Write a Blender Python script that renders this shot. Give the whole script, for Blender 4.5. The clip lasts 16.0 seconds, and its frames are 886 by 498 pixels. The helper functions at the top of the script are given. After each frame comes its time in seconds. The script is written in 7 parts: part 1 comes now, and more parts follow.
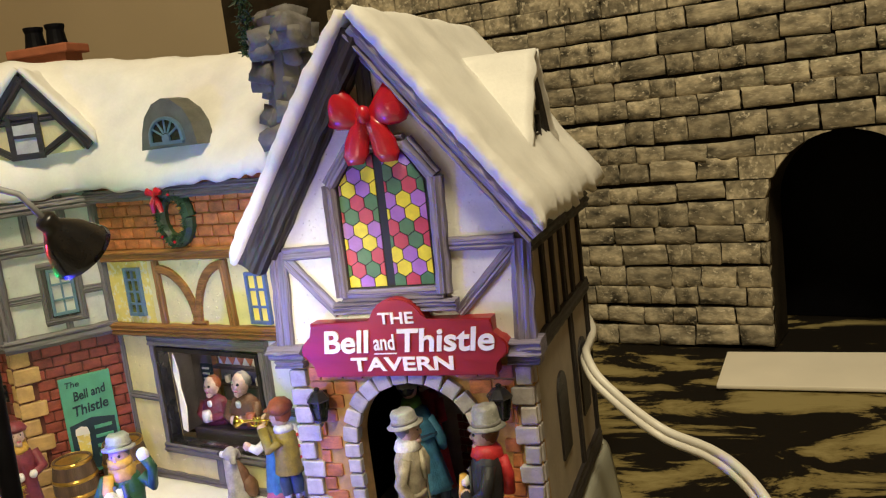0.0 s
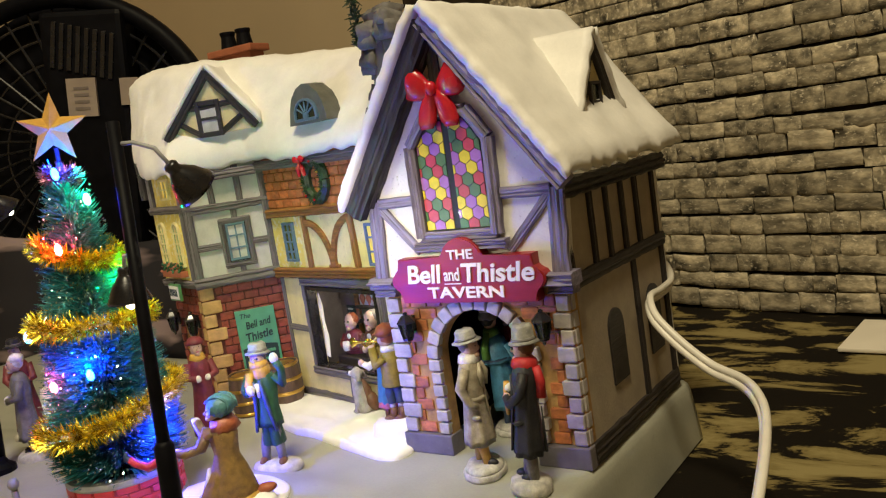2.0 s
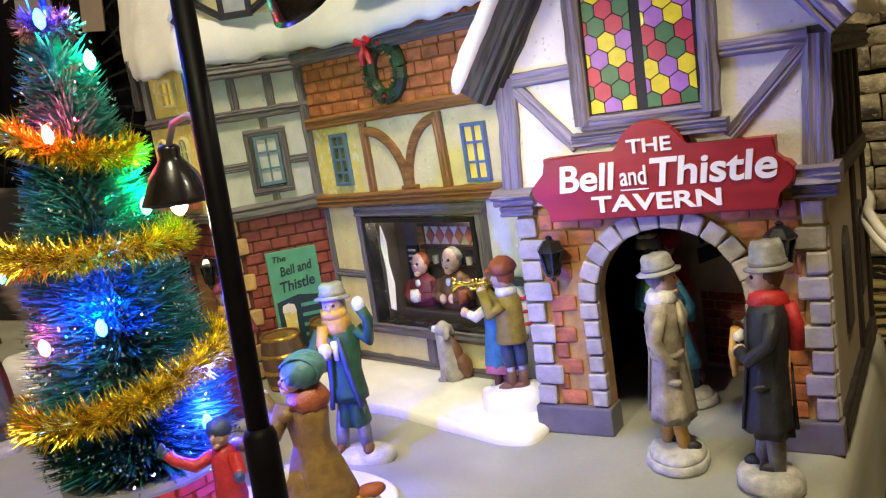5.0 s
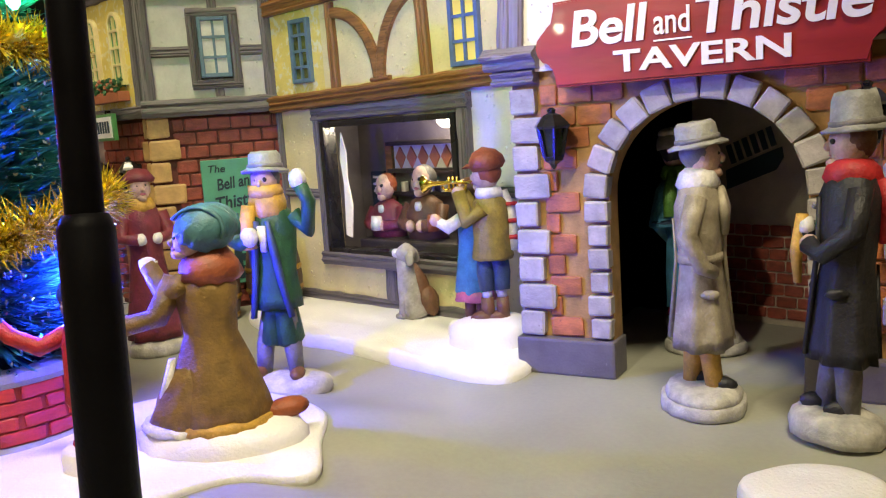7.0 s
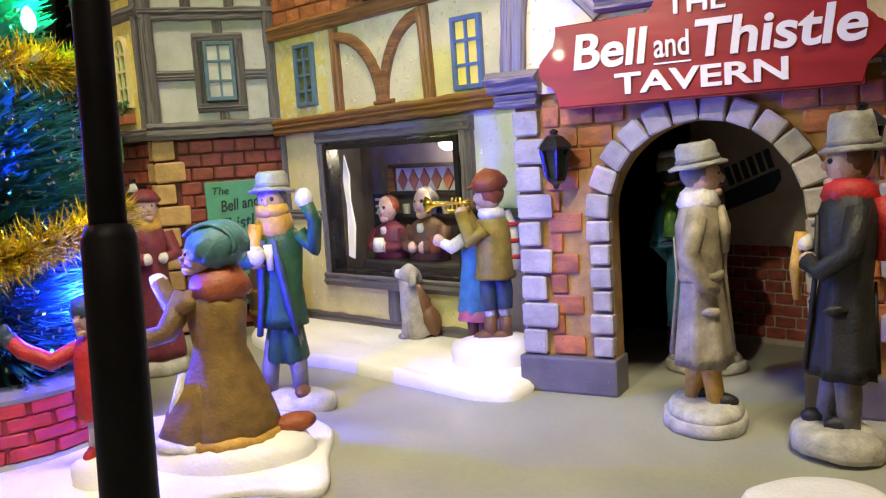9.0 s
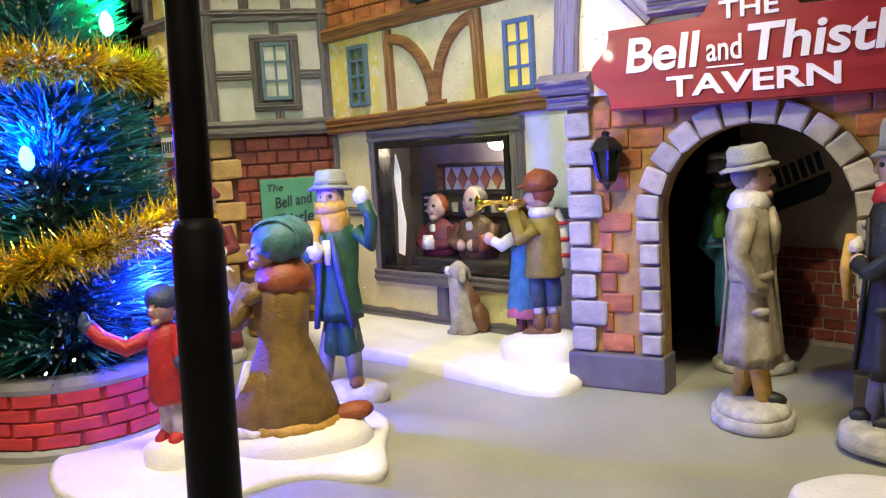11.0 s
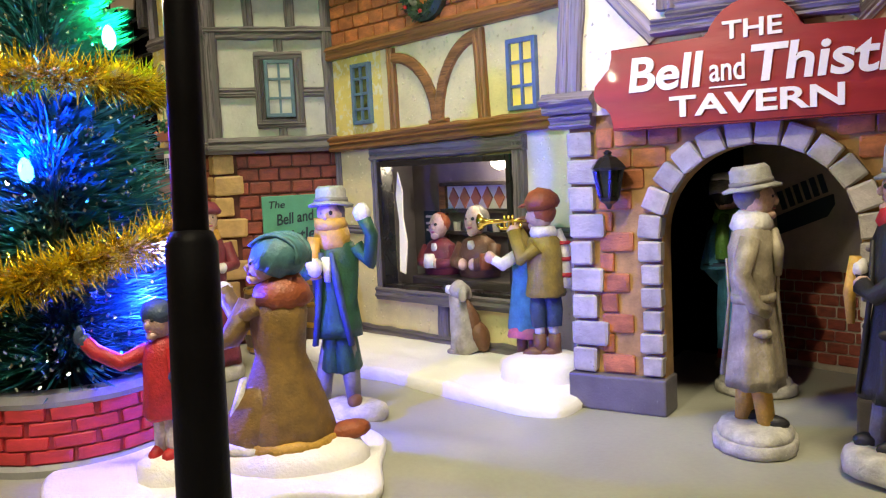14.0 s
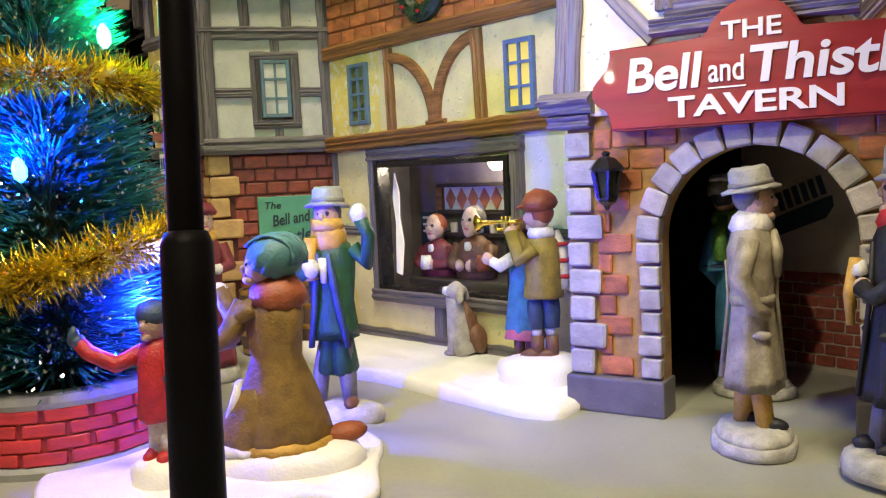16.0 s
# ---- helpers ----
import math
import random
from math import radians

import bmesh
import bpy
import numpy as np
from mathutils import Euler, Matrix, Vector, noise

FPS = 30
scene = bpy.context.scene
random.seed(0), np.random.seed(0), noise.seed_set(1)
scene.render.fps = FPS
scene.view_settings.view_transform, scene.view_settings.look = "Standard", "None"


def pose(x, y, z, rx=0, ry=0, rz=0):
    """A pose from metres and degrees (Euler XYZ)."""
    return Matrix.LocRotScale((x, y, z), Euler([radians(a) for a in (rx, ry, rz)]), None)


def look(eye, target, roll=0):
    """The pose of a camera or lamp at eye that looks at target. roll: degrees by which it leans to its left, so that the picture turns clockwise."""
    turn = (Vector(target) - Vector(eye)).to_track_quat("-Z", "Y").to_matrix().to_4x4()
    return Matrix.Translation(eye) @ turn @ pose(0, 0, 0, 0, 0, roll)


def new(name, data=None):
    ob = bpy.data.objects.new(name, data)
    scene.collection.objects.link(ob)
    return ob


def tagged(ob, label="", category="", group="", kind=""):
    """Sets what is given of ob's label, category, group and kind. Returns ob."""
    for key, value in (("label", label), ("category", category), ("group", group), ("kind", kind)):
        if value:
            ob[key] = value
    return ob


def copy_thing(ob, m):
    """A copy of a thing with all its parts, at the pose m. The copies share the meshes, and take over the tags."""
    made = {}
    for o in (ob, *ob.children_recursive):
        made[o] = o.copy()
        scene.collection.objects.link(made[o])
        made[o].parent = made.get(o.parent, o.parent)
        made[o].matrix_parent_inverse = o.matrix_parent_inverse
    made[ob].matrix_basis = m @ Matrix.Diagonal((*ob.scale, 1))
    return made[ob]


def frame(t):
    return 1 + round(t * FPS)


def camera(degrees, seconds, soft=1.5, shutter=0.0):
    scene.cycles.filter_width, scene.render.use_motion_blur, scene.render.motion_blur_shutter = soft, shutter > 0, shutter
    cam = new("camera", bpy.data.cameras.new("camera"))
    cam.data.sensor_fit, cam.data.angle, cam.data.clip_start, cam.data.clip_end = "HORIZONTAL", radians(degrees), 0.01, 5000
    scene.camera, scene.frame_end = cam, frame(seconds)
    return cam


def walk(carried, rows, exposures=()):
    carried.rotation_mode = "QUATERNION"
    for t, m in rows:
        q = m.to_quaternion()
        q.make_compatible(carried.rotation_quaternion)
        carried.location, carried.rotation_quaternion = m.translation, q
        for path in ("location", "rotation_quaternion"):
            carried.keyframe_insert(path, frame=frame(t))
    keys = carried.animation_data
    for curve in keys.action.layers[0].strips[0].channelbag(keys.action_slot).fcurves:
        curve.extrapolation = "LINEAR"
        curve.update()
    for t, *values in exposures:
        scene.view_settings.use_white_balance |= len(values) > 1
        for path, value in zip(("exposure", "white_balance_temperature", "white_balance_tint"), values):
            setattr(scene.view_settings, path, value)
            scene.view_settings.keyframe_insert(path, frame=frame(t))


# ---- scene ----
cam = camera(55.08, 16.0, soft=1.2)
PATH = [
    (0, 0.14848, -0.30068, 0.18081, 80.755, 6.986, 18.751),
    (0.5, 0.20388, -0.32188, 0.17665, 81.879, 8.208, 28.631),
    (1, 0.23493, -0.33206, 0.16959, 82.169, 9.053, 32.335),
    (1.5, 0.24077, -0.33792, 0.16328, 82.143, 8.722, 33.142),
    (2, 0.24141, -0.33570, 0.16336, 82.050, 8.732, 33.965),
    (2.5, 0.23927, -0.33582, 0.16136, 81.918, 8.900, 34.281),
    (3, 0.23466, -0.33466, 0.16088, 81.252, 9.144, 34.662),
    (3.5, 0.22701, -0.33241, 0.15992, 80.476, 9.233, 34.661),
    (4, 0.20587, -0.33171, 0.16103, 79.955, 8.616, 31.661),
    (4.5, 0.15224, -0.32267, 0.14708, 79.732, 8.542, 30.504),
    (4.7, 0.12581, -0.30442, 0.14063, 79.735, 8.882, 30.600),
    (6.8, 0.07089, -0.22605, 0.07651, 81.301, 4.133, 29.494),
    (7, 0.07014, -0.22560, 0.07559, 81.366, 3.972, 29.498),
    (7.5, 0.06929, -0.22582, 0.07494, 81.934, 3.694, 29.261),
    (8, 0.06899, -0.22713, 0.07432, 82.457, 3.706, 29.183),
    (8.5, 0.06989, -0.22937, 0.07431, 82.865, 3.835, 29.309),
    (9, 0.06997, -0.22997, 0.07410, 83.139, 3.847, 29.273),
    (9.5, 0.06990, -0.23051, 0.07403, 83.290, 3.864, 29.494),
    (10, 0.06960, -0.23536, 0.07422, 82.709, 3.257, 29.641),
    (10.2, 0.06970, -0.23826, 0.07510, 82.679, 3.483, 30.545),
    (12.5, 0.07043, -0.23630, 0.07380, 84.395, 3.130, 32.593),
    (13, 0.07041, -0.23627, 0.07373, 84.704, 2.959, 32.464),
    (13.5, 0.07021, -0.23621, 0.07383, 84.728, 2.871, 32.389),
    (14, 0.07007, -0.23605, 0.07381, 84.629, 2.786, 32.300),
    (14.5, 0.06990, -0.23608, 0.07369, 84.684, 2.770, 32.264),
    (15, 0.06976, -0.23591, 0.07371, 84.272, 2.765, 32.124),
    (15.5, 0.06934, -0.23541, 0.07363, 84.445, 2.728, 32.060),
    (16, 0.06901, -0.23501, 0.07356, 84.718, 2.685, 32.045),
]
walk(cam, [(t, pose(x, y, z, rx, ry, rz)) for t, x, y, z, rx, ry, rz in PATH])

# ---------------------------------------------------------------- light
world = bpy.data.worlds.new("world")
scene.world = world
world.use_nodes = True
world.node_tree.nodes["Background"].inputs[0].default_value = (1.0, 0.82, 0.58, 1)
world.node_tree.nodes["Background"].inputs[1].default_value = 0.002


def lamp(name, kind, place, watts, colour, size=0.002, target=None, cone=None, blend=0.5):
    data = bpy.data.lights.new(name, kind)
    data.energy, data.color = watts, colour
    if kind == "AREA":
        data.size = size
    else:
        data.shadow_soft_size = size
    if cone:
        data.spot_size, data.spot_blend = radians(cone), blend
    ob = new(name, data)
    ob.matrix_world = look(place, target) if target else Matrix.Translation(place)
    return ob


BULB_A = (-0.0162, -0.1221, 0.1547)
BULB_B = (-0.0623, -0.1296, 0.1130)
BULB_C = (-0.2610, -0.0621, 0.1604)
WARM = (1.0, 0.90, 0.62)
# the ceiling lamp of the room
lamp("ceiling_lamp_light", "AREA", (0.35, -0.75, 1.75), 30.5, (1.0, 0.87, 0.57), 0.35, (0, 0.1, 0))
# bulbs of the street lamps
lamp("street_bulb_light", "SPOT", (BULB_A[0] + 0.0021, BULB_A[1] + 0.0033, BULB_A[2] - 0.0046), 0.50, WARM, 0.002, (BULB_A[0] - 0.040, BULB_A[1] + 0.130, BULB_A[2] - 0.105), 100, 0.8)
lamp("street_bulb_light", "POINT", (BULB_B[0], BULB_B[1], BULB_B[2] - 0.004), 0.14, WARM, 0.002)
lamp("street_bulb_light", "POINT", (BULB_C[0], BULB_C[1], BULB_C[2] - 0.004), 0.3, WARM, 0.002)
# coloured bulbs of the tree: place, colour, watts
TREE_BULBS = [((-0.1165, -0.1205, 0.0820), (0.0, 0.03, 1.0), 0.62), ((-0.1235, -0.1185, 0.1405), (1.0, 0.02, 0.06), 0.08),
              ((-0.1265, -0.1105, 0.1745), (0.0, 0.04, 1.0), 0.20), ((-0.1190, -0.1020, 0.1610), (0.0, 1.0, 0.45), 0.04),
              ((-0.1320, -0.1300, 0.0785), (1.0, 0.02, 0.1), 0.08), ((-0.1015, -0.1015, 0.0450), (0.03, 0.03, 1.0), 0.75),
              ((-0.1160, -0.0955, 0.1145), (0.0, 1.0, 0.25), 0.12), ((-0.1560, -0.1240, 0.1000), (0.0, 0.03, 1.0), 0.45)]
for spot, tint, watts in TREE_BULBS:
    lamp("tree_bulb_light", "POINT", spot, watts, tint, 0.002)
# bulb inside the tavern and the pub
lamp("indoor_bulb_light", "POINT", (-0.0992, 0.0762, 0.0765), 0.055, (1.0, 0.85, 0.60), 0.004)
lamp("indoor_bulb_light", "POINT", (0.02, 0.06, 0.150), 0.02, (1.0, 0.82, 0.45), 0.004)


# ---------------------------------------------------------------- helpers
def mesh_from(bm, mat, smooth=False):
    me = bpy.data.meshes.new("mesh")
    bmesh.ops.recalc_face_normals(bm, faces=bm.faces)
    bm.to_mesh(me)
    bm.free()
    if mat:
        me.materials.append(mat)
    if smooth:
        me.polygons.foreach_set("use_smooth", [True] * len(me.polygons))
    return me


def part(name, bm, mat, parent, label="", smooth=False):
    ob = new(name, mesh_from(bm, mat, smooth))
    ob.parent = parent
    if label:
        tagged(ob, label)
    return ob


def thing(name, label, category, m=None, group="", kind=""):
    ob = new(name)
    ob.empty_display_size = 0.01
    ob.matrix_world = m or Matrix()
    return tagged(ob, label, category, group, kind)


def solid(name, bm, mat, label, category, m=None, group="", kind="", smooth=False):
    ob = new(name, mesh_from(bm, mat, smooth))
    ob.matrix_world = m or Matrix()
    return tagged(ob, label, category, group, kind)


def add_box(bm, x0, x1, y0, y1, z0, z1, bevel=0.0, m=None):
    r = bmesh.ops.create_cube(bm, size=1)
    mm = Matrix.Translation(((x0 + x1) / 2, (y0 + y1) / 2, (z0 + z1) / 2)) @ Matrix.Diagonal((abs(x1 - x0), abs(y1 - y0), abs(z1 - z0), 1))
    if m:
        mm = m @ mm
    bmesh.ops.transform(bm, matrix=mm, verts=r["verts"])
    if bevel:
        edges = list({e for v in r["verts"] for e in v.link_edges})
        bmesh.ops.bevel(bm, geom=edges, offset=bevel, segments=2, affect="EDGES", profile=0.6)
    return bm


def box(*a, **k):
    return add_box(bmesh.new(), *a, **k)


def add_prism(bm, pts, y0, y1):
    """A flat outline in x and z, given depth along y."""
    a = [bm.verts.new((x, y0, z)) for x, z in pts]
    b = [bm.verts.new((x, y1, z)) for x, z in pts]
    n = len(pts)
    bm.faces.new(a)
    bm.faces.new(b[::-1])
    for i in range(n):
        bm.faces.new((a[i], b[i], b[(i + 1) % n], a[(i + 1) % n]))
    return bm


def prism(pts, y0, y1):
    return add_prism(bmesh.new(), pts, y0, y1)


def add_rings(bm, rings, close=True):
    """Skin a list of rings, each a list of points."""
    rows = [[bm.verts.new(p) for p in ring] for ring in rings]
    n = len(rows[0])
    for a, b in zip(rows, rows[1:]):
        for i in range(n):
            bm.faces.new((a[i], a[(i + 1) % n], b[(i + 1) % n], b[i]))
    if close:
        bm.faces.new(rows[0][::-1])
        bm.faces.new(rows[-1])
    return bm


def add_tube(bm, path, radius, sides=8):
    """A round bar along a path; radius is one number or one for each point."""
    path = [Vector(p) for p in path]
    n = len(path)
    rad = radius if isinstance(radius, (list, tuple)) else [radius] * n
    rings = []
    side = None
    for i, p in enumerate(path):
        d = (path[min(i + 1, n - 1)] - path[max(i - 1, 0)]).normalized()
        if side is None:
            side = d.orthogonal().normalized()
        side = (side - d * side.dot(d)).normalized()
        up = d.cross(side)
        rings.append([p + (side * math.cos(2 * math.pi * k / sides) + up * math.sin(2 * math.pi * k / sides)) * rad[i] for k in range(sides)])
    return add_rings(bm, rings)


def tube(path, radius, sides=8):
    return add_tube(bmesh.new(), path, radius, sides)


def add_lathe(bm, profile, sides=24, m=None, sx=1.0, sy=1.0):
    """Turn a profile of (radius, z) round the z axis."""
    m = m or Matrix()
    rings = [[m @ Vector((r * sx * math.cos(2 * math.pi * k / sides), r * sy * math.sin(2 * math.pi * k / sides), z)) for k in range(sides)] for r, z in profile]
    return add_rings(bm, rings)


def lathe(profile, sides=24, m=None):
    return add_lathe(bmesh.new(), profile, sides, m)


def arc(cx, cz, r, a0, a1, n):
    return [(cx + r * math.cos(radians(a0 + (a1 - a0) * i / n)), cz + r * math.sin(radians(a0 + (a1 - a0) * i / n))) for i in range(n + 1)]


# ---------------------------------------------------------------- materials
def nodes_of(name):
    m = bpy.data.materials.new(name)
    m.use_nodes = True
    return m, m.node_tree.nodes, m.node_tree.links, m.node_tree.nodes["Principled BSDF"]


def paint(name, colour, rough=0.5, metal=0.0, vary=0.18, big=90.0, fine=1400.0, bump=0.25, piece=0.0, wear=None, stretch=None, coat=0.0, scatter=False):
    """A painted or cast surface: blotches, fine grain, relief, and a shade of its own for each piece."""
    m, n, l, b = nodes_of(name)
    co = n.new("ShaderNodeTexCoord")
    src = co.outputs["Object"]
    if scatter:
        # each piece takes another stretch of the grain
        oi, vm = n.new("ShaderNodeObjectInfo"), n.new("ShaderNodeVectorMath")
        vm.operation = "MULTIPLY_ADD"
        vm.inputs[1].default_value, vm.inputs[0].default_value = (31.0, 17.0, 23.0), (1, 1, 1)
        l.new(oi.outputs["Random"], vm.inputs[0]), l.new(src, vm.inputs[2])
        src = vm.outputs["Vector"]
    if stretch:
        mp = n.new("ShaderNodeMapping")
        mp.inputs["Scale"].default_value = stretch
        l.new(src, mp.inputs["Vector"])
        src = mp.outputs["Vector"]
    n1, n2 = n.new("ShaderNodeTexNoise"), n.new("ShaderNodeTexNoise")
    n1.inputs["Scale"].default_value, n1.inputs["Detail"].default_value = big, 5
    n2.inputs["Scale"].default_value, n2.inputs["Detail"].default_value = fine, 4
    l.new(src, n1.inputs["Vector"]), l.new(src, n2.inputs["Vector"])
    r = n.new("ShaderNodeValToRGB")
    lo, hi = [max(0, c * (1 - vary * 1.6)) for c in colour], [min(1, c * (1 + vary)) for c in colour]
    r.color_ramp.elements[0].position, r.color_ramp.elements[1].position = 0.3, 0.7
    r.color_ramp.elements[0].color, r.color_ramp.elements[1].color = (*lo, 1), (*hi, 1)
    l.new(n1.outputs["Fac"], r.inputs["Fac"])
    out = r.outputs["Color"]
    mix = n.new("ShaderNodeMixRGB")
    mix.blend_type = "MULTIPLY"
    mix.inputs["Fac"].default_value = vary
    r2 = n.new("ShaderNodeValToRGB")
    r2.color_ramp.elements[0].position, r2.color_ramp.elements[1].position = 0.35, 0.65
    r2.color_ramp.elements[0].color = (0.45, 0.45, 0.45, 1)
    l.new(n2.outputs["Fac"], r2.inputs["Fac"]), l.new(out, mix.inputs[1]), l.new(r2.outputs["Color"], mix.inputs[2])
    out = mix.outputs["Color"]
    if wear:
        wcol, amount = wear
        n3 = n.new("ShaderNodeTexNoise")
        n3.inputs["Scale"].default_value, n3.inputs["Detail"].default_value = big * 4.5, 6
        l.new(src, n3.inputs["Vector"])
        r3 = n.new("ShaderNodeValToRGB")
        r3.color_ramp.elements[0].position, r3.color_ramp.elements[1].position = 1 - amount - 0.05, 1 - amount + 0.05
        l.new(n3.outputs["Fac"], r3.inputs["Fac"])
        mw = n.new("ShaderNodeMixRGB")
        mw.inputs[2].default_value = (*wcol, 1)
        l.new(r3.outputs["Color"], mw.inputs["Fac"]), l.new(out, mw.inputs[1])
        out = mw.outputs["Color"]
    if piece:
        info = n.new("ShaderNodeObjectInfo")
        hsv = n.new("ShaderNodeHueSaturation")
        mr = n.new("ShaderNodeMapRange")
        mr.inputs[3].default_value, mr.inputs[4].default_value = 1 - piece, 1 + piece * 0.7
        l.new(info.outputs["Random"], mr.inputs[0]), l.new(mr.outputs[0], hsv.inputs["Value"]), l.new(out, hsv.inputs["Color"])
        out = hsv.outputs["Color"]
    l.new(out, b.inputs["Base Color"])
    b.inputs["Metallic"].default_value = metal
    mr2 = n.new("ShaderNodeMapRange")
    mr2.inputs[3].default_value, mr2.inputs[4].default_value = max(0.03, rough - 0.12), min(1, rough + 0.15)
    l.new(n1.outputs["Fac"], mr2.inputs[0]), l.new(mr2.outputs[0], b.inputs["Roughness"])
    b.inputs["Coat Weight"].default_value = coat
    if bump:
        bp = n.new("ShaderNodeBump")
        bp.inputs["Strength"].default_value, bp.inputs["Distance"].default_value = bump, 0.0004
        l.new(n2.outputs["Fac"], bp.inputs["Height"]), l.new(bp.outputs["Normal"], b.inputs["Normal"])
    return m


def wood(name, colour, dark=0.45, rough=0.5):
    """Carved, painted timber: grooves along the local x axis."""
    return paint(name, colour, rough, vary=0.3, big=14.0, fine=32.0, bump=1.0, stretch=(0.7, 30, 30), piece=0.12, wear=([c * dark for c in colour], 0.42))


def glow(name, colour, strength):
    m, n, l, b = nodes_of(name)
    b.inputs["Base Color"].default_value = (*colour, 1)
    b.inputs["Emission Color"].default_value = (*colour, 1)
    b.inputs["Emission Strength"].default_value = strength
    return m


def clear(name, tint=(1, 1, 1), rough=0.03):
    m, n, l, b = nodes_of(name)
    b.inputs["Base Color"].default_value = (*tint, 1)
    b.inputs["Transmission Weight"].default_value = 1.0
    b.inputs["Roughness"].default_value = rough
    b.inputs["IOR"].default_value = 1.1
    return m


PLASTER = paint("plaster_white", (0.74, 0.72, 0.68), 0.45, vary=0.07, fine=900, bump=0.5, wear=((0.5, 0.47, 0.42), 0.30))
PLASTER_YELLOW = paint("plaster_yellow", (0.80, 0.64, 0.16), 0.45, vary=0.10, fine=900, bump=0.5, wear=((0.80, 0.74, 0.50), 0.42))
PLASTER_CREAM = paint("plaster_cream", (0.78, 0.67, 0.34), 0.45, vary=0.08, fine=900, bump=0.5, wear=((0.62, 0.52, 0.28), 0.33))
PLASTER_GREY = paint("plaster_grey", (0.60, 0.58, 0.54), 0.5, vary=0.10, fine=900, bump=0.4)
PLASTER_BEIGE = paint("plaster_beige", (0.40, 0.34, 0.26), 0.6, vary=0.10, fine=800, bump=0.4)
PLASTER_DIM = paint("plaster_dim", (0.48, 0.42, 0.33), 0.7, vary=0.15, bump=0.3)
TIMBER_GREY = wood("timber_grey", (0.17, 0.15, 0.16))
# grey timber with the tree bulbs' violet light mixed into its colour
TIMBER_VIOLET_LIT = wood("timber_grey_violet_lit", (0.26, 0.23, 0.33))
TIMBER_BROWN = wood("timber_brown", (0.33, 0.145, 0.04))
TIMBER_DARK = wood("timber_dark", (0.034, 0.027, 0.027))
BRICK = paint("brick_orange", (0.52, 0.17, 0.055), 0.5, vary=0.26, big=1.6, fine=9, bump=0.5, scatter=True, piece=0.24, wear=((0.25, 0.08, 0.03), 0.32))
BRICK_RED = paint("brick_dark_red", (0.30, 0.062, 0.038), 0.5, vary=0.24, big=1.6, fine=9, bump=0.5, scatter=True, piece=0.22)
MORTAR = paint("mortar_brown", (0.30, 0.11, 0.03), 0.7, vary=0.2, big=200, bump=0.4)
MORTAR_RED = paint("mortar_red", (0.13, 0.035, 0.025), 0.7, vary=0.2, big=200, bump=0.4)
MORTAR_YELLOW = paint("mortar_ochre", (0.45, 0.26, 0.09), 0.7, vary=0.2, big=200, bump=0.4)
QUOIN = paint("quoin_grey", (0.47, 0.43, 0.42), 0.5, vary=0.16, big=1.5, fine=8, bump=0.5, scatter=True, piece=0.16, wear=((0.30, 0.26, 0.26), 0.30))
QUOIN_OCHRE = paint("quoin_ochre", (0.55, 0.34, 0.13), 0.5, vary=0.18, big=1.5, fine=8, bump=0.5, scatter=True, piece=0.18)
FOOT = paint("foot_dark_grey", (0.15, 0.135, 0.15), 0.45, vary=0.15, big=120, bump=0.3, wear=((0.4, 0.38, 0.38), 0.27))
SNOW = paint("snow_paint", (0.86, 0.84, 0.80), 0.55, vary=0.05, big=60, fine=700, bump=0.45)
SNOW_SPARK = paint("snow_glitter", (0.88, 0.87, 0.86), 0.4, vary=0.04, big=80, fine=1200, bump=0.6)
SIGN_RED = paint("sign_red", (0.30, 0.010, 0.014), 0.42, vary=0.16, big=140, fine=160, bump=0.9, stretch=(0.25, 1, 1), coat=0.06)
LETTER = paint("letter_white", (0.82, 0.80, 0.76), 0.4, vary=0.05, bump=0.15)
BLACK = paint("black_gloss", (0.012, 0.012, 0.014), 0.25, vary=0.2, bump=0.1, coat=0.3)
# plain black plastic; also the painted shade inside both archways
BLACK_MATT = paint("black_plastic_and_shade", (0.004, 0.004, 0.006), 0.5, vary=0.25, bump=0.15)
SLATE_BLUE = paint("window_slate_blue", (0.11, 0.19, 0.26), 0.4, vary=0.15, big=200, bump=0.3)
BLUE_WIN = paint("window_blue", (0.10, 0.16, 0.36), 0.4, vary=0.15, big=200, bump=0.3)
PANE_DARK = paint("pane_dark", (0.02, 0.03, 0.02), 0.12, vary=0.3, big=300, bump=0.05)
PANE_LIT = glow("pane_lit", (0.80, 0.62, 0.12), 0.22)
PANE_OLIVE = paint("pane_olive", (0.16, 0.17, 0.04), 0.15, vary=0.5, big=260, bump=0.05)
PANE_PALE = paint("pane_pale", (0.55, 0.55, 0.52), 0.2, vary=0.15, big=120, bump=0.05)
RED_GLOSS = paint("bow_red", (0.55, 0.012, 0.022), 0.22, vary=0.12, big=120, bump=0.08, coat=0.5)
LEAD = paint("window_lead", (0.008, 0.008, 0.008), 0.55, vary=0.2, bump=0.1)
HEX = {k: paint("stained_" + k, c, 0.34, vary=0.10, big=200, bump=0.06, coat=0.1) for k, c in
       {"yellow": (0.80, 0.68, 0.03), "green": (0.07, 0.20, 0.08), "violet": (0.40, 0.16, 0.50), "red": (0.55, 0.05, 0.09)}.items()}
PAVE = paint("plaza_grey", (0.35, 0.35, 0.29), 0.42, vary=0.10, big=26, fine=700, bump=0.2, wear=((0.30, 0.30, 0.26), 0.30))
SIDE_GREY = paint("plinth_grey", (0.42, 0.39, 0.33), 0.6, vary=0.10, big=30, bump=0.2)
GREEN_BOARD = paint("board_green", (0.10, 0.36, 0.24), 0.45, vary=0.12, big=90, bump=0.15)
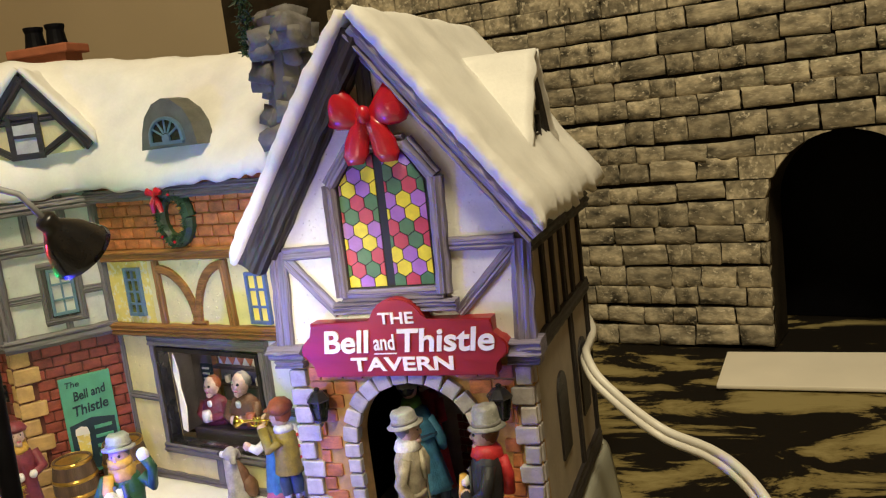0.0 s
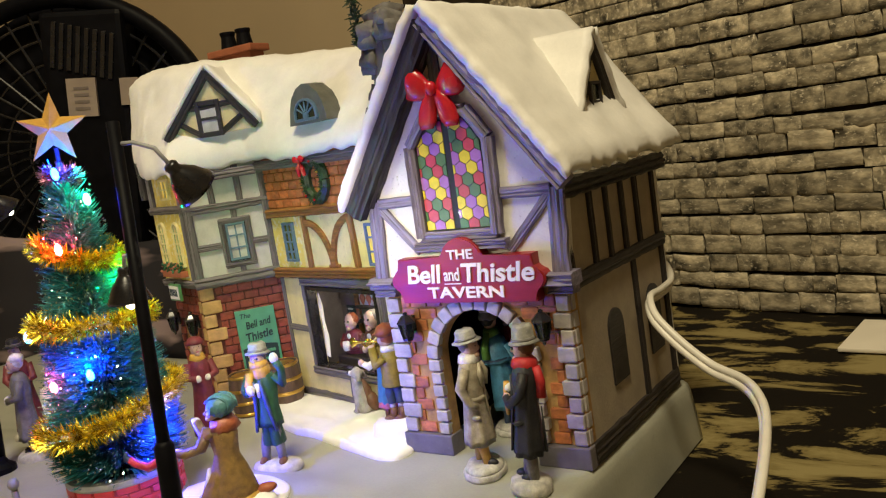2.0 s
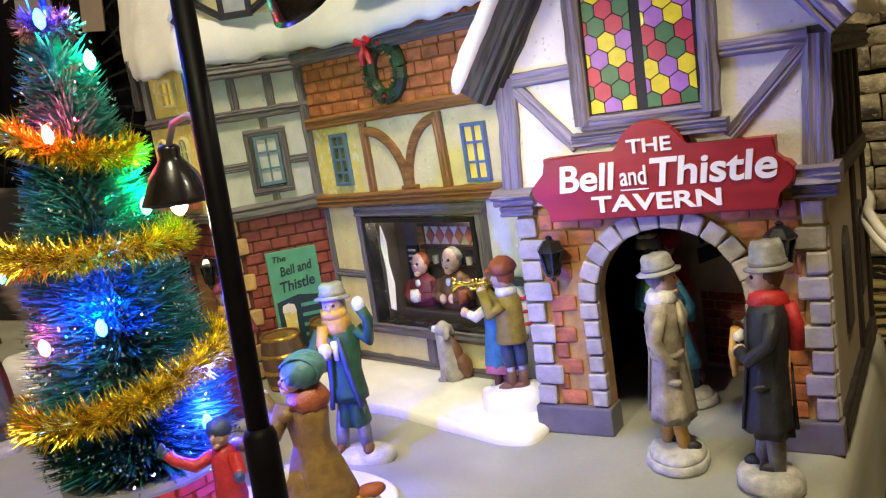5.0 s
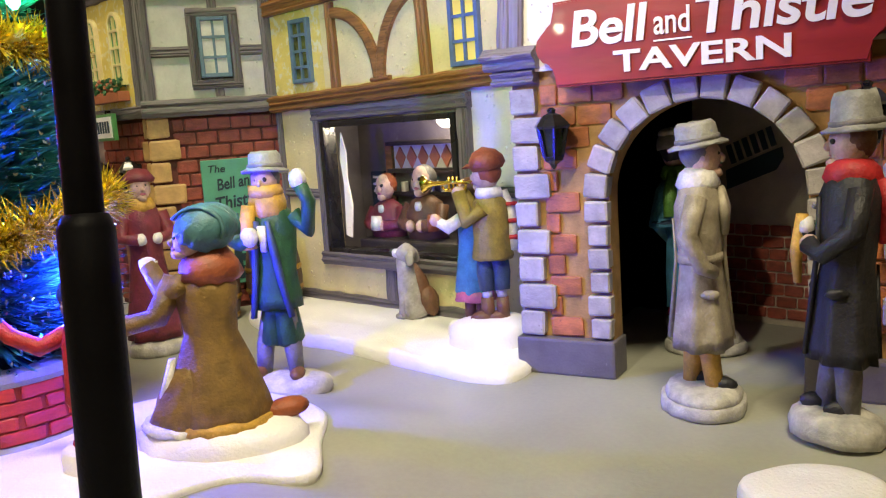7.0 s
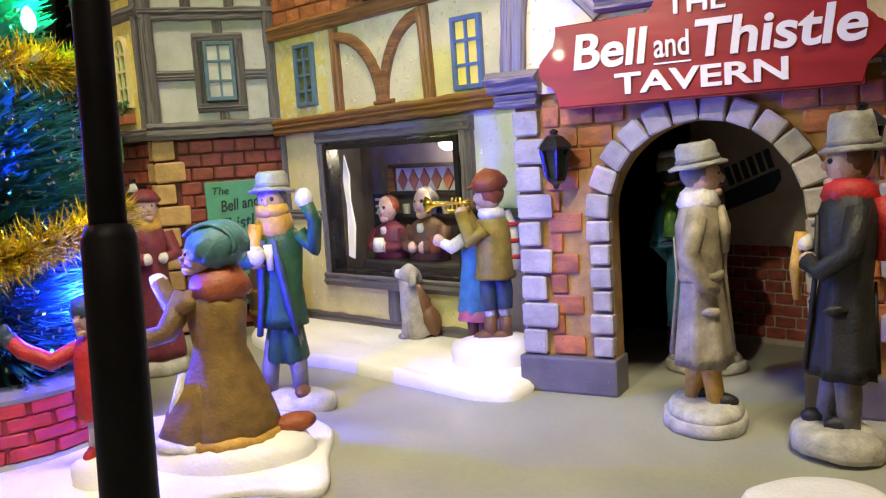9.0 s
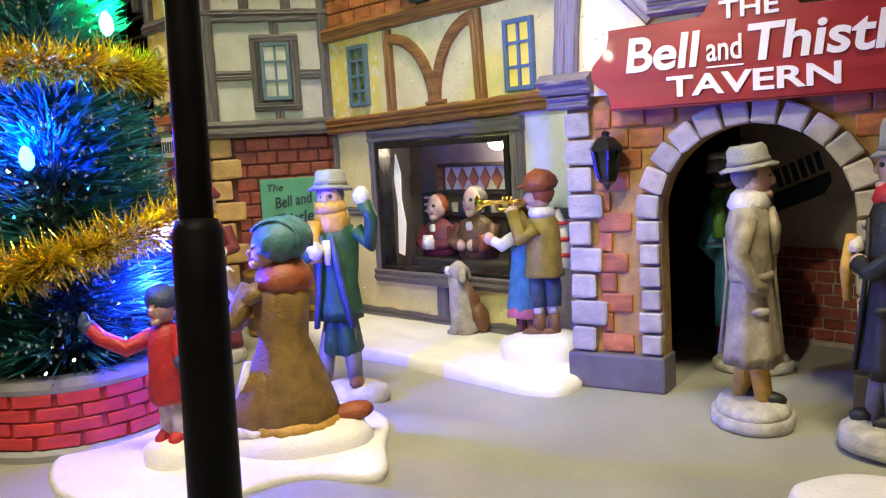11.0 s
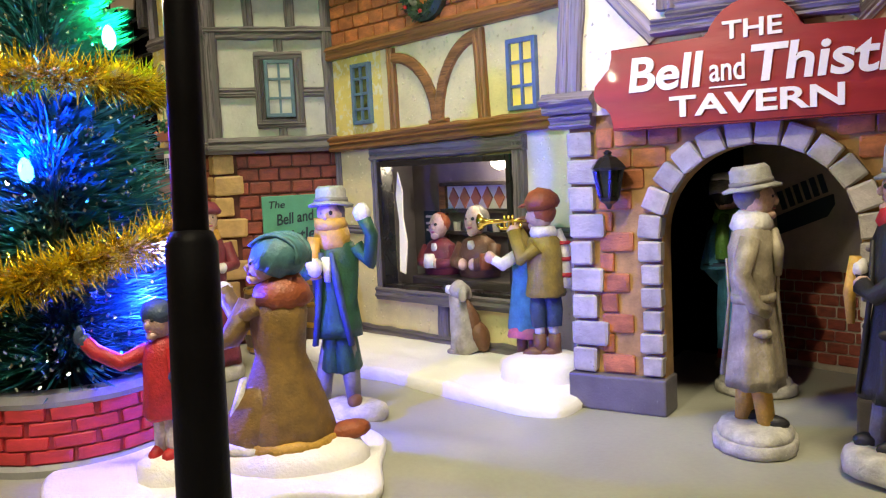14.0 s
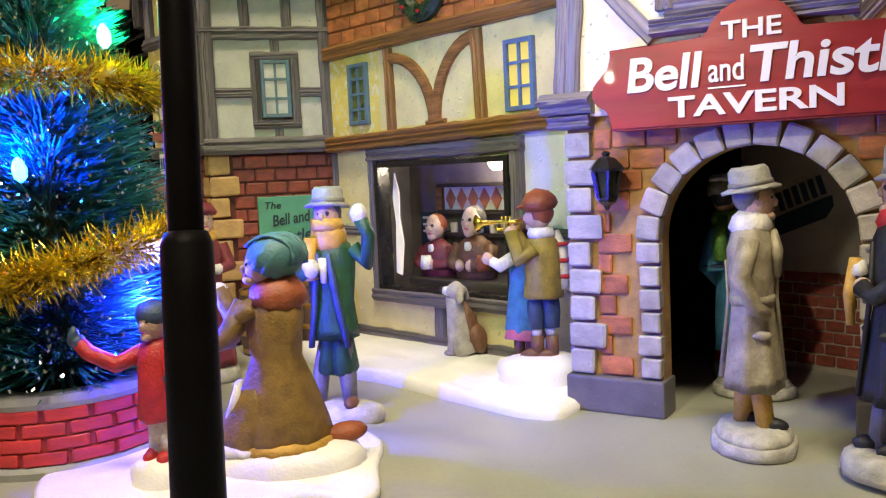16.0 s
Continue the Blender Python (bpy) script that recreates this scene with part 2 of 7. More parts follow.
BOARD_INK = paint("board_ink", (0.015, 0.04, 0.06), 0.5, vary=0.2, bump=0.1)
BARREL = paint("barrel_wood", (0.11, 0.065, 0.04), 0.5, vary=0.3, big=60, fine=300, bump=0.6, stretch=(6, 6, 1))
GOLD = paint("gold_paint", (0.62, 0.38, 0.08), 0.3, metal=0.8, vary=0.2, big=200, bump=0.1)
BRASS = paint("brass_shiny", (0.85, 0.62, 0.10), 0.14, metal=1.0, vary=0.1, bump=0.05)
STAR = paint("star_gold", (0.70, 0.40, 0.08), 0.62, metal=0.0, vary=0.12, big=120, bump=0.15)
STAR.node_tree.nodes["Principled BSDF"].inputs["Specular IOR Level"].default_value = 0.15
NEEDLE_PALE = paint("bristle_teal", (0.08, 0.42, 0.46), 0.25, vary=0.35, big=60, bump=0.0, coat=0.4)
GLINT_METAL = paint("glint_silver", (0.70, 0.85, 0.85), 0.15, metal=1.0, vary=0.1, bump=0.0)
NEEDLE = paint("bristle_green", (0.025, 0.20, 0.19), 0.30, vary=0.45, big=60, bump=0.0, coat=0.4)
TINSEL = paint("tinsel_gold", (0.95, 0.64, 0.04), 0.25, metal=0.8, vary=0.30, big=250, bump=0.0)
TINSEL_PINK = paint("tinsel_pink", (0.75, 0.42, 0.55), 0.2, metal=1.0, vary=0.3, big=250, bump=0.0)
WREATH = paint("wreath_green", (0.025, 0.06, 0.025), 0.4, vary=0.4, big=300, bump=0.5)
PLANTER = paint("planter_red", (0.66, 0.05, 0.06), 0.4, vary=0.14, big=1.5, fine=8, bump=0.3, scatter=True, piece=0.12)
PLANTER_MORTAR = paint("planter_groove", (0.34, 0.03, 0.035), 0.5, vary=0.14, big=80, bump=0.3)
RIM = paint("rim_grey", (0.33, 0.34, 0.36), 0.45, vary=0.1, bump=0.2)
SOIL = paint("soil_dark", (0.02, 0.018, 0.02), 0.8, vary=0.4, big=200, bump=0.8)
ROCK = paint("chimney_stone", (0.16, 0.15, 0.145), 0.6, vary=0.25, big=1.5, fine=8, bump=0.6, scatter=True, piece=0.3)
TERRACOTTA = paint("terracotta", (0.40, 0.13, 0.065), 0.55, vary=0.15, big=100, bump=0.3)
WALL_STONE = paint("castle_stone", (0.46, 0.39, 0.27), 0.8, vary=0.55, big=1.8, fine=7.0, bump=1.0, scatter=True, piece=0.34, wear=((0.58, 0.51, 0.38), 0.38))
WALL_STONE_FAR = paint("castle_stone_far", (0.46, 0.39, 0.27), 0.8, vary=0.55, big=65, fine=260, bump=1.0, wear=((0.66, 0.58, 0.43), 0.40))
WALL_JOINT = paint("castle_joint", (0.035, 0.026, 0.016), 0.9, vary=0.3, big=60, bump=0.6)
CREAM_WALL = paint("room_wall_cream", (0.62, 0.50, 0.33), 0.8, vary=0.04, big=3, fine=300, bump=0.1)
CABLE = paint("cable_white", (0.80, 0.76, 0.68), 0.35, vary=0.04, bump=0.05)
PAPER = paint("sheet_white", (0.72, 0.66, 0.56), 0.7, vary=0.04, big=20, bump=0.1)
LABEL = paint("label_tan", (0.36, 0.29, 0.24), 0.5, vary=0.08, big=40, bump=0.1)
LABEL_PRINT = paint("label_print", (0.22, 0.18, 0.16), 0.5, vary=0.1, bump=0.1)
CLEAR = clear("window_plastic")
BULB = glow("bulb_warm", (1.0, 0.88, 0.62), 60.0)


def cloth_material():
    """Printed cloth: olive and black, in torn-edged patches."""
    m, n, l, b = nodes_of("printed_cloth")
    co, mp = n.new("ShaderNodeTexCoord"), n.new("ShaderNodeMapping")
    mp.inputs["Scale"].default_value = (1.0, 2.1, 1.0)
    mp.inputs["Rotation"].default_value = (0, 0, radians(-20))
    l.new(co.outputs["Object"], mp.inputs["Vector"])
    n1 = n.new("ShaderNodeTexNoise")
    n1.inputs["Scale"].default_value, n1.inputs["Detail"].default_value, n1.inputs["Roughness"].default_value = 9.0, 9, 0.68
    n1.inputs["Distortion"].default_value = 0.6
    l.new(mp.outputs["Vector"], n1.inputs["Vector"])
    r = n.new("ShaderNodeValToRGB")
    e = r.color_ramp.elements
    e[0].position, e[0].color = 0.505, (0.007, 0.005, 0.003, 1)
    e[1].position, e[1].color = 0.53, (0.17, 0.13, 0.05, 1)
    x = e.new(0.60)
    x.color = (0.26, 0.21, 0.09, 1)
    l.new(n1.outputs["Fac"], r.inputs["Fac"]), l.new(r.outputs["Color"], b.inputs["Base Color"])
    b.inputs["Roughness"].default_value = 0.85
    b.inputs["Specular IOR Level"].default_value = 0.12
    w = n.new("ShaderNodeTexNoise")
    w.inputs["Scale"].default_value = 900
    l.new(co.outputs["Object"], w.inputs["Vector"])
    bp = n.new("ShaderNodeBump")
    bp.inputs["Strength"].default_value, bp.inputs["Distance"].default_value = 0.3, 0.0004
    l.new(w.outputs["Fac"], bp.inputs["Height"]), l.new(bp.outputs["Normal"], b.inputs["Normal"])
    return m


def zebra_material():
    """Dark drape with pale violet torn stripes."""
    m, n, l, b = nodes_of("striped_drape")
    co, mp = n.new("ShaderNodeTexCoord"), n.new("ShaderNodeMapping")
    mp.inputs["Scale"].default_value = (1.0, 1.0, 3.2)
    mp.inputs["Rotation"].default_value = (0, radians(12), 0)
    l.new(co.outputs["Object"], mp.inputs["Vector"])
    n1 = n.new("ShaderNodeTexNoise")
    n1.inputs["Scale"].default_value, n1.inputs["Detail"].default_value = 7.0, 3
    l.new(mp.outputs["Vector"], n1.inputs["Vector"])
    r = n.new("ShaderNodeValToRGB")
    e = r.color_ramp.elements
    e[0].position, e[0].color = 0.52, (0.010, 0.008, 0.012, 1)
    e[1].position, e[1].color = 0.60, (0.30, 0.22, 0.22, 1)
    l.new(n1.outputs["Fac"], r.inputs["Fac"]), l.new(r.outputs["Color"], b.inputs["Base Color"])
    b.inputs["Roughness"].default_value = 0.8
    return m


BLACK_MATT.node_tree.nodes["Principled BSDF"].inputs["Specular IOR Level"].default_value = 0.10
WALL_JOINT.node_tree.nodes["Principled BSDF"].inputs["Specular IOR Level"].default_value = 0.1
CLOTH, DRAPE = cloth_material(), zebra_material()


# ---------------------------------------------------------------- frames of the facades
def wall_frame(x, y, dx, dy, z=0.0):
    return pose(x, y, z, 0, 0, math.degrees(math.atan2(dy, dx)))


PUB = wall_frame(-0.1744, 0.0640, 0.970, -0.242) @ Matrix.Diagonal((1, 1, 1.05, 1))
HOUSE = wall_frame(-0.2136, 0.0249, 0.669, 0.743) @ Matrix.Diagonal((1, 1, 1.05, 1))
FLANK = wall_frame(-0.2657, 0.0417, 0.961, -0.276) @ Matrix.Diagonal((1, 1, 1.05, 1))
CASTLE = wall_frame(0.085, 0.410, 0.974, -0.227, -0.035) @ Matrix.Diagonal((1.1, 1, 1.1, 1))
rng = random.Random(7)

# ---------------------------------------------------------------- room, table, backdrop
room = thing("room", "plain cream room walls and ceiling", "room", kind="structure")
part("wall_north", box(-1.9, 1.9, 1.25, 1.30, -0.8, 2.0), CREAM_WALL, room)
part("wall_south", box(-1.9, 1.9, -1.95, -1.90, -0.8, 2.0), CREAM_WALL, room)
part("wall_west", box(-1.95, -1.90, -1.9, 1.25, -0.8, 2.0), CREAM_WALL, room)
part("wall_east", box(1.90, 1.95, -1.9, 1.25, -0.8, 2.0), CREAM_WALL, room)
part("ceiling", box(-1.95, 1.95, -1.95, 1.30, 2.0, 2.05), CREAM_WALL, room)
part("floor", box(-1.95, 1.95, -1.95, 1.30, -0.85, -0.80), BARREL, room)


def rippled_sheet(x0, x1, y0, y1, z, nx, ny, amp, drop):
    bm = bmesh.new()
    rows = []
    for j in range(ny + 1):
        row = []
        for i in range(nx + 1):
            x, y = x0 + (x1 - x0) * i / nx, y0 + (y1 - y0) * j / ny
            row.append(bm.verts.new((x, y, z + amp * noise.noise((x * 14, y * 14, 3.1)))))
        rows.append(row)
    for j in range(ny):
        for i in range(nx):
            bm.faces.new((rows[j][i], rows[j][i + 1], rows[j + 1][i + 1], rows[j + 1][i]))
    r = bmesh.ops.extrude_face_region(bm, geom=bm.faces[:])
    bmesh.ops.translate(bm, vec=(0, 0, -drop), verts=[v for v in r["geom"] if isinstance(v, bmesh.types.BMVert)])
    return bm


solid("table_cloth", rippled_sheet(-1.1, 0.9, -0.9, 0.85, -0.036, 80, 70, 0.0012, 0.01), CLOTH, "dark cloth printed with olive and black torn patches", "cloth", kind="structure", smooth=True)

def ease(k):
    k = max(0.0, min(1.0, k))
    return k * k * (3 - 2 * k)


def plaza_height(x, y):
    """The slab rises a little under the tree."""
    return 0.006 * ease((-0.035 - y) / 0.03) * ease(-x / 0.05)


# plinth of the village: one slab with a rounded edge and a gentle rise
bm = bmesh.new()
xs = [(0.0775, -0.0350), (0.0745, -0.0120), (0.0735, -0.0055), (0.0722, -0.0024), (0.0700, -0.0007), (0.0670, 0.0)] + [(0.0670 - 0.0687 * k / 9, 0.0) for k in range(1, 90)] + [(-0.6201, -0.0350)]
ys = [-0.4201] + [-0.42 + 0.548 * k / 110 for k in range(111)] + [0.1281]
grid = []
for j, y in enumerate(ys):
    grid.append([bm.verts.new((x, y, -0.0350 if j in (0, len(ys) - 1) else z + plaza_height(x, y))) for x, z in xs])
for p, q in zip(grid, grid[1:]):
    for i in range(len(xs) - 1):
        bm.faces.new((p[i], q[i], q[i + 1], p[i + 1]))
plinth = solid("ground", bm, PAVE, "smooth grey painted plaza slab with rounded edge", "ground", kind="structure", smooth=True)

# castle backdrop of stones
castle = thing("wall_castle", "tan stone castle backdrop with a dark archway", "backdrop wall", CASTLE, kind="structure")
AX, AR, ASPRING = 0.126, 0.0505, 0.1022
outline = [(-0.42, 0), (AX - AR, 0), (AX - AR, ASPRING)] + arc(AX, ASPRING, AR, 180, 0, 14)[1:] + [(AX + AR, 0), (0.60, 0), (0.60, 0.46), (-0.42, 0.46)]
part("joint_bed", prism(outline, 0.004, 0.05), WALL_JOINT, castle)
# black box added behind the opening: its depth in shade, as colour
part("arch_shade_back", box(AX - 0.08, AX + 0.08, 0.10, 0.11, 0, 0.17), BLACK_MATT, castle)
part("arch_shade_side", box(AX - 0.08, AX - 0.07, 0.05, 0.10, 0, 0.17), BLACK_MATT, castle)
part("arch_shade_side", box(AX + 0.07, AX + 0.08, 0.05, 0.10, 0, 0.17), BLACK_MATT, castle)
part("arch_shade_top", box(AX - 0.08, AX + 0.08, 0.05, 0.10, 0.17, 0.18), BLACK_MATT, castle)


def stone_mesh(seed, rough=0.10, mat=WALL_STONE):
    r = random.Random(seed)
    bm = bmesh.new()
    bmesh.ops.create_cube(bm, size=1)
    bmesh.ops.subdivide_edges(bm, edges=bm.edges[:], cuts=2, use_grid_fill=True)
    for v in bm.verts:
        p = v.co
        d = max(abs(p.x), abs(p.z))
        p.y += 0.20 * max(0, d - 0.3) if p.y < 0 else 0
        v.co = Vector((p.x * (1 - 0.05 * r.random()), p.y + (r.random() - 0.5) * rough * 1.6 * (p.y < 0), p.z * (1 - 0.09 * r.random()))) + Vector((r.random() - 0.5, 0, r.random() - 0.5)) * rough * 0.5
    return mesh_from(bm, mat, True)


STONES = [stone_mesh(100 + i) for i in range(10)]
z, row, count = 0.0, 0, 0
far_stones = bmesh.new()
while z < 0.30:
    h = rng.choice((0.0135, 0.015, 0.0165, 0.018))
    x = -0.30 + rng.random() * 0.02
    while x < 0.32:
        w = rng.uniform(0.017, 0.036)
        cx, cz = x + w / 2, z + h / 2
        x += w
        # stones end at the edge of the archway
        if z + h > ASPRING and z < ASPRING + AR and abs(cx - AX) < AR + w / 2:
            poly = []
            for k in range(13):
                px = cx - w * 0.485 + w * 0.97 * k / 12
                low = ASPRING + math.sqrt(max(0.0, AR ** 2 - (px - AX) ** 2)) if abs(px - AX) < AR else 0.0
                if low < z + h * 0.94:
                    poly.append((px, max(z + h * 0.03, low)))
            if len(poly) > 2:
                part("stone", prism(poly + [(poly[-1][0], z + h * 0.97), (poly[0][0], z + h * 0.97)], -0.004, 0.006), WALL_STONE_FAR, castle)
            continue
        half = AR if cz < ASPRING else math.sqrt(max(0, AR ** 2 - (cz - ASPRING) ** 2))
        if half and abs(cx - AX) < half + w / 2:
            a, b = cx - w / 2, cx + w / 2
            if cx < AX:
                b = min(b, AX - half)
            else:
                a = max(a, AX + half)
            if b - a < 0.004:
                continue
            cx, w = (a + b) / 2, b - a
        # the courses wander a little
        cz += 0.003 * noise.noise((cx * 9, row * 0.7, 0)) + 0.012 * max(0, -cx)
        m = pose(cx, 0.0, cz, 0, rng.uniform(-2.5, 2.5), 0) @ Matrix.Diagonal((w * 0.965, 0.0085, h * 0.945, 1))
        if -0.125 < cx < 0.20 and cz < 0.245 and count < 300:
            ob = new("stone", rng.choice(STONES))
            ob.parent = castle
            ob.matrix_basis = m
            count += 1
        else:
            add_box(far_stones, cx - w * 0.477, cx + w * 0.477, -0.0042, 0.006, cz - h * 0.465, cz + h * 0.465, 0.0012)
    z += h
    row += 1
tagged(part("far_stones", far_stones, WALL_STONE_FAR, castle), "", "", "", "stuff")

# pale ledge sheet before the archway
solid("ledge_sheet", box(0.0, 0.24, 0.0, 0.078, -0.0345, -0.0315, 0.001, m=pose(0.1225, 0.297, 0, 0, 0, -5)), PAPER, "white paper sheet lying before the archway", "sheet")
RUN = [Vector(p) for p in ((0.040, 0.150, 0.074), (0.0620, 0.1340, 0.0690), (0.0705, 0.1240, 0.0600), (0.0725, 0.1000, 0.0588), (0.0745, 0.0800, 0.0600), (0.0800, 0.0690, 0.0540), (0.0880, 0.0640, 0.0470),
                          (0.0990, 0.0610, 0.0380), (0.1110, 0.0580, 0.0305), (0.1280, 0.0440, 0.0295), (0.1400, 0.0240, 0.0300), (0.1500, -0.0040, 0.0295), (0.1600, -0.0530, 0.0280), (0.170, -0.130, 0.018), (0.185, -0.260, -0.020), (0.195, -0.400, -0.0335), (0.20, -0.70, -0.0335))]
cable = thing("cable", "white twin power cable looping down from the tavern wall", "cable")
for off in (-0.0016, 0.0016):
    smooth_run = []
    for i in range(len(RUN) - 1):
        p0, p1, p2, p3 = RUN[max(i - 1, 0)], RUN[i], RUN[i + 1], RUN[min(i + 2, len(RUN) - 1)]
        for k in range(5):
            t = k / 5
            smooth_run.append(0.5 * ((2 * p1) + (p2 - p0) * t + (2 * p0 - 5 * p1 + 4 * p2 - p3) * t * t + (3 * p1 - p0 - 3 * p2 + p3) * t ** 3) + Vector((off * 0.3, off * 0.3, off)))
    part("strand", tube(smooth_run, 0.0019, 12), CABLE, cable, smooth=True)


# ---------------------------------------------------------------- building kit
def group_part(name, parent, m=None, label=""):
    """An empty part that carries pieces."""
    ob = new(name)
    ob.empty_display_size = 0.005
    ob.parent = parent
    ob.matrix_basis = m or Matrix()
    return tagged(ob, label)


def timber(parent, x0, z0, x1, z1, width, mat, y=0.0, depth=0.0022, name="timber", seed=0):
    """A carved beam on a wall that faces -y, along its own x axis."""
    length = math.hypot(x1 - x0, z1 - z0)
    r = random.Random(int((x0 * 7919 + z0 * 104729 + x1 * 331 + z1 * 17) * 1e5) + seed)
    n = max(4, int(length / 0.0022))
    key = r.random() * 50
    grooves = [r.choice((1.0, 1.04, 0.82, 0.94, 0.78)) for _ in range(9)]
    rings = []
    for i in range(n + 1):
        x = length * i / n
        a = width / 2 * (1 + 0.16 * noise.noise((x * 130, key, 0)))
        b = width / 2 * (1 + 0.16 * noise.noise((x * 130, key, 9)))
        ring = [(x, 0.0008, -b)]
        for k in range(9):
            u = -1 + 2 * k / 8
            e = 0.72 if k in (0, 8) else grooves[k] + 0.10 * noise.noise((x * 160, k * 3.1, key))
            ring.append((x, -depth * e, (b if u < 0 else a) * u))
        ring.append((x, 0.0008, a))
        rings.append(ring)
    bm = add_rings(bmesh.new(), rings)
    ob = part(name, bm, mat, parent)
    ob.matrix_basis = Matrix.Translation((x0, y, z0)) @ Matrix.Rotation(-math.atan2(z1 - z0, x1 - x0), 4, "Y")
    return ob


def curved_timber(parent, pts, width, mat, y=0.0, depth=0.0022, name="brace"):
    bm = bmesh.new()
    rings = []
    for i, (x, z) in enumerate(pts):
        a, b = pts[max(i - 1, 0)], pts[min(i + 1, len(pts) - 1)]
        d = Vector((b[0] - a[0], 0, b[1] - a[1])).normalized()
        s = Vector((-d.z, 0, d.x)) * width / 2
        p = Vector((x, y, z))
        rings.append([p - s + Vector((0, 0.0008, 0)), p - s - Vector((0, depth * 0.8, 0)), p - s * 0.5 - Vector((0, depth, 0)), p + s * 0.5 - Vector((0, depth * 0.9, 0)), p + s - Vector((0, depth * 0.8, 0)), p + s + Vector((0, 0.0008, 0))])
    return part(name, add_rings(bm, rings), mat, parent)


def unit_block(mat, bevel=0.07, seed=0):
    r = random.Random(seed)
    bm = bmesh.new()
    add_box(bm, -0.5, 0.5, -0.5, 0.5, -0.5, 0.5)
    bmesh.ops.bevel(bm, geom=bm.edges[:], offset=bevel, segments=1, affect="EDGES")
    for v in bm.verts:
        v.co += Vector((r.uniform(-1, 1), r.uniform(-1, 1), r.uniform(-1, 1))) * 0.025
    return mesh_from(bm, mat)


BLOCKS = {m.name: [unit_block(m, 0.08, s) for s in range(4)] for m in (BRICK, BRICK_RED, QUOIN, QUOIN_OCHRE, PLANTER, ROCK)}


def block(parent, name, x0, x1, z0, z1, mat, y=0.0, depth=0.0016, turn=0.0):
    ob = new(name, rng.choice(BLOCKS[mat.name]))
    ob.parent = parent
    ob.matrix_basis = pose((x0 + x1) / 2, y - depth / 2 + 0.0006, (z0 + z1) / 2, 0, turn + rng.uniform(-1.2, 1.2), 0) @ Matrix.Diagonal((abs(x1 - x0), depth + 0.0012, abs(z1 - z0), 1))
    return ob


def bricks(parent, x0, x1, z0, z1, w, h, mat, y=0.0, gap=0.0008, depth=0.0014, skip=None):
    rows = max(1, round((z1 - z0) / h))
    hh = (z1 - z0) / rows
    for j in range(rows):
        x = x0 - (w * 0.5 if j % 2 else 0)
        while x < x1 - 0.001:
            ww = w * rng.uniform(0.9, 1.1)
            a, b = max(x, x0), min(x + ww, x1)
            zc = z0 + hh * (j + 0.5)
            if b - a > 0.0016 and not (skip and (skip(a, zc) or skip(b, zc) or skip((a + b) / 2, zc + hh * 0.4))):
                block(parent, "brick", a + gap / 2, b - gap / 2, z0 + hh * j + gap / 2, z0 + hh * (j + 1) - gap / 2, mat, y, depth)
            x += ww


def quoins(parent, x_edge, side, z0, z1, h, long, short, mat, y=0.0, depth=0.0026):
    """Corner stones from one edge inward, long and short in turn."""
    n = max(1, round((z1 - z0) / h))
    hh = (z1 - z0) / n
    for j in range(n):
        w = (long if j % 2 else short) * rng.uniform(0.93, 1.07)
        a, b = (x_edge, x_edge + w) if side > 0 else (x_edge - w, x_edge)
        block(parent, "quoin", a, b, z0 + hh * j + 0.0005, z0 + hh * (j + 1) - 0.0005, mat, y, depth)


def small_window(parent, x0, x1, z0, z1, frame_mat, pane_mat, cols=2, rows=3, y=0.0, rim=0.0016, bar=0.0010, arched=False):
    """A cast window: a rim, glazing bars and sunken panes."""
    w = group_part("window", parent)
    if arched:
        cx, r = (x0 + x1) / 2, (x1 - x0) / 2
        outer = [(x0, z0), (x1, z0)] + arc(cx, z1 - r, r, 0, 180, 10)
        part("pane", prism(outer, y - 0.0006, y + 0.0006), pane_mat, w)
        curved_timber(w, [(x0, z0)] + [(cx + r * math.cos(radians(180 - 18 * i)), z1 - r + r * math.sin(radians(180 - 18 * i))) for i in range(11)] + [(x1, z0)], rim, frame_mat, y, 0.0018, "frame")
        part("sill", box(x0 - rim, x1 + rim, y - 0.0026, y, z0 - rim, z0), frame_mat, w)
    else:
        part("pane", box(x0 + rim, x1 - rim, y - 0.0006, y + 0.0006, z0 + rim, z1 - rim), pane_mat, w)
        for a, b, c, d in ((x0, x0 + rim, z0, z1), (x1 - rim, x1, z0, z1), (x0 + rim, x1 - rim, z0, z0 + rim), (x0 + rim, x1 - rim, z1 - rim, z1)):
            part("frame", box(a, b, y - 0.0020, y + 0.0005, c, d, bevel=0.0003), frame_mat, w)
    for i in range(1, cols):
        x = x0 + (x1 - x0) * i / cols
        part("bar", box(x - bar / 2, x + bar / 2, y - 0.0016, y, z0 + rim, z1 - rim), frame_mat, w)
    for j in range(1, rows):
        z = z0 + (z1 - z0) * j / rows
        part("bar", box(x0 + rim * 0.5, x1 - rim * 0.5, y - 0.0015, y, z - bar / 2, z + bar / 2), frame_mat, w)
    return w


def clip_convex(poly, clip):
    """Cut one outline by a convex one, both counter-clockwise."""
    out = poly
    for (ax, az), (bx, bz) in zip(clip, clip[1:] + clip[:1]):
        src, out = out, []
        for i, p in enumerate(src):
            q = src[(i + 1) % len(src)]
            sp = (bx - ax) * (p[1] - az) - (bz - az) * (p[0] - ax)
            sq = (bx - ax) * (q[1] - az) - (bz - az) * (q[0] - ax)
            if sp >= 0:
                out.append(p)
            if (sp >= 0) != (sq >= 0):
                k = sp / (sp - sq)
                out.append((p[0] + (q[0] - p[0]) * k, p[1] + (q[1] - p[1]) * k))
        if not out:
            return []
    return out


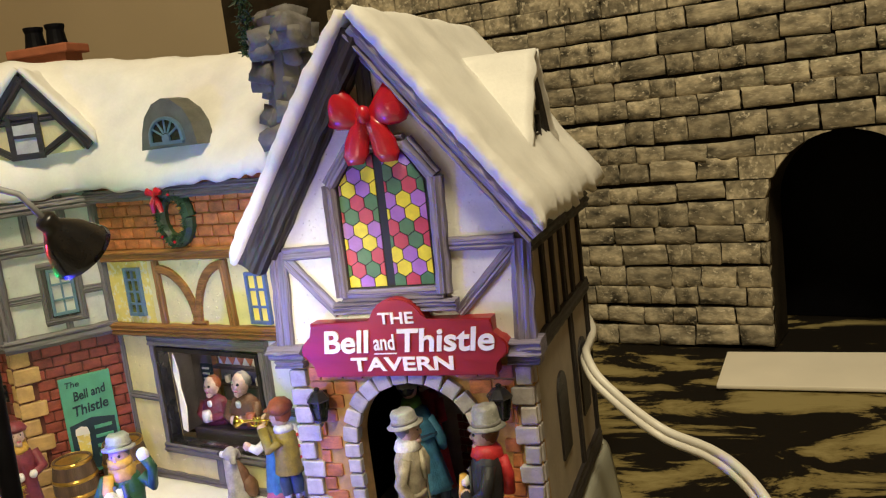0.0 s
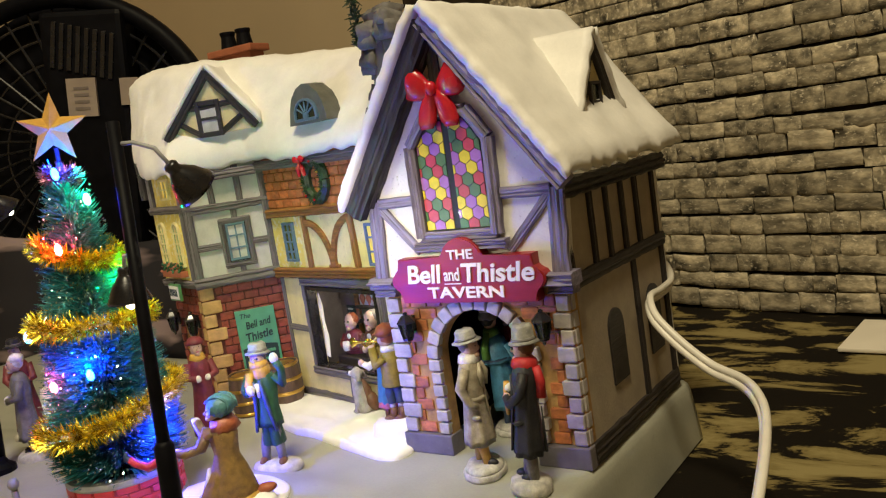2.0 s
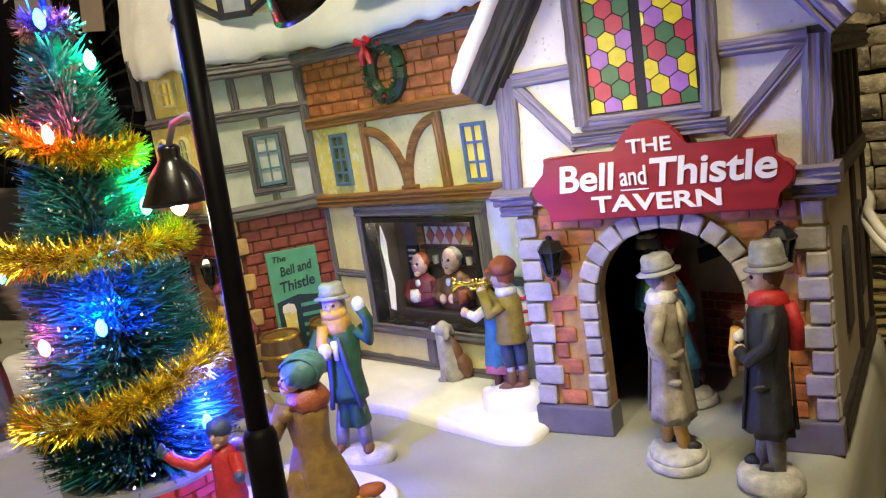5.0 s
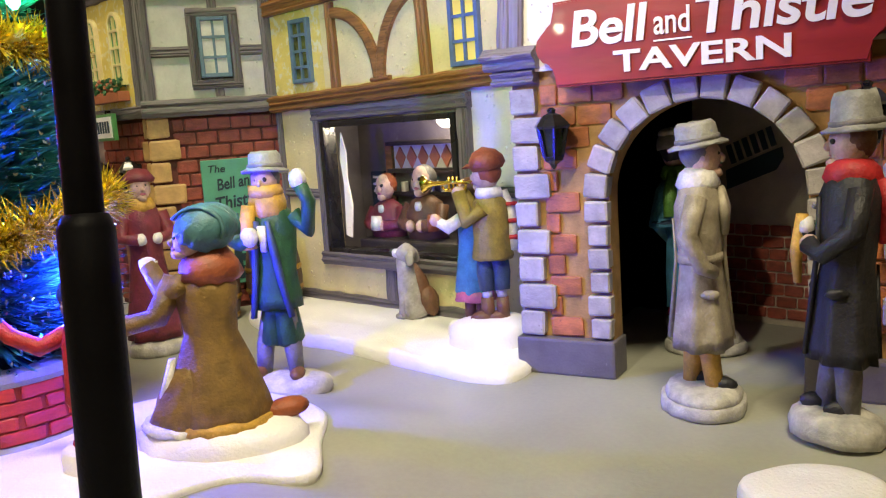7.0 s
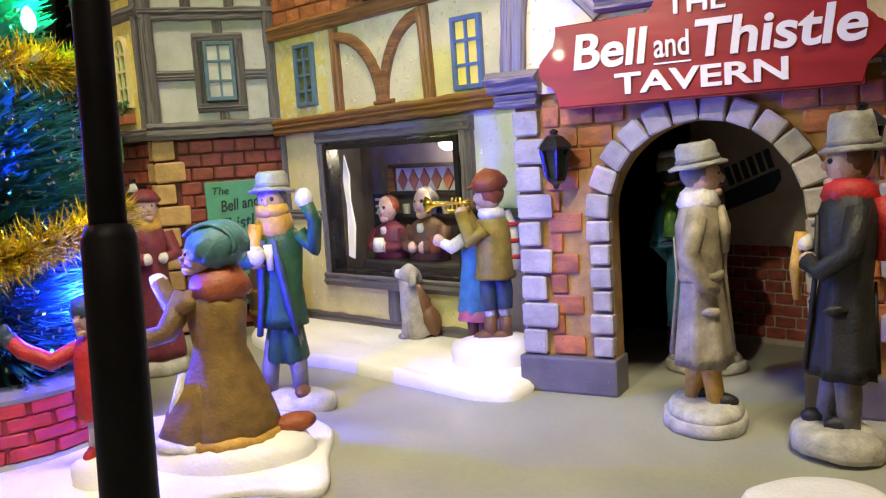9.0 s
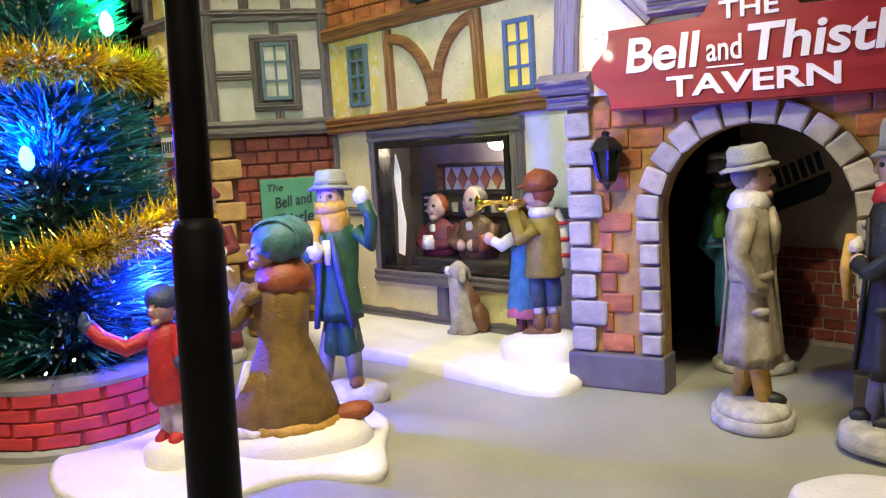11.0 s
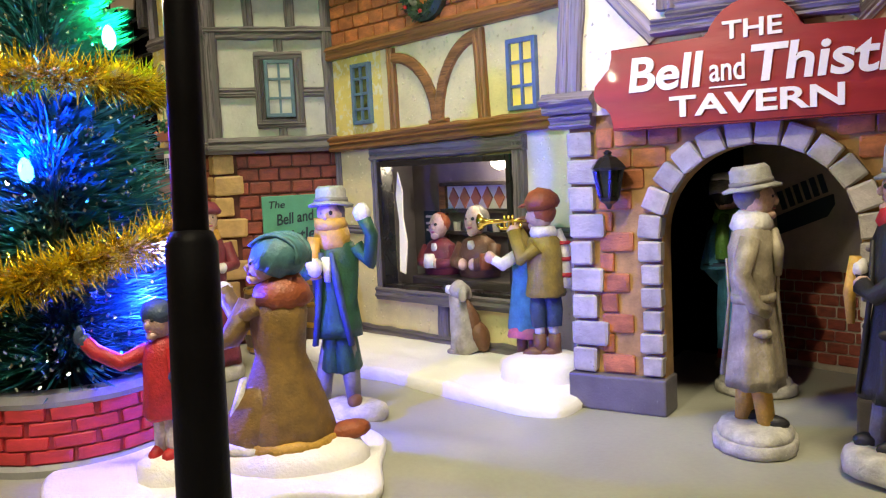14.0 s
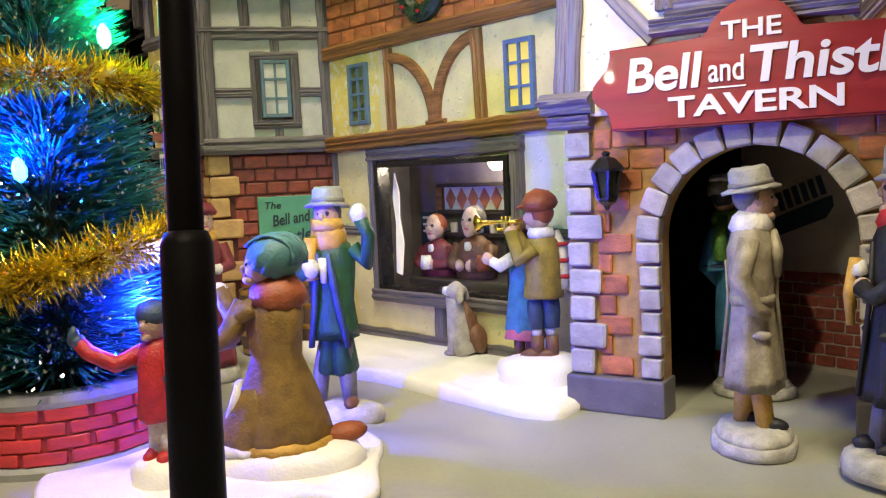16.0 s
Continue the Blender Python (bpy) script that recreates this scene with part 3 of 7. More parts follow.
def pimples(parent, x0, x1, z0, z1, y, count, mat, seed, skip=None):
    """Small raised dots of rough plaster."""
    r = random.Random(seed)
    bm = bmesh.new()
    for _ in range(count):
        x, z = r.uniform(x0, x1), r.uniform(z0, z1)
        if skip and skip(x, z):
            continue
        s = r.uniform(0.6, 1.2)
        add_lathe(bm, [(0.00055 * s, -0.0001), (0.00042 * s, 0.00022 * s), (0.0001, 0.00034 * s)], 6, pose(x, y, z, 90, 0, 0))
    return tagged(part("plaster_pimple", bm, mat, parent), "", "", "", "stuff")


def lantern(m, label):
    """A black wall lantern: hook, cap, tapered cage, pale panes."""
    t = thing("wall_lantern", label, "lantern", m, "wall lanterns")
    part("backplate", box(-0.0014, 0.0014, -0.0012, 0.0, -0.006, 0.003, bevel=0.0004), BLACK, t)
    part("arm", tube([(0, 0, 0.001), (0, -0.003, 0.0035), (0, -0.0052, 0.0025)], 0.0006, 6), BLACK, t)
    part("cap", add_lathe(bmesh.new(), [(0.0004, 0.0062), (0.0012, 0.0055), (0.0009, 0.0046), (0.0022, 0.004), (0.0040, 0.0018), (0.0046, 0.0008), (0.0042, 0.0)], 6, pose(0, -0.0052, 0)), BLACK, t)
    for k in range(6):
        a = 2 * math.pi * k / 6
        part("rod", tube([(0.0036 * math.cos(a), -0.0052 + 0.0036 * math.sin(a), 0.0), (0.0022 * math.cos(a), -0.0052 + 0.0022 * math.sin(a), -0.0085)], 0.0005, 5), BLACK, t)
    part("pane", add_lathe(bmesh.new(), [(0.0032, 0.0), (0.0019, -0.0082)], 6, pose(0, -0.0052, 0)), PANE_DARK, t)
    part("foot", add_lathe(bmesh.new(), [(0.0026, -0.0082), (0.0024, -0.0094), (0.001, -0.0105), (0.0004, -0.012)], 6, pose(0, -0.0052, 0)), BLACK, t)
    return t


# ---------------------------------------------------------------- the tavern
tavern = thing("tavern", "gabled tavern with grey timbers tinted by violet light, stained window and snowy roof", "building")
ACX, ACR, ACZ = 0.0190, 0.0255, 0.0510
front = part("front_wall", prism([(-0.034, 0), (ACX - ACR, 0)] + arc(ACX, ACZ, ACR, 180, 0, 24) + [(ACX + ACR, 0), (0.0697, 0), (0.0697, 0.087), (-0.034, 0.087)], 0.0, 0.007), MORTAR_YELLOW, tavern, "orange brick ground floor with a round archway")
in_arch = lambda x, z: math.hypot(x - ACX, z - ACZ) < ACR + 0.0062 if z > ACZ else abs(x - ACX) < ACR + 0.0058
bricks(front, -0.0255, 0.0622, 0.011, 0.0835, 0.0098, 0.0060, BRICK, 0.0, 0.0006, 0.0011, skip=in_arch)
quoins(front, -0.034, 1, 0.011, 0.083, 0.0080, 0.0105, 0.0072, QUOIN)
quoins(front, 0.0697, -1, 0.011, 0.083, 0.0080, 0.0092, 0.0062, QUOIN)
for side in (-1, 1):
    quoins(front, ACX + side * ACR, side, 0.011, ACZ, 0.0070, 0.0062, 0.0056, QUOIN, depth=0.003)
for k in range(12):
    a = radians(180 * (k + 0.5) / 12)
    ob = new("voussoir", rng.choice(BLOCKS[QUOIN.name]))
    ob.parent = front
    rr = ACR + 0.0032
    ob.matrix_basis = Matrix.Translation((ACX + rr * math.cos(a), -0.0008, ACZ + rr * math.sin(a))) @ Matrix.Rotation(-a + math.pi / 2, 4, "Y") @ Matrix.Diagonal((0.0066, 0.0045, 0.0066, 1))
for x0, x1 in ((-0.0355, ACX - ACR + 0.001), (ACX + ACR - 0.001, 0.0712)):
    part("pillar_foot", box(x0, x1, -0.0035, 0.0075, 0, 0.0108, bevel=0.0008), FOOT, tavern)
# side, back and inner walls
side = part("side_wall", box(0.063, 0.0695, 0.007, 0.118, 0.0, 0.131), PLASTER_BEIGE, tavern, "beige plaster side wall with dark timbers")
part("side_wall", box(-0.034, -0.0275, 0.007, 0.118, 0.0, 0.131), PLASTER, tavern)
# black side sheet and ceiling: passage shade put into the colour
part("inner_shade_side", box(-0.0275, -0.0265, 0.007, 0.1, 0.0, 0.084), BLACK_MATT, tavern)
part("back_wall", box(-0.034, 0.0695, 0.118, 0.124, 0.0, 0.131), PLASTER, tavern)
part("inner_shade_top", box(-0.0275, 0.063, 0.007, 0.118, 0.084, 0.088), BLACK_MATT, tavern)
inner = group_part("inner_wall", tavern)
inner.matrix_basis = wall_frame(-0.0020, 0.078, 0.95, -0.28)
part("plaster_face", box(0.0, 0.062, 0, 0.003, 0.0, 0.083), PLASTER_DIM, inner)
# black sheet for the unlit left part of the passage
part("inner_shade_left", box(-0.026, -0.001, 0, 0.003, 0.0, 0.083), BLACK_MATT, inner)
bricks(inner, 0.012, 0.057, 0.002, 0.034, 0.0068, 0.0042, BRICK_RED, 0.0, 0.0006, 0.0008)
# brewery mark: plain dark ribbon and bars
part("wall_mark", prism([(0.013, 0.0455), (0.030, 0.0520), (0.0325, 0.056), (0.032, 0.0595), (0.029, 0.0585), (0.0125, 0.0520)], -0.0006, 0), BOARD_INK, inner, "dark slanted painted ribbon")
for k in range(6):
    part("wall_mark_bar", box(-0.0009, 0.0009, -0.0006, 0, -0.003, 0.0035, m=pose(0.0145 + k * 0.0028, 0, 0.0572 + k * 0.0011, 0, -18, 0)), BOARD_INK, inner)
inner_r = group_part("inner_side", tavern)
inner_r.matrix_basis = Matrix(((0, 1, 0, 0.061), (1, 0, 0, 0.007), (0, 0, 1, 0), (0, 0, 0, 1)))
bricks(inner_r, 0.0, 0.045, 0.002, 0.080, 0.0075, 0.0048, BRICK_RED, 0.0, 0.0006, 0.0010)

# upper storey
GY = -0.003
gable = part("gable_wall", prism([(-0.033, 0.087), (0.0700, 0.087), (0.0740, 0.136), (0.0180, 0.212), (-0.0345, 0.136)], GY, 0.006), PLASTER, tavern, "white rough plaster gable")
bm = bmesh.new()
dots = random.Random(5)
for k in range(190):
    x, z = dots.uniform(-0.028, 0.066), dots.uniform(0.092, 0.175)
    if abs(x - 0.018) < 0.066 * (0.212 - z) / 0.09 and not (-0.002 < x < 0.05 and z > 0.108):
        add_lathe(bm, [(0.0005, 0), (0.0003, 0.0003), (0.0001, 0.0004)], 5, pose(x, GY, z, 90, 0, 0))
tagged(part("plaster_pimple", bm, PLASTER, gable), "", "", "", "stuff")
timber(tavern, -0.0325, 0.090, -0.0295, 0.133, 0.0075, TIMBER_VIOLET_LIT, GY)
timber(tavern, 0.0690, 0.090, 0.0715, 0.132, 0.0080, TIMBER_VIOLET_LIT, GY)
timber(tavern, -0.027, 0.1318, -0.0040, 0.1320, 0.0052, TIMBER_VIOLET_LIT, GY)
timber(tavern, 0.0440, 0.1315, 0.0690, 0.1312, 0.0052, TIMBER_VIOLET_LIT, GY)
timber(tavern, -0.026, 0.1290, -0.0060, 0.1065, 0.0046, TIMBER_VIOLET_LIT, GY, 0.0019)
timber(tavern, 0.0680, 0.1290, 0.0445, 0.1050, 0.0046, TIMBER_VIOLET_LIT, GY, 0.0019)
timber(tavern, 0.0178, 0.176, 0.0178, 0.210, 0.0060, TIMBER_DARK, GY, 0.0019)
for x0, x1 in ((-0.0400, -0.024), (0.0600, 0.0755)):
    cap = group_part("cap_beam", tavern)
    timber(cap, x0, 0.0910, x1, 0.0910, 0.0062, TIMBER_VIOLET_LIT, 0.002, 0.0105)
    timber(cap, x0 + 0.0015, 0.0860, x1 - 0.0015, 0.0860, 0.0044, TIMBER_VIOLET_LIT, 0.002, 0.0075)
# window
OUT = [(-0.0045, 0.1105), (0.0430, 0.1105), (0.0455, 0.1590), (0.0330, 0.1745), (0.0090, 0.1745), (-0.0045, 0.1590)]
INN = [(0.0002, 0.1165), (0.0372, 0.1165), (0.0382, 0.1565), (0.0300, 0.1685), (0.0105, 0.1685), (0.0008, 0.1565)]
win = group_part("stained_window", tavern, None, "stained glass window of coloured hexagons")
for (a, b), (c, d) in zip(zip(OUT, OUT[1:] + OUT[:1]), zip(INN, INN[1:] + INN[:1])):
    mx0, mz0, mx1, mz1 = (a[0] + c[0]) / 2, (a[1] + c[1]) / 2, (b[0] + d[0]) / 2, (b[1] + d[1]) / 2
    timber(win, mx0, mz0, mx1, mz1, 0.0056, TIMBER_VIOLET_LIT, GY, 0.0045, "frame")
timber(win, -0.0060, 0.1090, 0.0450, 0.1090, 0.0046, TIMBER_VIOLET_LIT, GY, 0.0058, "sill")
part("lead_sheet", prism(INN, GY - 0.0014, GY), LEAD, win)
HR = 0.0035
HW, HH = HR * math.sqrt(3), HR * 1.5
order = ["yellow", "green", "violet", "red"]
for halfwin, (xa, xb) in enumerate(((0.0012, 0.0168), (0.0204, 0.0364))):
    clip = clip_convex(INN, [(xa, 0.117), (xb, 0.117), (xb + 0.0010, 0.18), (xa + 0.0010, 0.18)])
    clip = clip_convex([(x, z) for x, z in clip], [(0.0008, 0.117), (0.0368, 0.117), (0.0376, 0.1562), (0.0297, 0.1678), (0.0108, 0.1678), (0.0012, 0.1562)])
    for j in range(12):
        for i in range(-1, 5):
            cx, cz = xa + 0.0016 + (i + (0.5 if j % 2 else 0)) * HW, 0.1185 + j * HH
            hexa = [(cx + (HR - 0.00022) * math.sin(radians(60 * k)), cz - (HR - 0.00022) * math.cos(radians(60 * k))) for k in range(6)]
            cut = clip_convex(hexa, clip)
            if len(cut) >= 3:
                area = abs(sum(p[0] * q[1] - q[0] * p[1] for p, q in zip(cut, cut[1:] + cut[:1]))) / 2
                if area > 2e-6:
                    key = order[(i * 2 + j * 3 + (j // 2) + halfwin) % 4]
                    part("pane", prism(cut, GY - 0.0018, GY - 0.0013), HEX[key], win)
# bow
bow = thing("ribbon_bow", "glossy red ribbon bow fixed above the stained window", "bow", pose(0.0190, GY - 0.006, 0.1830))
for s in (-1, 1):
    bm = bmesh.new()
    add_rings(bm, [[(s * x, -0.0030 * math.sin(math.pi * min(1, k / 5)) * math.sin(a) * 1.3 + 0.001, zc + hz * math.cos(a)) for a in [2 * math.pi * q / 12 for q in range(12)]] for k, (x, zc, hz) in enumerate(((0.0015, 0, 0.0024), (0.0045, 0.0012, 0.0052), (0.0085, 0.0030, 0.0080), (0.0125, 0.0046, 0.0094), (0.0158, 0.0052, 0.0088), (0.0176, 0.0056, 0.0060)))])
    part("loop", bm, RED_GLOSS, bow, smooth=True)
    bm = bmesh.new()
    add_rings(bm, [[(s * xc + w * math.cos(a), 0.001 + 0.0018 * math.sin(a), z) for a in [2 * math.pi * q / 10 for q in range(10)]] for xc, z, w in ((0.0018, -0.001, 0.0020), (0.0034, -0.0048, 0.0042), (0.0052, -0.0096, 0.0052), (0.0062, -0.0148, 0.0054), (0.0070, -0.0182, 0.0034))])
    part("tail", bm, RED_GLOSS, bow, smooth=True)
part("knot", add_lathe(bmesh.new(), [(0.0006, -0.0034), (0.0022, -0.0026), (0.0028, 0), (0.0022, 0.0026), (0.0006, 0.0034)], 12, pose(0, -0.0016, 0)), RED_GLOSS, bow, smooth=True)

# bargeboards and snow roof
APEX, EL, ER = (0.0180, 0.2190), (-0.0430, 0.1320), (0.0810, 0.1365)
# left boards use the dark timber as painted shade, right ones the lit violet
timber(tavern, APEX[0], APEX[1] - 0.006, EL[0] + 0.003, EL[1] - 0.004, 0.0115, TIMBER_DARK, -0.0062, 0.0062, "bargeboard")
timber(tavern, APEX[0], APEX[1] - 0.005, ER[0] - 0.002, ER[1] - 0.003, 0.0080, TIMBER_VIOLET_LIT, -0.0062, 0.0062, "bargeboard")
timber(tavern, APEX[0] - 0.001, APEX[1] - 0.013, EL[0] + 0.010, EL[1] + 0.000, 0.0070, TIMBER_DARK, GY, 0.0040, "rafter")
timber(tavern, APEX[0] + 0.001, APEX[1] - 0.012, ER[0] - 0.008, ER[1] + 0.002, 0.0060, TIMBER_VIOLET_LIT, GY, 0.0040, "rafter")


def snow_slope(a, b, y0, y1, thick, nu=34, nv=26, seed=0, lip=0.004):
    """A snow blanket from the ridge a to the eave b, both in x and z, along y, with an uneven edge."""
    bm = bmesh.new()
    nx, nz = -(b[1] - a[1]), (b[0] - a[0])
    ln = math.hypot(nx, nz)
    nx, nz = nx / ln, nz / ln
    if nz < 0:
        nx, nz = -nx, -nz
    top, low = [], []
    for j in range(nv + 1):
        y = y0 + (y1 - y0) * j / nv
        ra, rb = [], []
        for i in range(nu + 1):
            u = i / nu
            over = lip * noise.noise((y * 130, seed, 1.7)) * (u ** 6)
            x, z = a[0] + (b[0] - a[0]) * u, a[1] + (b[1] - a[1]) * u
            edge = min(1.0, min(u * 14 + 0.6, (1 - u) * 12 + 0.15, (j / nv) * 12 + 0.62, (1 - j / nv) * 12 + 0.3))
            h = thick * math.sqrt(edge) * (1 + 0.30 * noise.noise((x * 40, y * 40, seed))) + 0.0009 * noise.noise((x * 160, y * 160, seed + 5))
            fy = y + (0.0020 * noise.noise((u * 30, seed, 4.2)) if j in (0, nv) else 0)
            dx, dz = (b[0] - a[0]) / ln * over, (b[1] - a[1]) / ln * over
            ra.append(bm.verts.new((x + nx * h + dx, fy, z + nz * h + dz)))
            rb.append(bm.verts.new((x + dx, fy, z + dz)))
        top.append(ra), low.append(rb)
    for j in range(nv):
        for i in range(nu):
            bm.faces.new((top[j][i], top[j][i + 1], top[j + 1][i + 1], top[j + 1][i]))
            bm.faces.new((low[j][i], low[j + 1][i], low[j + 1][i + 1], low[j][i + 1]))
    for j in range(nv):
        for i in (0, nu):
            bm.faces.new((top[j][i], low[j][i], low[j + 1][i], top[j + 1][i]))
    for i in range(nu):
        for j in (0, nv):
            bm.faces.new((top[j][i], top[j][i + 1], low[j][i + 1], low[j][i]))
    return bm


roof = part("roof", snow_slope(APEX, ER, -0.0135, 0.136, 0.0062, seed=1), SNOW, tavern, "thick white snow blanket", smooth=True)
part("roof", snow_slope(APEX, (EL[0], EL[1]), -0.0140, 0.136, 0.0062, seed=2), SNOW, tavern, smooth=True)
# eave board and side timbers
ST = Matrix(((0, -1, 0, 0.0695), (1, 0, 0, 0), (0, 0, 1, 0), (0, 0, 0, 1)))
sidef = group_part("side_timbering", tavern)
sidef.matrix_basis = ST
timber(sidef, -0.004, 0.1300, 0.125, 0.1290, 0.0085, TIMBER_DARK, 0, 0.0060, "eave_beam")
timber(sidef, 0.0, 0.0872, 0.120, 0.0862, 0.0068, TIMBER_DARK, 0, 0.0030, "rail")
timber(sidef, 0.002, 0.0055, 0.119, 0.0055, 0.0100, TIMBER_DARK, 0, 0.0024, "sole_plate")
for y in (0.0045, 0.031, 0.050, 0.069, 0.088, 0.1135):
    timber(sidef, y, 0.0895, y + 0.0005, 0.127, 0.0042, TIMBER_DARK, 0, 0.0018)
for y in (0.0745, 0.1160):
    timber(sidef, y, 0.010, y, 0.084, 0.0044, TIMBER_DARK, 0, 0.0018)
for y in (0.044, 0.096):
    w = 0.0090
    part("niche", prism([(y - w, 0.028), (y + w, 0.028)] + arc(y, 0.056, w, 0, 180, 12), -0.0010, 0.0), TIMBER_DARK, sidef, "dark brown blind arched window")
quoins(sidef, 0.0, 1, 0.011, 0.083, 0.008, 0.0045, 0.003, QUOIN, 0.0, 0.001)

# roof dormer that looks sideways
dormer = group_part("side_dormer", tavern, None, "small snowy side dormer with dark timbers")
dormer.matrix_basis = Matrix(((0, -1, 0, 0.0650), (1, 0, 0, 0.0635), (0, 0, 1, -0.003), (0, 0, 0, 1)))
part("wall", prism([(-0.021, 0.1575), (0.021, 0.1575), (0.001, 0.199)], 0.0, 0.030), PLASTER_CREAM, dormer)
timber(dormer, 0.001, 0.2000, -0.0235, 0.1575, 0.0060, TIMBER_DARK, 0, 0.0026, "bargeboard")
timber(dormer, 0.001, 0.2000, 0.0240, 0.1575, 0.0060, TIMBER_DARK, 0, 0.0026, "bargeboard")
small_window(dormer, -0.0065, 0.0065, 0.1590, 0.1790, TIMBER_DARK, PANE_DARK, 1, 2, 0.0)
timber(dormer, -0.014, 0.164, -0.007, 0.160, 0.003, TIMBER_DARK)
timber(dormer, 0.014, 0.166, 0.007, 0.160, 0.003, TIMBER_DARK)
part("snow_cap", snow_slope((0.001, 0.2035), (-0.0265, 0.1590), -0.0045, 0.046, 0.0042, 14, 12, 3, 0.002), SNOW, dormer, smooth=True)
part("snow_cap", snow_slope((0.001, 0.2035), (0.0270, 0.1590), -0.0045, 0.046, 0.0042, 14, 12, 4, 0.002), SNOW, dormer, smooth=True)

# the sign
sign = thing("tavern_sign", "red board sign with raised white lettering over the archway", "sign", pose(0.0208, -0.0065, 0.0))
pts = [(-0.0375, 0.0820), (0.0375, 0.0820), (0.0375, 0.0870)] + arc(0.0385, 0.0925, 0.0045, -80, 80, 6) + [(0.0375, 0.0985), (0.0375, 0.1040), (0.0125, 0.1040)] + arc(0.0, 0.1010, 0.0122, 15, 165, 12) + [(-0.0125, 0.1040), (-0.0375, 0.1040), (-0.0375, 0.0985)] + arc(-0.0385, 0.0925, 0.0045, 100, 260, 6) + [(-0.0375, 0.0870)]
bm = prism(pts, -0.0035, 0.004)
bmesh.ops.bevel(bm, geom=[e for e in bm.edges if all(v.co.y < 0 for v in e.verts)], offset=0.0006, segments=2, affect="EDGES")
part("board", bm, SIGN_RED, sign)


def lettering(text, height, width, x, z, y, mat, parent, depth=0.0008, bold=0.0, shear=0.0, turn=0.0, name="lettering"):
    """Raised letters, scaled to a height of capitals and a whole width, centred on x and standing on z."""
    cu = bpy.data.curves.new("letters", "FONT")
    cu.body, cu.align_x, cu.size, cu.extrude, cu.offset, cu.shear = text, "CENTER", 1.0, 0.05, bold, shear
    tmp = new("letters", cu)
    me = bpy.data.meshes.new_from_object(tmp.evaluated_get(bpy.context.evaluated_depsgraph_get()))
    bpy.data.objects.remove(tmp)
    xs = [v.co.x for v in me.vertices]
    sx, sz, mid = width / (max(xs) - min(xs)), height / 0.70, (max(xs) + min(xs)) / 2
    for v in me.vertices:
        v.co = Vector(((v.co.x - mid) * sx, -(v.co.z + 0.05) * depth / 0.10, v.co.y * sz))
    me.materials.append(mat)
    ob = new(name, me)
    ob.parent = parent
    ob.matrix_basis = pose(x, y, z, 0, -turn, 0)
    return ob


lettering("THE", 0.0044, 0.0145, 0.0, 0.1033, -0.0034, LETTER, sign, bold=0.018)
lettering("Bell", 0.0088, 0.0202, -0.0222, 0.0922, -0.0034, LETTER, sign, bold=0.022, shear=0.12)
lettering("and", 0.0062, 0.0088, -0.0062, 0.0930, -0.0034, LETTER, sign, bold=0.012)
lettering("Thistle", 0.0088, 0.0385, 0.0190, 0.0922, -0.0034, LETTER, sign, bold=0.022, shear=0.12)
lettering("TAVERN", 0.0052, 0.0425, 0.0, 0.0847, -0.0034, LETTER, sign, bold=0.024)
part("rule", box(-0.0108, -0.0014, -0.0040, -0.0033, 0.0912, 0.0916), LETTER, sign)

lantern(pose(-0.0195, -0.0012, 0.0712) @ Matrix.Diagonal((1.15, 1.15, 0.92, 1)), "black metal wall lantern on the brick pillar")
lantern(pose(0.0575, -0.0012, 0.0722) @ Matrix.Diagonal((1.15, 1.15, 0.92, 1)), "black metal wall lantern on the brick pillar")

# ---------------------------------------------------------------- the pub
pub = thing("pub_house", "cream half-timbered pub with brown beams and a wide window", "building", PUB)
PL = 0.1300
wall = part("wall", box(0, 0.0293, 0, 0.006, 0, 0.082), PLASTER_CREAM, pub)
part("wall", box(0.105, PL, 0, 0.006, 0, 0.082), PLASTER, pub)
part("wall", box(0.0293, 0.105, 0, 0.006, 0, 0.0235), PLASTER_CREAM, pub)
part("wall", box(0.0293, 0.105, 0, 0.006, 0.0745, 0.082), PLASTER_CREAM, pub)
part("wall", box(0, 0.034, -0.0012, 0.006, 0.082, 0.120), PLASTER_YELLOW, pub, "yellow plaster panel")
part("wall", box(0.034, PL, -0.0012, 0.006, 0.082, 0.120), PLASTER_CREAM, pub)
upper = part("brick_band", box(0, PL, -0.0004, 0.006, 0.120, 0.158), MORTAR, pub, "orange brick upper band")
bricks(upper, 0.001, 0.126, 0.1235, 0.1565, 0.0100, 0.0056, BRICK, -0.0004)
timber(pub, -0.001, 0.0828, PL, 0.0850, 0.0062, TIMBER_BROWN, -0.0012, 0.0040, "beam")
timber(pub, -0.001, 0.1205, PL, 0.1225, 0.0056, TIMBER_BROWN, -0.0012, 0.0036, "beam")
Y2 = -0.0012
timber(pub, 0.0420, 0.0860, 0.0415, 0.1180, 0.0042, TIMBER_BROWN, Y2)
timber(pub, 0.0925, 0.0875, 0.0912, 0.1185, 0.0050, TIMBER_BROWN, Y2)
curved_timber(pub, [(0.0425 + 0.0245 * math.sin(radians(a)), 0.0875 + 0.0265 * math.cos(radians(a))) for a in range(0, 91, 9)], 0.0040, TIMBER_BROWN, Y2)
curved_timber(pub, [(0.0920 - 0.0235 * math.sin(radians(a)), 0.0880 + 0.0285 * math.cos(radians(a))) for a in range(0, 91, 9)], 0.0040, TIMBER_BROWN, Y2)
timber(pub, 0.0635, 0.0868, 0.0735, 0.0870, 0.0040, TIMBER_BROWN, Y2)
small_window(pub, 0.0152, 0.0276, 0.0901, 0.1146, SLATE_BLUE, PANE_OLIVE, 2, 4, Y2)
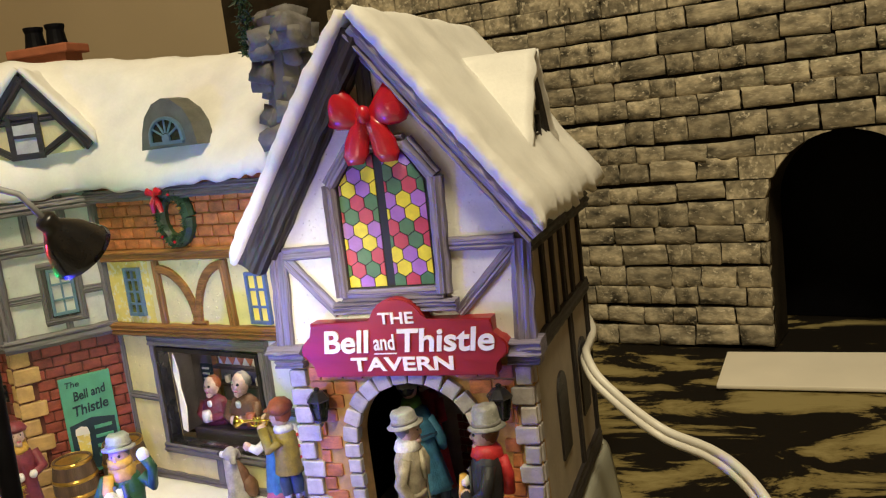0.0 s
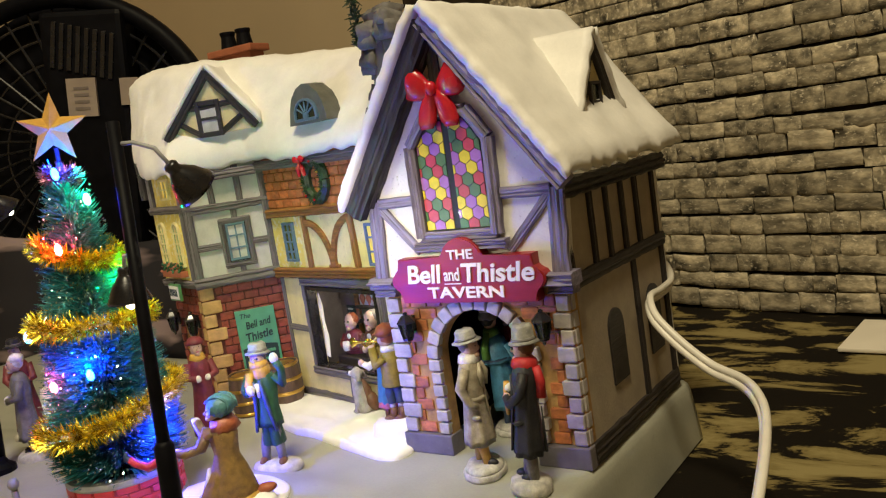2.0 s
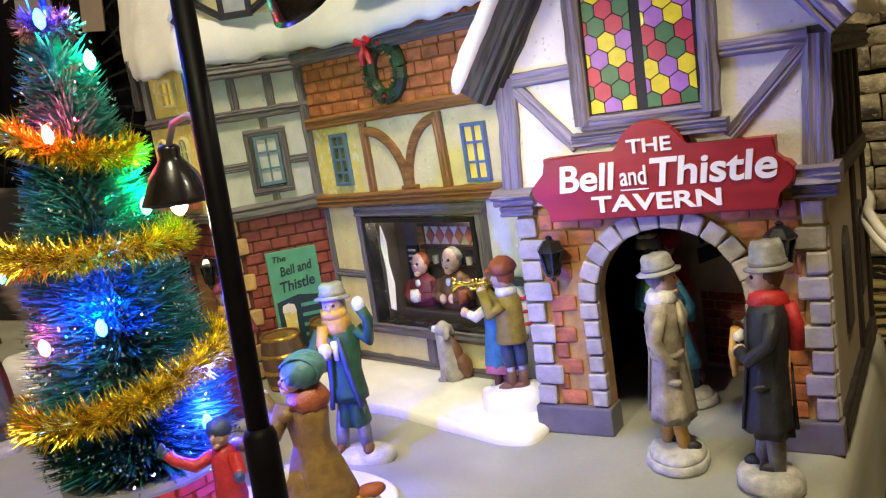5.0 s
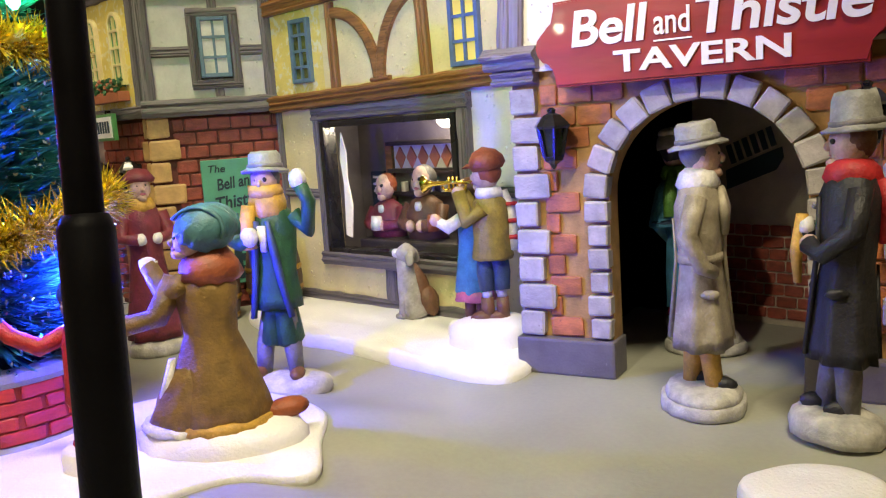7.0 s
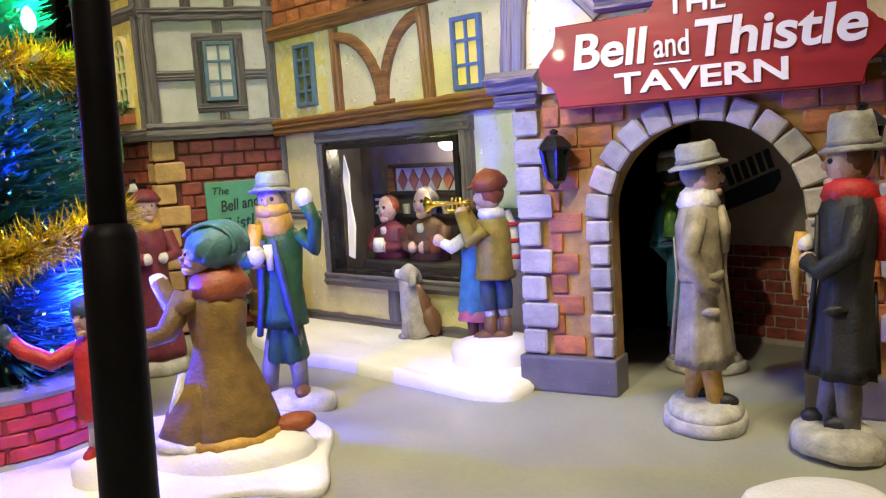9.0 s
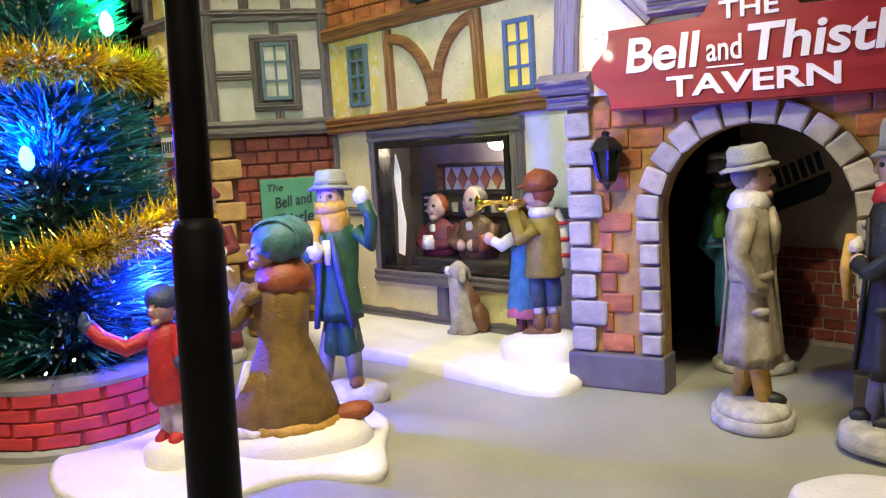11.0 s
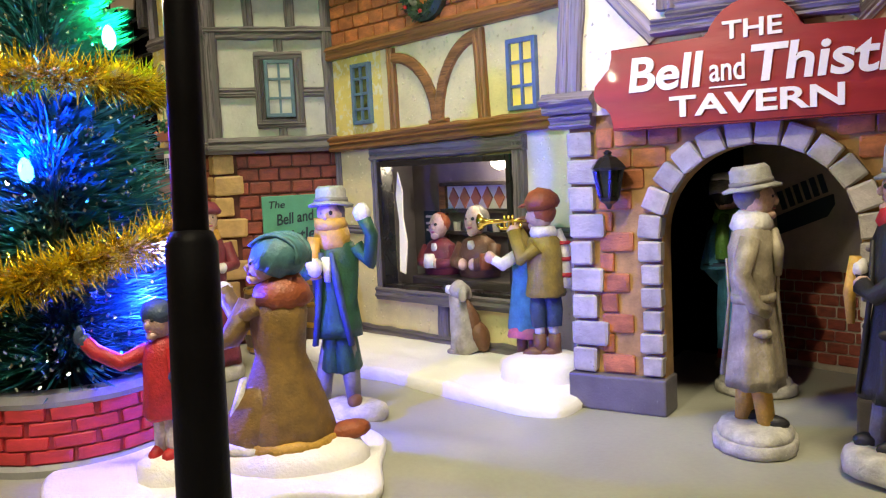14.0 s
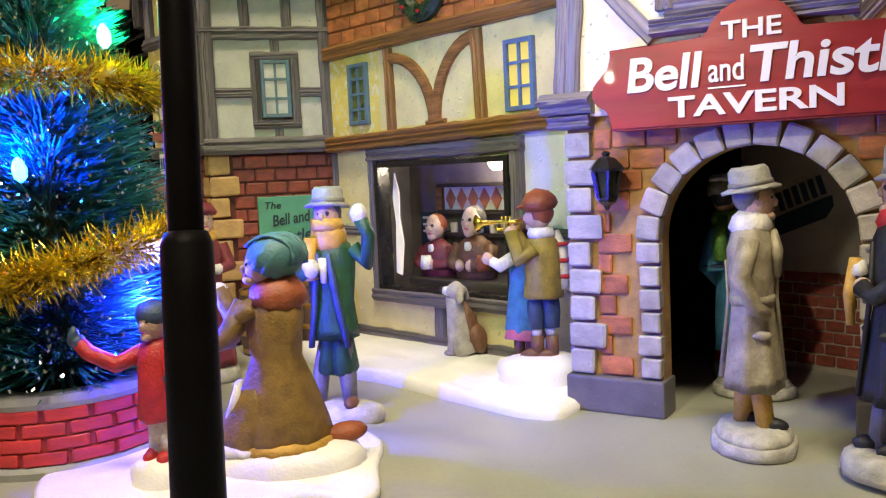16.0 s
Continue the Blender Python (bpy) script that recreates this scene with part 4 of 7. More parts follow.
small_window(pub, 0.1050, 0.1184, 0.0888, 0.1126, BLUE_WIN, PANE_LIT, 2, 3, Y2)
timber(pub, 0.0000, 0.0030, PL, 0.0030, 0.0075, TIMBER_GREY, 0, 0.0020, "sole_plate")
timber(pub, 0.0010, 0.0470, 0.0260, 0.0465, 0.0036, TIMBER_GREY, 0, 0.0016)
timber(pub, 0.1105, 0.0475, PL, 0.0475, 0.0036, TIMBER_GREY, 0, 0.0016)
timber(pub, 0.0640, 0.0060, 0.0640, 0.0200, 0.0060, TIMBER_GREY, 0, 0.0016)
timber(pub, 0.0000, 0.0050, 0.0000, 0.0800, 0.0030, TIMBER_GREY, 0, 0.0016)
# wide window with the bar behind it
bar_window = group_part("bar_window", pub, None, "wide pub window in a grey and black frame")
for a in ((0.0275, 0.0195, 0.0275, 0.0800), (0.1080, 0.0195, 0.1080, 0.0800)):
    timber(bar_window, *a, 0.0050, TIMBER_GREY, 0, 0.0030, "frame")
timber(bar_window, 0.0250, 0.0775, 0.1110, 0.0780, 0.0052, TIMBER_GREY, 0, 0.0034, "frame")
timber(bar_window, 0.0250, 0.0210, 0.1110, 0.0215, 0.0052, TIMBER_GREY, 0, 0.0040, "frame")
for x0, x1, z0, z1 in ((0.0293, 0.0318, 0.0235, 0.0745), (0.1025, 0.1050, 0.0235, 0.0745), (0.0318, 0.1025, 0.0722, 0.0745), (0.0318, 0.1025, 0.0235, 0.0252)):
    part("inner_frame", box(x0, x1, -0.0030, 0.004, z0, z1, bevel=0.0004), BLACK, bar_window)
pane = part("pane", box(0.0318, 0.1025, 0.0005, 0.0011, 0.0252, 0.0722), CLEAR, bar_window, "clear plastic pane")
pane.visible_shadow = False
part("torn_film", prism([(0.0360, 0.0300), (0.0395, 0.0290), (0.0415, 0.0420), (0.0395, 0.0520), (0.0400, 0.0620), (0.0375, 0.0700), (0.0358, 0.0600), (0.0372, 0.0500)], 0.0016, 0.0022), PAPER, bar_window, "torn strip of white film")
# bar room
bar_room = group_part("bar_room", pub)
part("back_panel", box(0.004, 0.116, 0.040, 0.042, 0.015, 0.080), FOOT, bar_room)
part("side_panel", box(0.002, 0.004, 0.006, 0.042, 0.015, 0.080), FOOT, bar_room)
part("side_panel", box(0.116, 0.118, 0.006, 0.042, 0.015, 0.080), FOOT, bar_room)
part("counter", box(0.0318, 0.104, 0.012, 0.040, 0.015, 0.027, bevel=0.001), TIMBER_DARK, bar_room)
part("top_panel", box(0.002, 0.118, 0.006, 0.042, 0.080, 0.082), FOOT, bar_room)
part("shelf_panel", box(0.0290, 0.113, 0.0385, 0.040, 0.0528, 0.0628), PLASTER_GREY, bar_room)
for k in range(11):
    cx = 0.0335 + k * 0.0070
    part("tile", prism([(cx, 0.0532), (cx + 0.0030, 0.0577), (cx, 0.0622), (cx - 0.0030, 0.0577)], 0.0377, 0.0386), TERRACOTTA, bar_room)
for z in (0.0515, 0.0628, 0.0420):
    part("shelf", box(0.0280, 0.114, 0.0345, 0.040, z, z + 0.0016), TIMBER_DARK, bar_room)
for k in range(9):
    part("mug", lathe([(0.0016, 0), (0.0018, 0.003), (0.0017, 0.004)], 8, pose(0.036 + k * 0.008, 0.037, 0.0436)), PLASTER_GREY, bar_room)
part("notice", box(0.0120, 0.0210, 0.0388, 0.0400, 0.0340, 0.0520), BOARD_INK, bar_room, "small dark notice with pale marks")
for k in range(3):
    part("notice_bar", box(0.0138, 0.0192, 0.0383, 0.0388, 0.0490 - k * 0.003, 0.0500 - k * 0.003), PLASTER_GREY, bar_room)
part("door_panel", box(0.0235, 0.0275, 0.0382, 0.0400, 0.0280, 0.0640), TIMBER_BROWN, bar_room)

pimples(pub, 0.002, 0.026, 0.010, 0.078, 0.0, 46, PLASTER_CREAM, 1)
pimples(pub, 0.112, 0.129, 0.010, 0.080, 0.0, 60, PLASTER, 2)
pimples(pub, 0.032, 0.104, 0.007, 0.019, 0.0, 50, PLASTER_CREAM, 3)
pimples(pub, 0.036, 0.128, 0.088, 0.118, -0.0012, 110, PLASTER_CREAM, 4)

# wreath
wreath = thing("wreath", "dark green wreath with red bow and berries on the brick band", "wreath", PUB @ pose(0.0648, -0.0042, 0.1390) @ Matrix.Diagonal((1.12, 1.1, 1.05, 1)))
wr = random.Random(3)
bm = bmesh.new()
for k in range(260):
    a, b = wr.uniform(0, 2 * math.pi), wr.uniform(0, 2 * math.pi)
    c = Vector((0.0088 * math.cos(a), 0, 0.0108 * math.sin(a)))
    d = Vector((math.cos(a) * math.cos(b), -abs(math.sin(b)), math.sin(a) * math.cos(b))) + Vector((wr.uniform(-.5, .5), wr.uniform(-.3, .1), wr.uniform(-.5, .5)))
    add_tube(bm, [c, c + d.normalized() * wr.uniform(0.0022, 0.0040)], [0.0006, 0.00015], 4)
add_tube(bm, [(0.0088 * math.cos(radians(20 * i)), 0.001, 0.0108 * math.sin(radians(20 * i))) for i in range(19)], 0.0032, 8)
tagged(part("foliage", bm, WREATH, wreath), "", "", "", "stuff")
for k in range(7):
    a = k * 0.9 + 0.4
    part("berry", add_lathe(bmesh.new(), [(0.0002, -0.0007), (0.0007, -0.0003), (0.0007, 0.0003), (0.0002, 0.0007)], 8, pose(0.009 * math.cos(a), -0.0032, 0.0108 * math.sin(a))), RED_GLOSS if k % 3 else GOLD, wreath)
bm = bmesh.new()
for s in (-1, 1):
    add_tube(bm, [(-0.005, -0.004, 0.0105), (-0.005 + s * 0.003, -0.005, 0.0125), (-0.005 + s * 0.0045, -0.0045, 0.0115)], [0.0008, 0.0019, 0.0012], 8)
    add_tube(bm, [(-0.005, -0.004, 0.0105), (-0.005 + s * 0.002, -0.0045, 0.007), (-0.005 + s * 0.0026, -0.004, 0.003)], [0.0008, 0.0014, 0.0010], 6)
part("bow", bm, RED_GLOSS, wreath)

# ---------------------------------------------------------------- the corner house
house = thing("corner_house", "grey half-timbered corner house over red brickwork", "building", HOUSE)
HL = 0.0560
lower = part("brick_wall", box(0.0, HL, 0.0025, 0.009, 0, 0.0815), MORTAR_RED, house, "dark red brick ground floor")
bricks(lower, 0.0100, HL - 0.001, 0.002, 0.0800, 0.0092, 0.0056, BRICK_RED, 0.0025)
quoins(lower, 0.0, 1, 0.001, 0.0810, 0.0088, 0.0125, 0.0085, QUOIN_OCHRE, 0.0025, 0.003)
HY = -0.0015
part("upper_wall", box(0.0, HL, HY, 0.009, 0.0815, 0.156), PLASTER_GREY, house)
timber(house, 0.0025, 0.0835, 0.0025, 0.1545, 0.0055, TIMBER_GREY, HY, 0.0030)
timber(house, 0.0530, 0.0835, 0.0530, 0.1545, 0.0055, TIMBER_GREY, HY, 0.0030)
timber(house, -0.001, 0.0840, HL, 0.0840, 0.0066, TIMBER_GREY, HY, 0.0036, "beam")
timber(house, 0.000, 0.1298, HL, 0.1298, 0.0052, TIMBER_GREY, HY, 0.0034, "beam")
timber(house, 0.0050, 0.1058, 0.0205, 0.1058, 0.0040, TIMBER_GREY, HY)
timber(house, 0.0405, 0.1055, 0.0510, 0.1055, 0.0040, TIMBER_GREY, HY)
timber(house, 0.0312, 0.1195, 0.0312, 0.1275, 0.0038, TIMBER_GREY, HY)
timber(house, 0.0312, 0.0870, 0.0312, 0.0915, 0.0038, TIMBER_GREY, HY)
for x in (0.0190, 0.0370):
    timber(house, x, 0.1320, x, 0.1545, 0.0042, TIMBER_GREY, HY)
for a in ((0.0222, 0.0918, 0.0222, 0.1218), (0.0392, 0.0918, 0.0392, 0.1218)):
    timber(house, *a, 0.0040, TIMBER_GREY, HY, 0.0026, "frame")
timber(house, 0.0205, 0.1205, 0.0410, 0.1205, 0.0036, TIMBER_GREY, HY, 0.0028, "frame")
timber(house, 0.0205, 0.0925, 0.0410, 0.0925, 0.0036, TIMBER_GREY, HY, 0.0030, "frame")
part("reveal", box(0.0238, 0.0376, HY - 0.0010, HY, 0.0945, 0.1195), BLACK, house)
wob = small_window(house, 0.0244, 0.0370, 0.0952, 0.1188, SLATE_BLUE, PANE_PALE, 2, 3, HY - 0.0014)

pimples(house, 0.006, 0.050, 0.088, 0.152, HY, 70, PLASTER_GREY, 5)

board = thing("menu_board", "green menu board with dark hand lettering and a beer mug", "sign", HOUSE @ pose(0.0328, -0.0008, 0.0028, 0, 0, 0))
part("panel", box(-0.0130, 0.0130, -0.0014, 0.0010, 0.0080, 0.0596, bevel=0.0004), GREEN_BOARD, board)
lettering("The", 0.0030, 0.0070, -0.0065, 0.0545, -0.0014, BOARD_INK, board, 0.0003, 0.01, 0.2)
lettering("Bell and", 0.0046, 0.0170, 0.0015, 0.0480, -0.0014, BOARD_INK, board, 0.0003, 0.02, 0.2, 6)
lettering("Thistle", 0.0052, 0.0180, 0.0010, 0.0400, -0.0014, BOARD_INK, board, 0.0003, 0.02, 0.2, 6)
part("dark_panel", prism([(-0.0115, 0.0100), (0.0115, 0.0100), (0.0115, 0.0350), (0.0, 0.0370), (-0.0115, 0.0345)], -0.0018, -0.0012), BOARD_INK, board)
part("painted_mug", prism([(-0.0085, 0.0180), (-0.0030, 0.0170), (-0.0025, 0.0290), (-0.0090, 0.0295)], -0.0022, -0.0016), PLASTER_YELLOW, board)
part("painted_foam", prism([(-0.0094, 0.0292), (-0.0022, 0.0288), (-0.0030, 0.0325), (-0.0060, 0.0335), (-0.0090, 0.0325)], -0.0023, -0.0016), LETTER, board)
for k in range(4):
    part("writing_bar", box(0.0005, 0.0095, -0.0022, -0.0016, 0.0305 - k * 0.0050, 0.0322 - k * 0.0050), GREEN_BOARD, board)

flank = thing("flank_house", "yellow flank wall with narrow green arched windows", "building", FLANK)
part("brick_wall", box(0.0, 0.0555, 0.003, 0.009, 0, 0.0815), MORTAR_RED, flank)
bricks(flank, 0.001, 0.0445, 0.002, 0.080, 0.0092, 0.0056, BRICK_RED, 0.003, skip=lambda x, z: 0.012 < x < 0.030 and z < 0.060)
quoins(flank, 0.0545, -1, 0.001, 0.0810, 0.0088, 0.0105, 0.0075, QUOIN_OCHRE, 0.003, 0.003)
part("door_leaf", box(0.0125, 0.0295, 0.0015, 0.004, 0.0, 0.058, bevel=0.0005), TIMBER_BROWN, flank, "plain brown door")
part("upper_wall", box(0.0, 0.0555, -0.001, 0.009, 0.0815, 0.160), PLASTER_YELLOW, flank)
GREENW = paint("window_green", (0.10, 0.30, 0.10), 0.4, vary=0.2, big=200, bump=0.2)
for cx in (0.0120, 0.0360):
    small_window(flank, cx - 0.0048, cx + 0.0048, 0.0965, 0.1235, PLASTER_CREAM, GREENW, 2, 4, -0.0012, arched=True)
timber(flank, 0.0, 0.1320, 0.0555, 0.1320, 0.0050, TIMBER_GREY, -0.001, 0.0030, "ledge")
timber(flank, 0.0, 0.0835, 0.0555, 0.0835, 0.0050, TIMBER_GREY, -0.001, 0.0030, "beam")
timber(flank, 0.0525, 0.0860, 0.0525, 0.155, 0.0045, TIMBER_GREY, -0.001, 0.0026)
timber(flank, 0.0060, 0.1345, 0.0060, 0.160, 0.0060, TIMBER_GREY, -0.001, 0.0030)
timber(flank, 0.0010, 0.140, 0.0010, 0.165, 0.0060, TIMBER_DARK, -0.003, 0.0040, "bargeboard")
small_window(flank, 0.0240, 0.0380, 0.1385, 0.1520, PLASTER_CREAM, PANE_LIT, 2, 2, -0.0012)
flower_box = thing("flower_box", "small window box with green leaves and orange blooms", "flower box", FLANK @ pose(0.026, -0.0040, 0.0915))
part("box", box(-0.016, 0.016, -0.0025, 0.0028, -0.0030, 0.0010, bevel=0.0004), TERRACOTTA, flower_box)
bm, bm_b = bmesh.new(), bmesh.new()
for k in range(110):
    p = Vector((wr.uniform(-0.016, 0.016), wr.uniform(-0.003, 0.002), wr.uniform(0, 0.006)))
    add_lathe(bm if k % 4 else bm_b, [(0.0002, -0.0009), (0.0011, 0), (0.0002, 0.0009)], 5, pose(p.x, p.y, p.z, wr.uniform(0, 180), wr.uniform(0, 180), 0))
tagged(part("leaves", bm, paint("leaf_green", (0.03, 0.14, 0.05), 0.5, vary=0.3, big=300, bump=0.2), flower_box), "", "", "", "stuff")
tagged(part("blooms", bm_b, paint("bloom_orange", (0.60, 0.22, 0.12), 0.5, vary=0.3, big=300, bump=0.2), flower_box), "", "", "", "stuff")
hang = thing("hanging_sign", "small white hanging sign with green border and marks", "sign", FLANK @ pose(0.026, -0.0060, 0.0790))
part("panel", box(-0.0085, 0.0085, -0.0010, 0.0010, -0.0060, 0.0050, bevel=0.0003), GREENW, hang)
part("face", box(-0.0073, 0.0073, -0.0015, -0.0009, -0.0048, 0.0038), LETTER, hang)
for k in range(5):
    part("writing_bar", box(-0.0060 + k * 0.0026, -0.0048 + k * 0.0026, -0.0019, -0.0014, -0.0028, 0.0020), BOARD_INK, hang)
part("bracket", tube([(0, 0.004, 0.006), (0, 0, 0.006), (0, 0, 0.0048)], 0.0005, 6), BLACK, hang)
lantern(FLANK @ pose(0.0400, 0.0005, 0.0600), "small black wall lantern by the corner stones")
lantern(FLANK @ pose(0.0070, 0.0005, 0.0600), "small black wall lantern by the brown door")

# ---------------------------------------------------------------- joint snow roof of pub and corner house
street_roof = thing("street_roof", "white snowy roof over the pub and corner house", "roof")
EAVE = [Vector(p) for p in ((-0.2730, 0.0410, 0.166), (-0.2460, 0.0270, 0.162), (-0.2095, 0.0176, 0.1620), (-0.1760, 0.0545, 0.1630), (-0.1126, 0.0403, 0.1615), (-0.0649, 0.0284, 0.1635), (-0.0420, 0.0230, 0.1640))]
RIDGE = [Vector(p) for p in ((-0.2920, 0.0640, 0.2330), (-0.2620, 0.0640, 0.2350), (-0.2220, 0.0680, 0.2345), (-0.1800, 0.0840, 0.2305), (-0.1250, 0.0950, 0.2240), (-0.0700, 0.0880, 0.2220), (-0.0280, 0.0800, 0.2220))]


def along(pts, u):
    k = min(int(u * (len(pts) - 1)), len(pts) - 2)
    f = u * (len(pts) - 1) - k
    return pts[k].lerp(pts[k + 1], f)


bm = bmesh.new()
NU, NV = 110, 22
top, low = [], []
for i in range(NU + 1):
    u = i / NU
    e, r = along(EAVE, u), along(RIDGE, u)
    ra, rb = [], []
    for j in range(NV + 1):
        v = j / NV
        if v <= 0.72:
            p = e.lerp(r, v / 0.72)
        else:
            p = r + Vector((0, 1, -0.85)) * 0.055 * ((v - 0.72) / 0.28)
        wav = 0.0030 * noise.noise((u * 26, 0.3, 2.0)) * max(0, 1 - v * 6)
        edge = min(1.0, v * 11 + 0.10, min(u, 1 - u) * 30 + 0.3)
        hgt = 0.0060 * math.sqrt(edge) * (1 + 0.35 * noise.noise((p.x * 40, p.y * 40, p.z * 40))) + 0.0008 * noise.noise(p * 170)
        rnd = 0.004 * math.exp(-((v - 0.72) / 0.10) ** 2)
        nrm = Vector((0, -0.75, 0.66)) if v < 0.66 else (Vector((0, 0.1, 1)) if v < 0.78 else Vector((0, 0.65, 0.75)))
        q = p + Vector((0, -0.4, -1)) * wav
        ra.append(bm.verts.new(q + nrm * hgt - Vector((0, 0, rnd))))
        rb.append(bm.verts.new(q - nrm * 0.0008 - Vector((0, 0, rnd + 0.0005))))
    top.append(ra), low.append(rb)
for i in range(NU):
    for j in range(NV):
        bm.faces.new((top[i][j], top[i][j + 1], top[i + 1][j + 1], top[i + 1][j]))
        bm.faces.new((low[i][j], low[i + 1][j], low[i + 1][j + 1], low[i][j + 1]))
    for j in (0, NV):
        bm.faces.new((top[i][j], top[i + 1][j], low[i + 1][j], low[i][j]))
for j in range(NV):
    for i in (0, NU):
        bm.faces.new((top[i][j], top[i][j + 1], low[i][j + 1], low[i][j]))
part("snow", bm, SNOW, street_roof, smooth=True)
for a, b in ((2, 3), (3, 6)):
    p, q = EAVE[a], EAVE[b]
    d = q - p
    ob = timber(street_roof, 0, 0, Vector((d.x, d.y)).length, 0, 0.0062, TIMBER_GREY, 0, 0.0040, "eave_board", seed=a)
    ob.matrix_basis = Matrix.Translation((p.x, p.y + 0.006, p.z - 0.0045)) @ Matrix.Rotation(math.atan2(d.y, d.x), 4, "Z")
# gable end under the snow at the far side
part("gable_end", prism([(-0.262, 0.140), (-0.02, 0.140), (-0.03, 0.205), (-0.252, 0.205)], 0.105, 0.13), PLASTER_GREY, street_roof)

d1 = thing("roof_dormer", "triangular half-timbered dormer in the snowy roof", "dormer", wall_frame(-0.1905, 0.0412, 0.866, 0.50) @ Matrix.Diagonal((0.89, 1, 1.055, 1)))
part("wall", prism([(-0.030, 0.1725), (0.030, 0.1745), (0.003, 0.2085)], 0.0, 0.03), PLASTER_CREAM, d1)
timber(d1, 0.0035, 0.2110, -0.0335, 0.1735, 0.0060, TIMBER_DARK, 0, 0.0034, "bargeboard")
timber(d1, 0.0035, 0.2110, 0.0345, 0.1760, 0.0060, TIMBER_DARK, 0, 0.0034, "bargeboard")
timber(d1, -0.0150, 0.1905, 0.0190, 0.1915, 0.0034, TIMBER_DARK)
timber(d1, -0.0230, 0.1830, -0.0075, 0.1740, 0.0034, TIMBER_DARK)
timber(d1, 0.0245, 0.1830, 0.0090, 0.1750, 0.0034, TIMBER_DARK)
small_window(d1, -0.0085, 0.0095, 0.1725, 0.1945, TIMBER_DARK, PANE_PALE, 1, 2, -0.0010, 0.0030, 0.0016)
part("snow_cap", snow_slope((0.0035, 0.2140), (-0.036, 0.1745), -0.004, 0.04, 0.0038, 16, 12, 8, 0.002), SNOW, d1, smooth=True)
part("snow_cap", snow_slope((0.0035, 0.2140), (0.0370, 0.1770), -0.004, 0.04, 0.0038, 16, 12, 9, 0.002), SNOW, d1, smooth=True)
d2 = thing("arched_dormer", "small arched dormer with a slate-blue fan window", "dormer", wall_frame(-0.1031, 0.0382, 0.970, -0.242, 0.0303) @ Matrix.Diagonal((1.12, 1, 0.875, 1)))
part("surround", prism([(-0.0185, 0.1705), (0.0170, 0.1705), (0.0150, 0.1825)] + [(0.0115, 0.1895), (0.0045, 0.1955), (-0.0010, 0.1968), (-0.0075, 0.1945), (-0.0135, 0.1880), (-0.0165, 0.1800)], 0.0, 0.011), paint("dormer_grey", (0.14, 0.14, 0.12), 0.6, vary=0.2, big=120, bump=0.7), d2)
part("pane", prism([(-0.0098, 0.1735), (0.0090, 0.1735)] + arc(-0.0004, 0.1765, 0.0094, 0, 180, 12), -0.0008, 0.0002), PANE_DARK, d2)
curved_timber(d2, [(-0.0104, 0.1735)] + arc(-0.0004, 0.1765, 0.0098, 180, 0, 12) + [(0.0096, 0.1735)], 0.0016, SLATE_BLUE, 0, 0.0020, "frame")
part("frame", box(-0.0104, 0.0096, -0.0020, 0.0, 0.1722, 0.1740), SLATE_BLUE, d2)
for a in (30, 60, 90, 120, 150):
    part("ray", tube([(-0.0004 + 0.0025 * math.cos(radians(a)), -0.0010, 0.1760 + 0.0025 * math.sin(radians(a))), (-0.0004 + 0.0094 * math.cos(radians(a)), -0.0010, 0.1765 + 0.0094 * math.sin(radians(a)))], 0.0006, 5), SLATE_BLUE, d2)
part("hub", lathe([(0.0028, -0.001), (0.0024, 0.001)], 12, pose(-0.0004, -0.0006, 0.1755, 90, 0, 0)), SLATE_BLUE, d2)

chimney = thing("chimney", "terracotta chimney with two dark pots on the snowy ridge", "chimney", pose(-0.2570, 0.1400, 0.0155, 0, 0, 4))
part("shaft", box(-0.0185, 0.0185, -0.008, 0.008, 0.205, 0.2300, bevel=0.0008), TERRACOTTA, chimney)
part("coping", box(-0.0225, 0.0225, -0.011, 0.011, 0.2290, 0.2345, bevel=0.0010), TERRACOTTA, chimney)
for x in (-0.0080, 0.0080):
    part("pot", lathe([(0.0068, 0.2340), (0.0060, 0.2380), (0.0052, 0.2440), (0.0060, 0.2460), (0.0060, 0.2475), (0.0040, 0.2475), (0.0038, 0.2440)], 16, pose(x, 0, 0)), BLACK_MATT, chimney)

rocks = thing("stone_chimney", "rough grey stone chimney with green garland beside the gable", "chimney", pose(-0.0310, 0.0300, 0.0))
rr = random.Random(11)
ROCKS = [stone_mesh(160 + i, 0.16, ROCK) for i in range(5)]
for k in range(34):
    zz = 0.172 + 0.0017 * k
    ob = new("stone", rr.choice(ROCKS))
    ob.parent = rocks
    ob.matrix_basis = pose(rr.uniform(-0.007, 0.008) - 0.003 * (0.195 < zz < 0.206), rr.uniform(-0.007, 0.007), zz, rr.uniform(-20, 20), rr.uniform(-20, 20), rr.uniform(0, 360)) @ Matrix.Diagonal((0.013, 0.012, 0.009, 1))
part("core", lathe([(0.010, 0.150), (0.010, 0.228)], 10), ROCK, rocks)
bm = bmesh.new()
for k in range(150):
    zz = rr.uniform(0.214, 0.238)
    p = Vector((-0.0130 + rr.uniform(-0.002, 0.002), -0.008 + rr.uniform(-0.002, 0.002), zz))
    add_tube(bm, [p, p + Vector((rr.uniform(-1, 1), rr.uniform(-1, 1), rr.uniform(-1, 1))).normalized() * 0.0035], [0.0006, 0.0002], 4)
tagged(part("garland", bm, WREATH, rocks), "", "", "", "stuff")

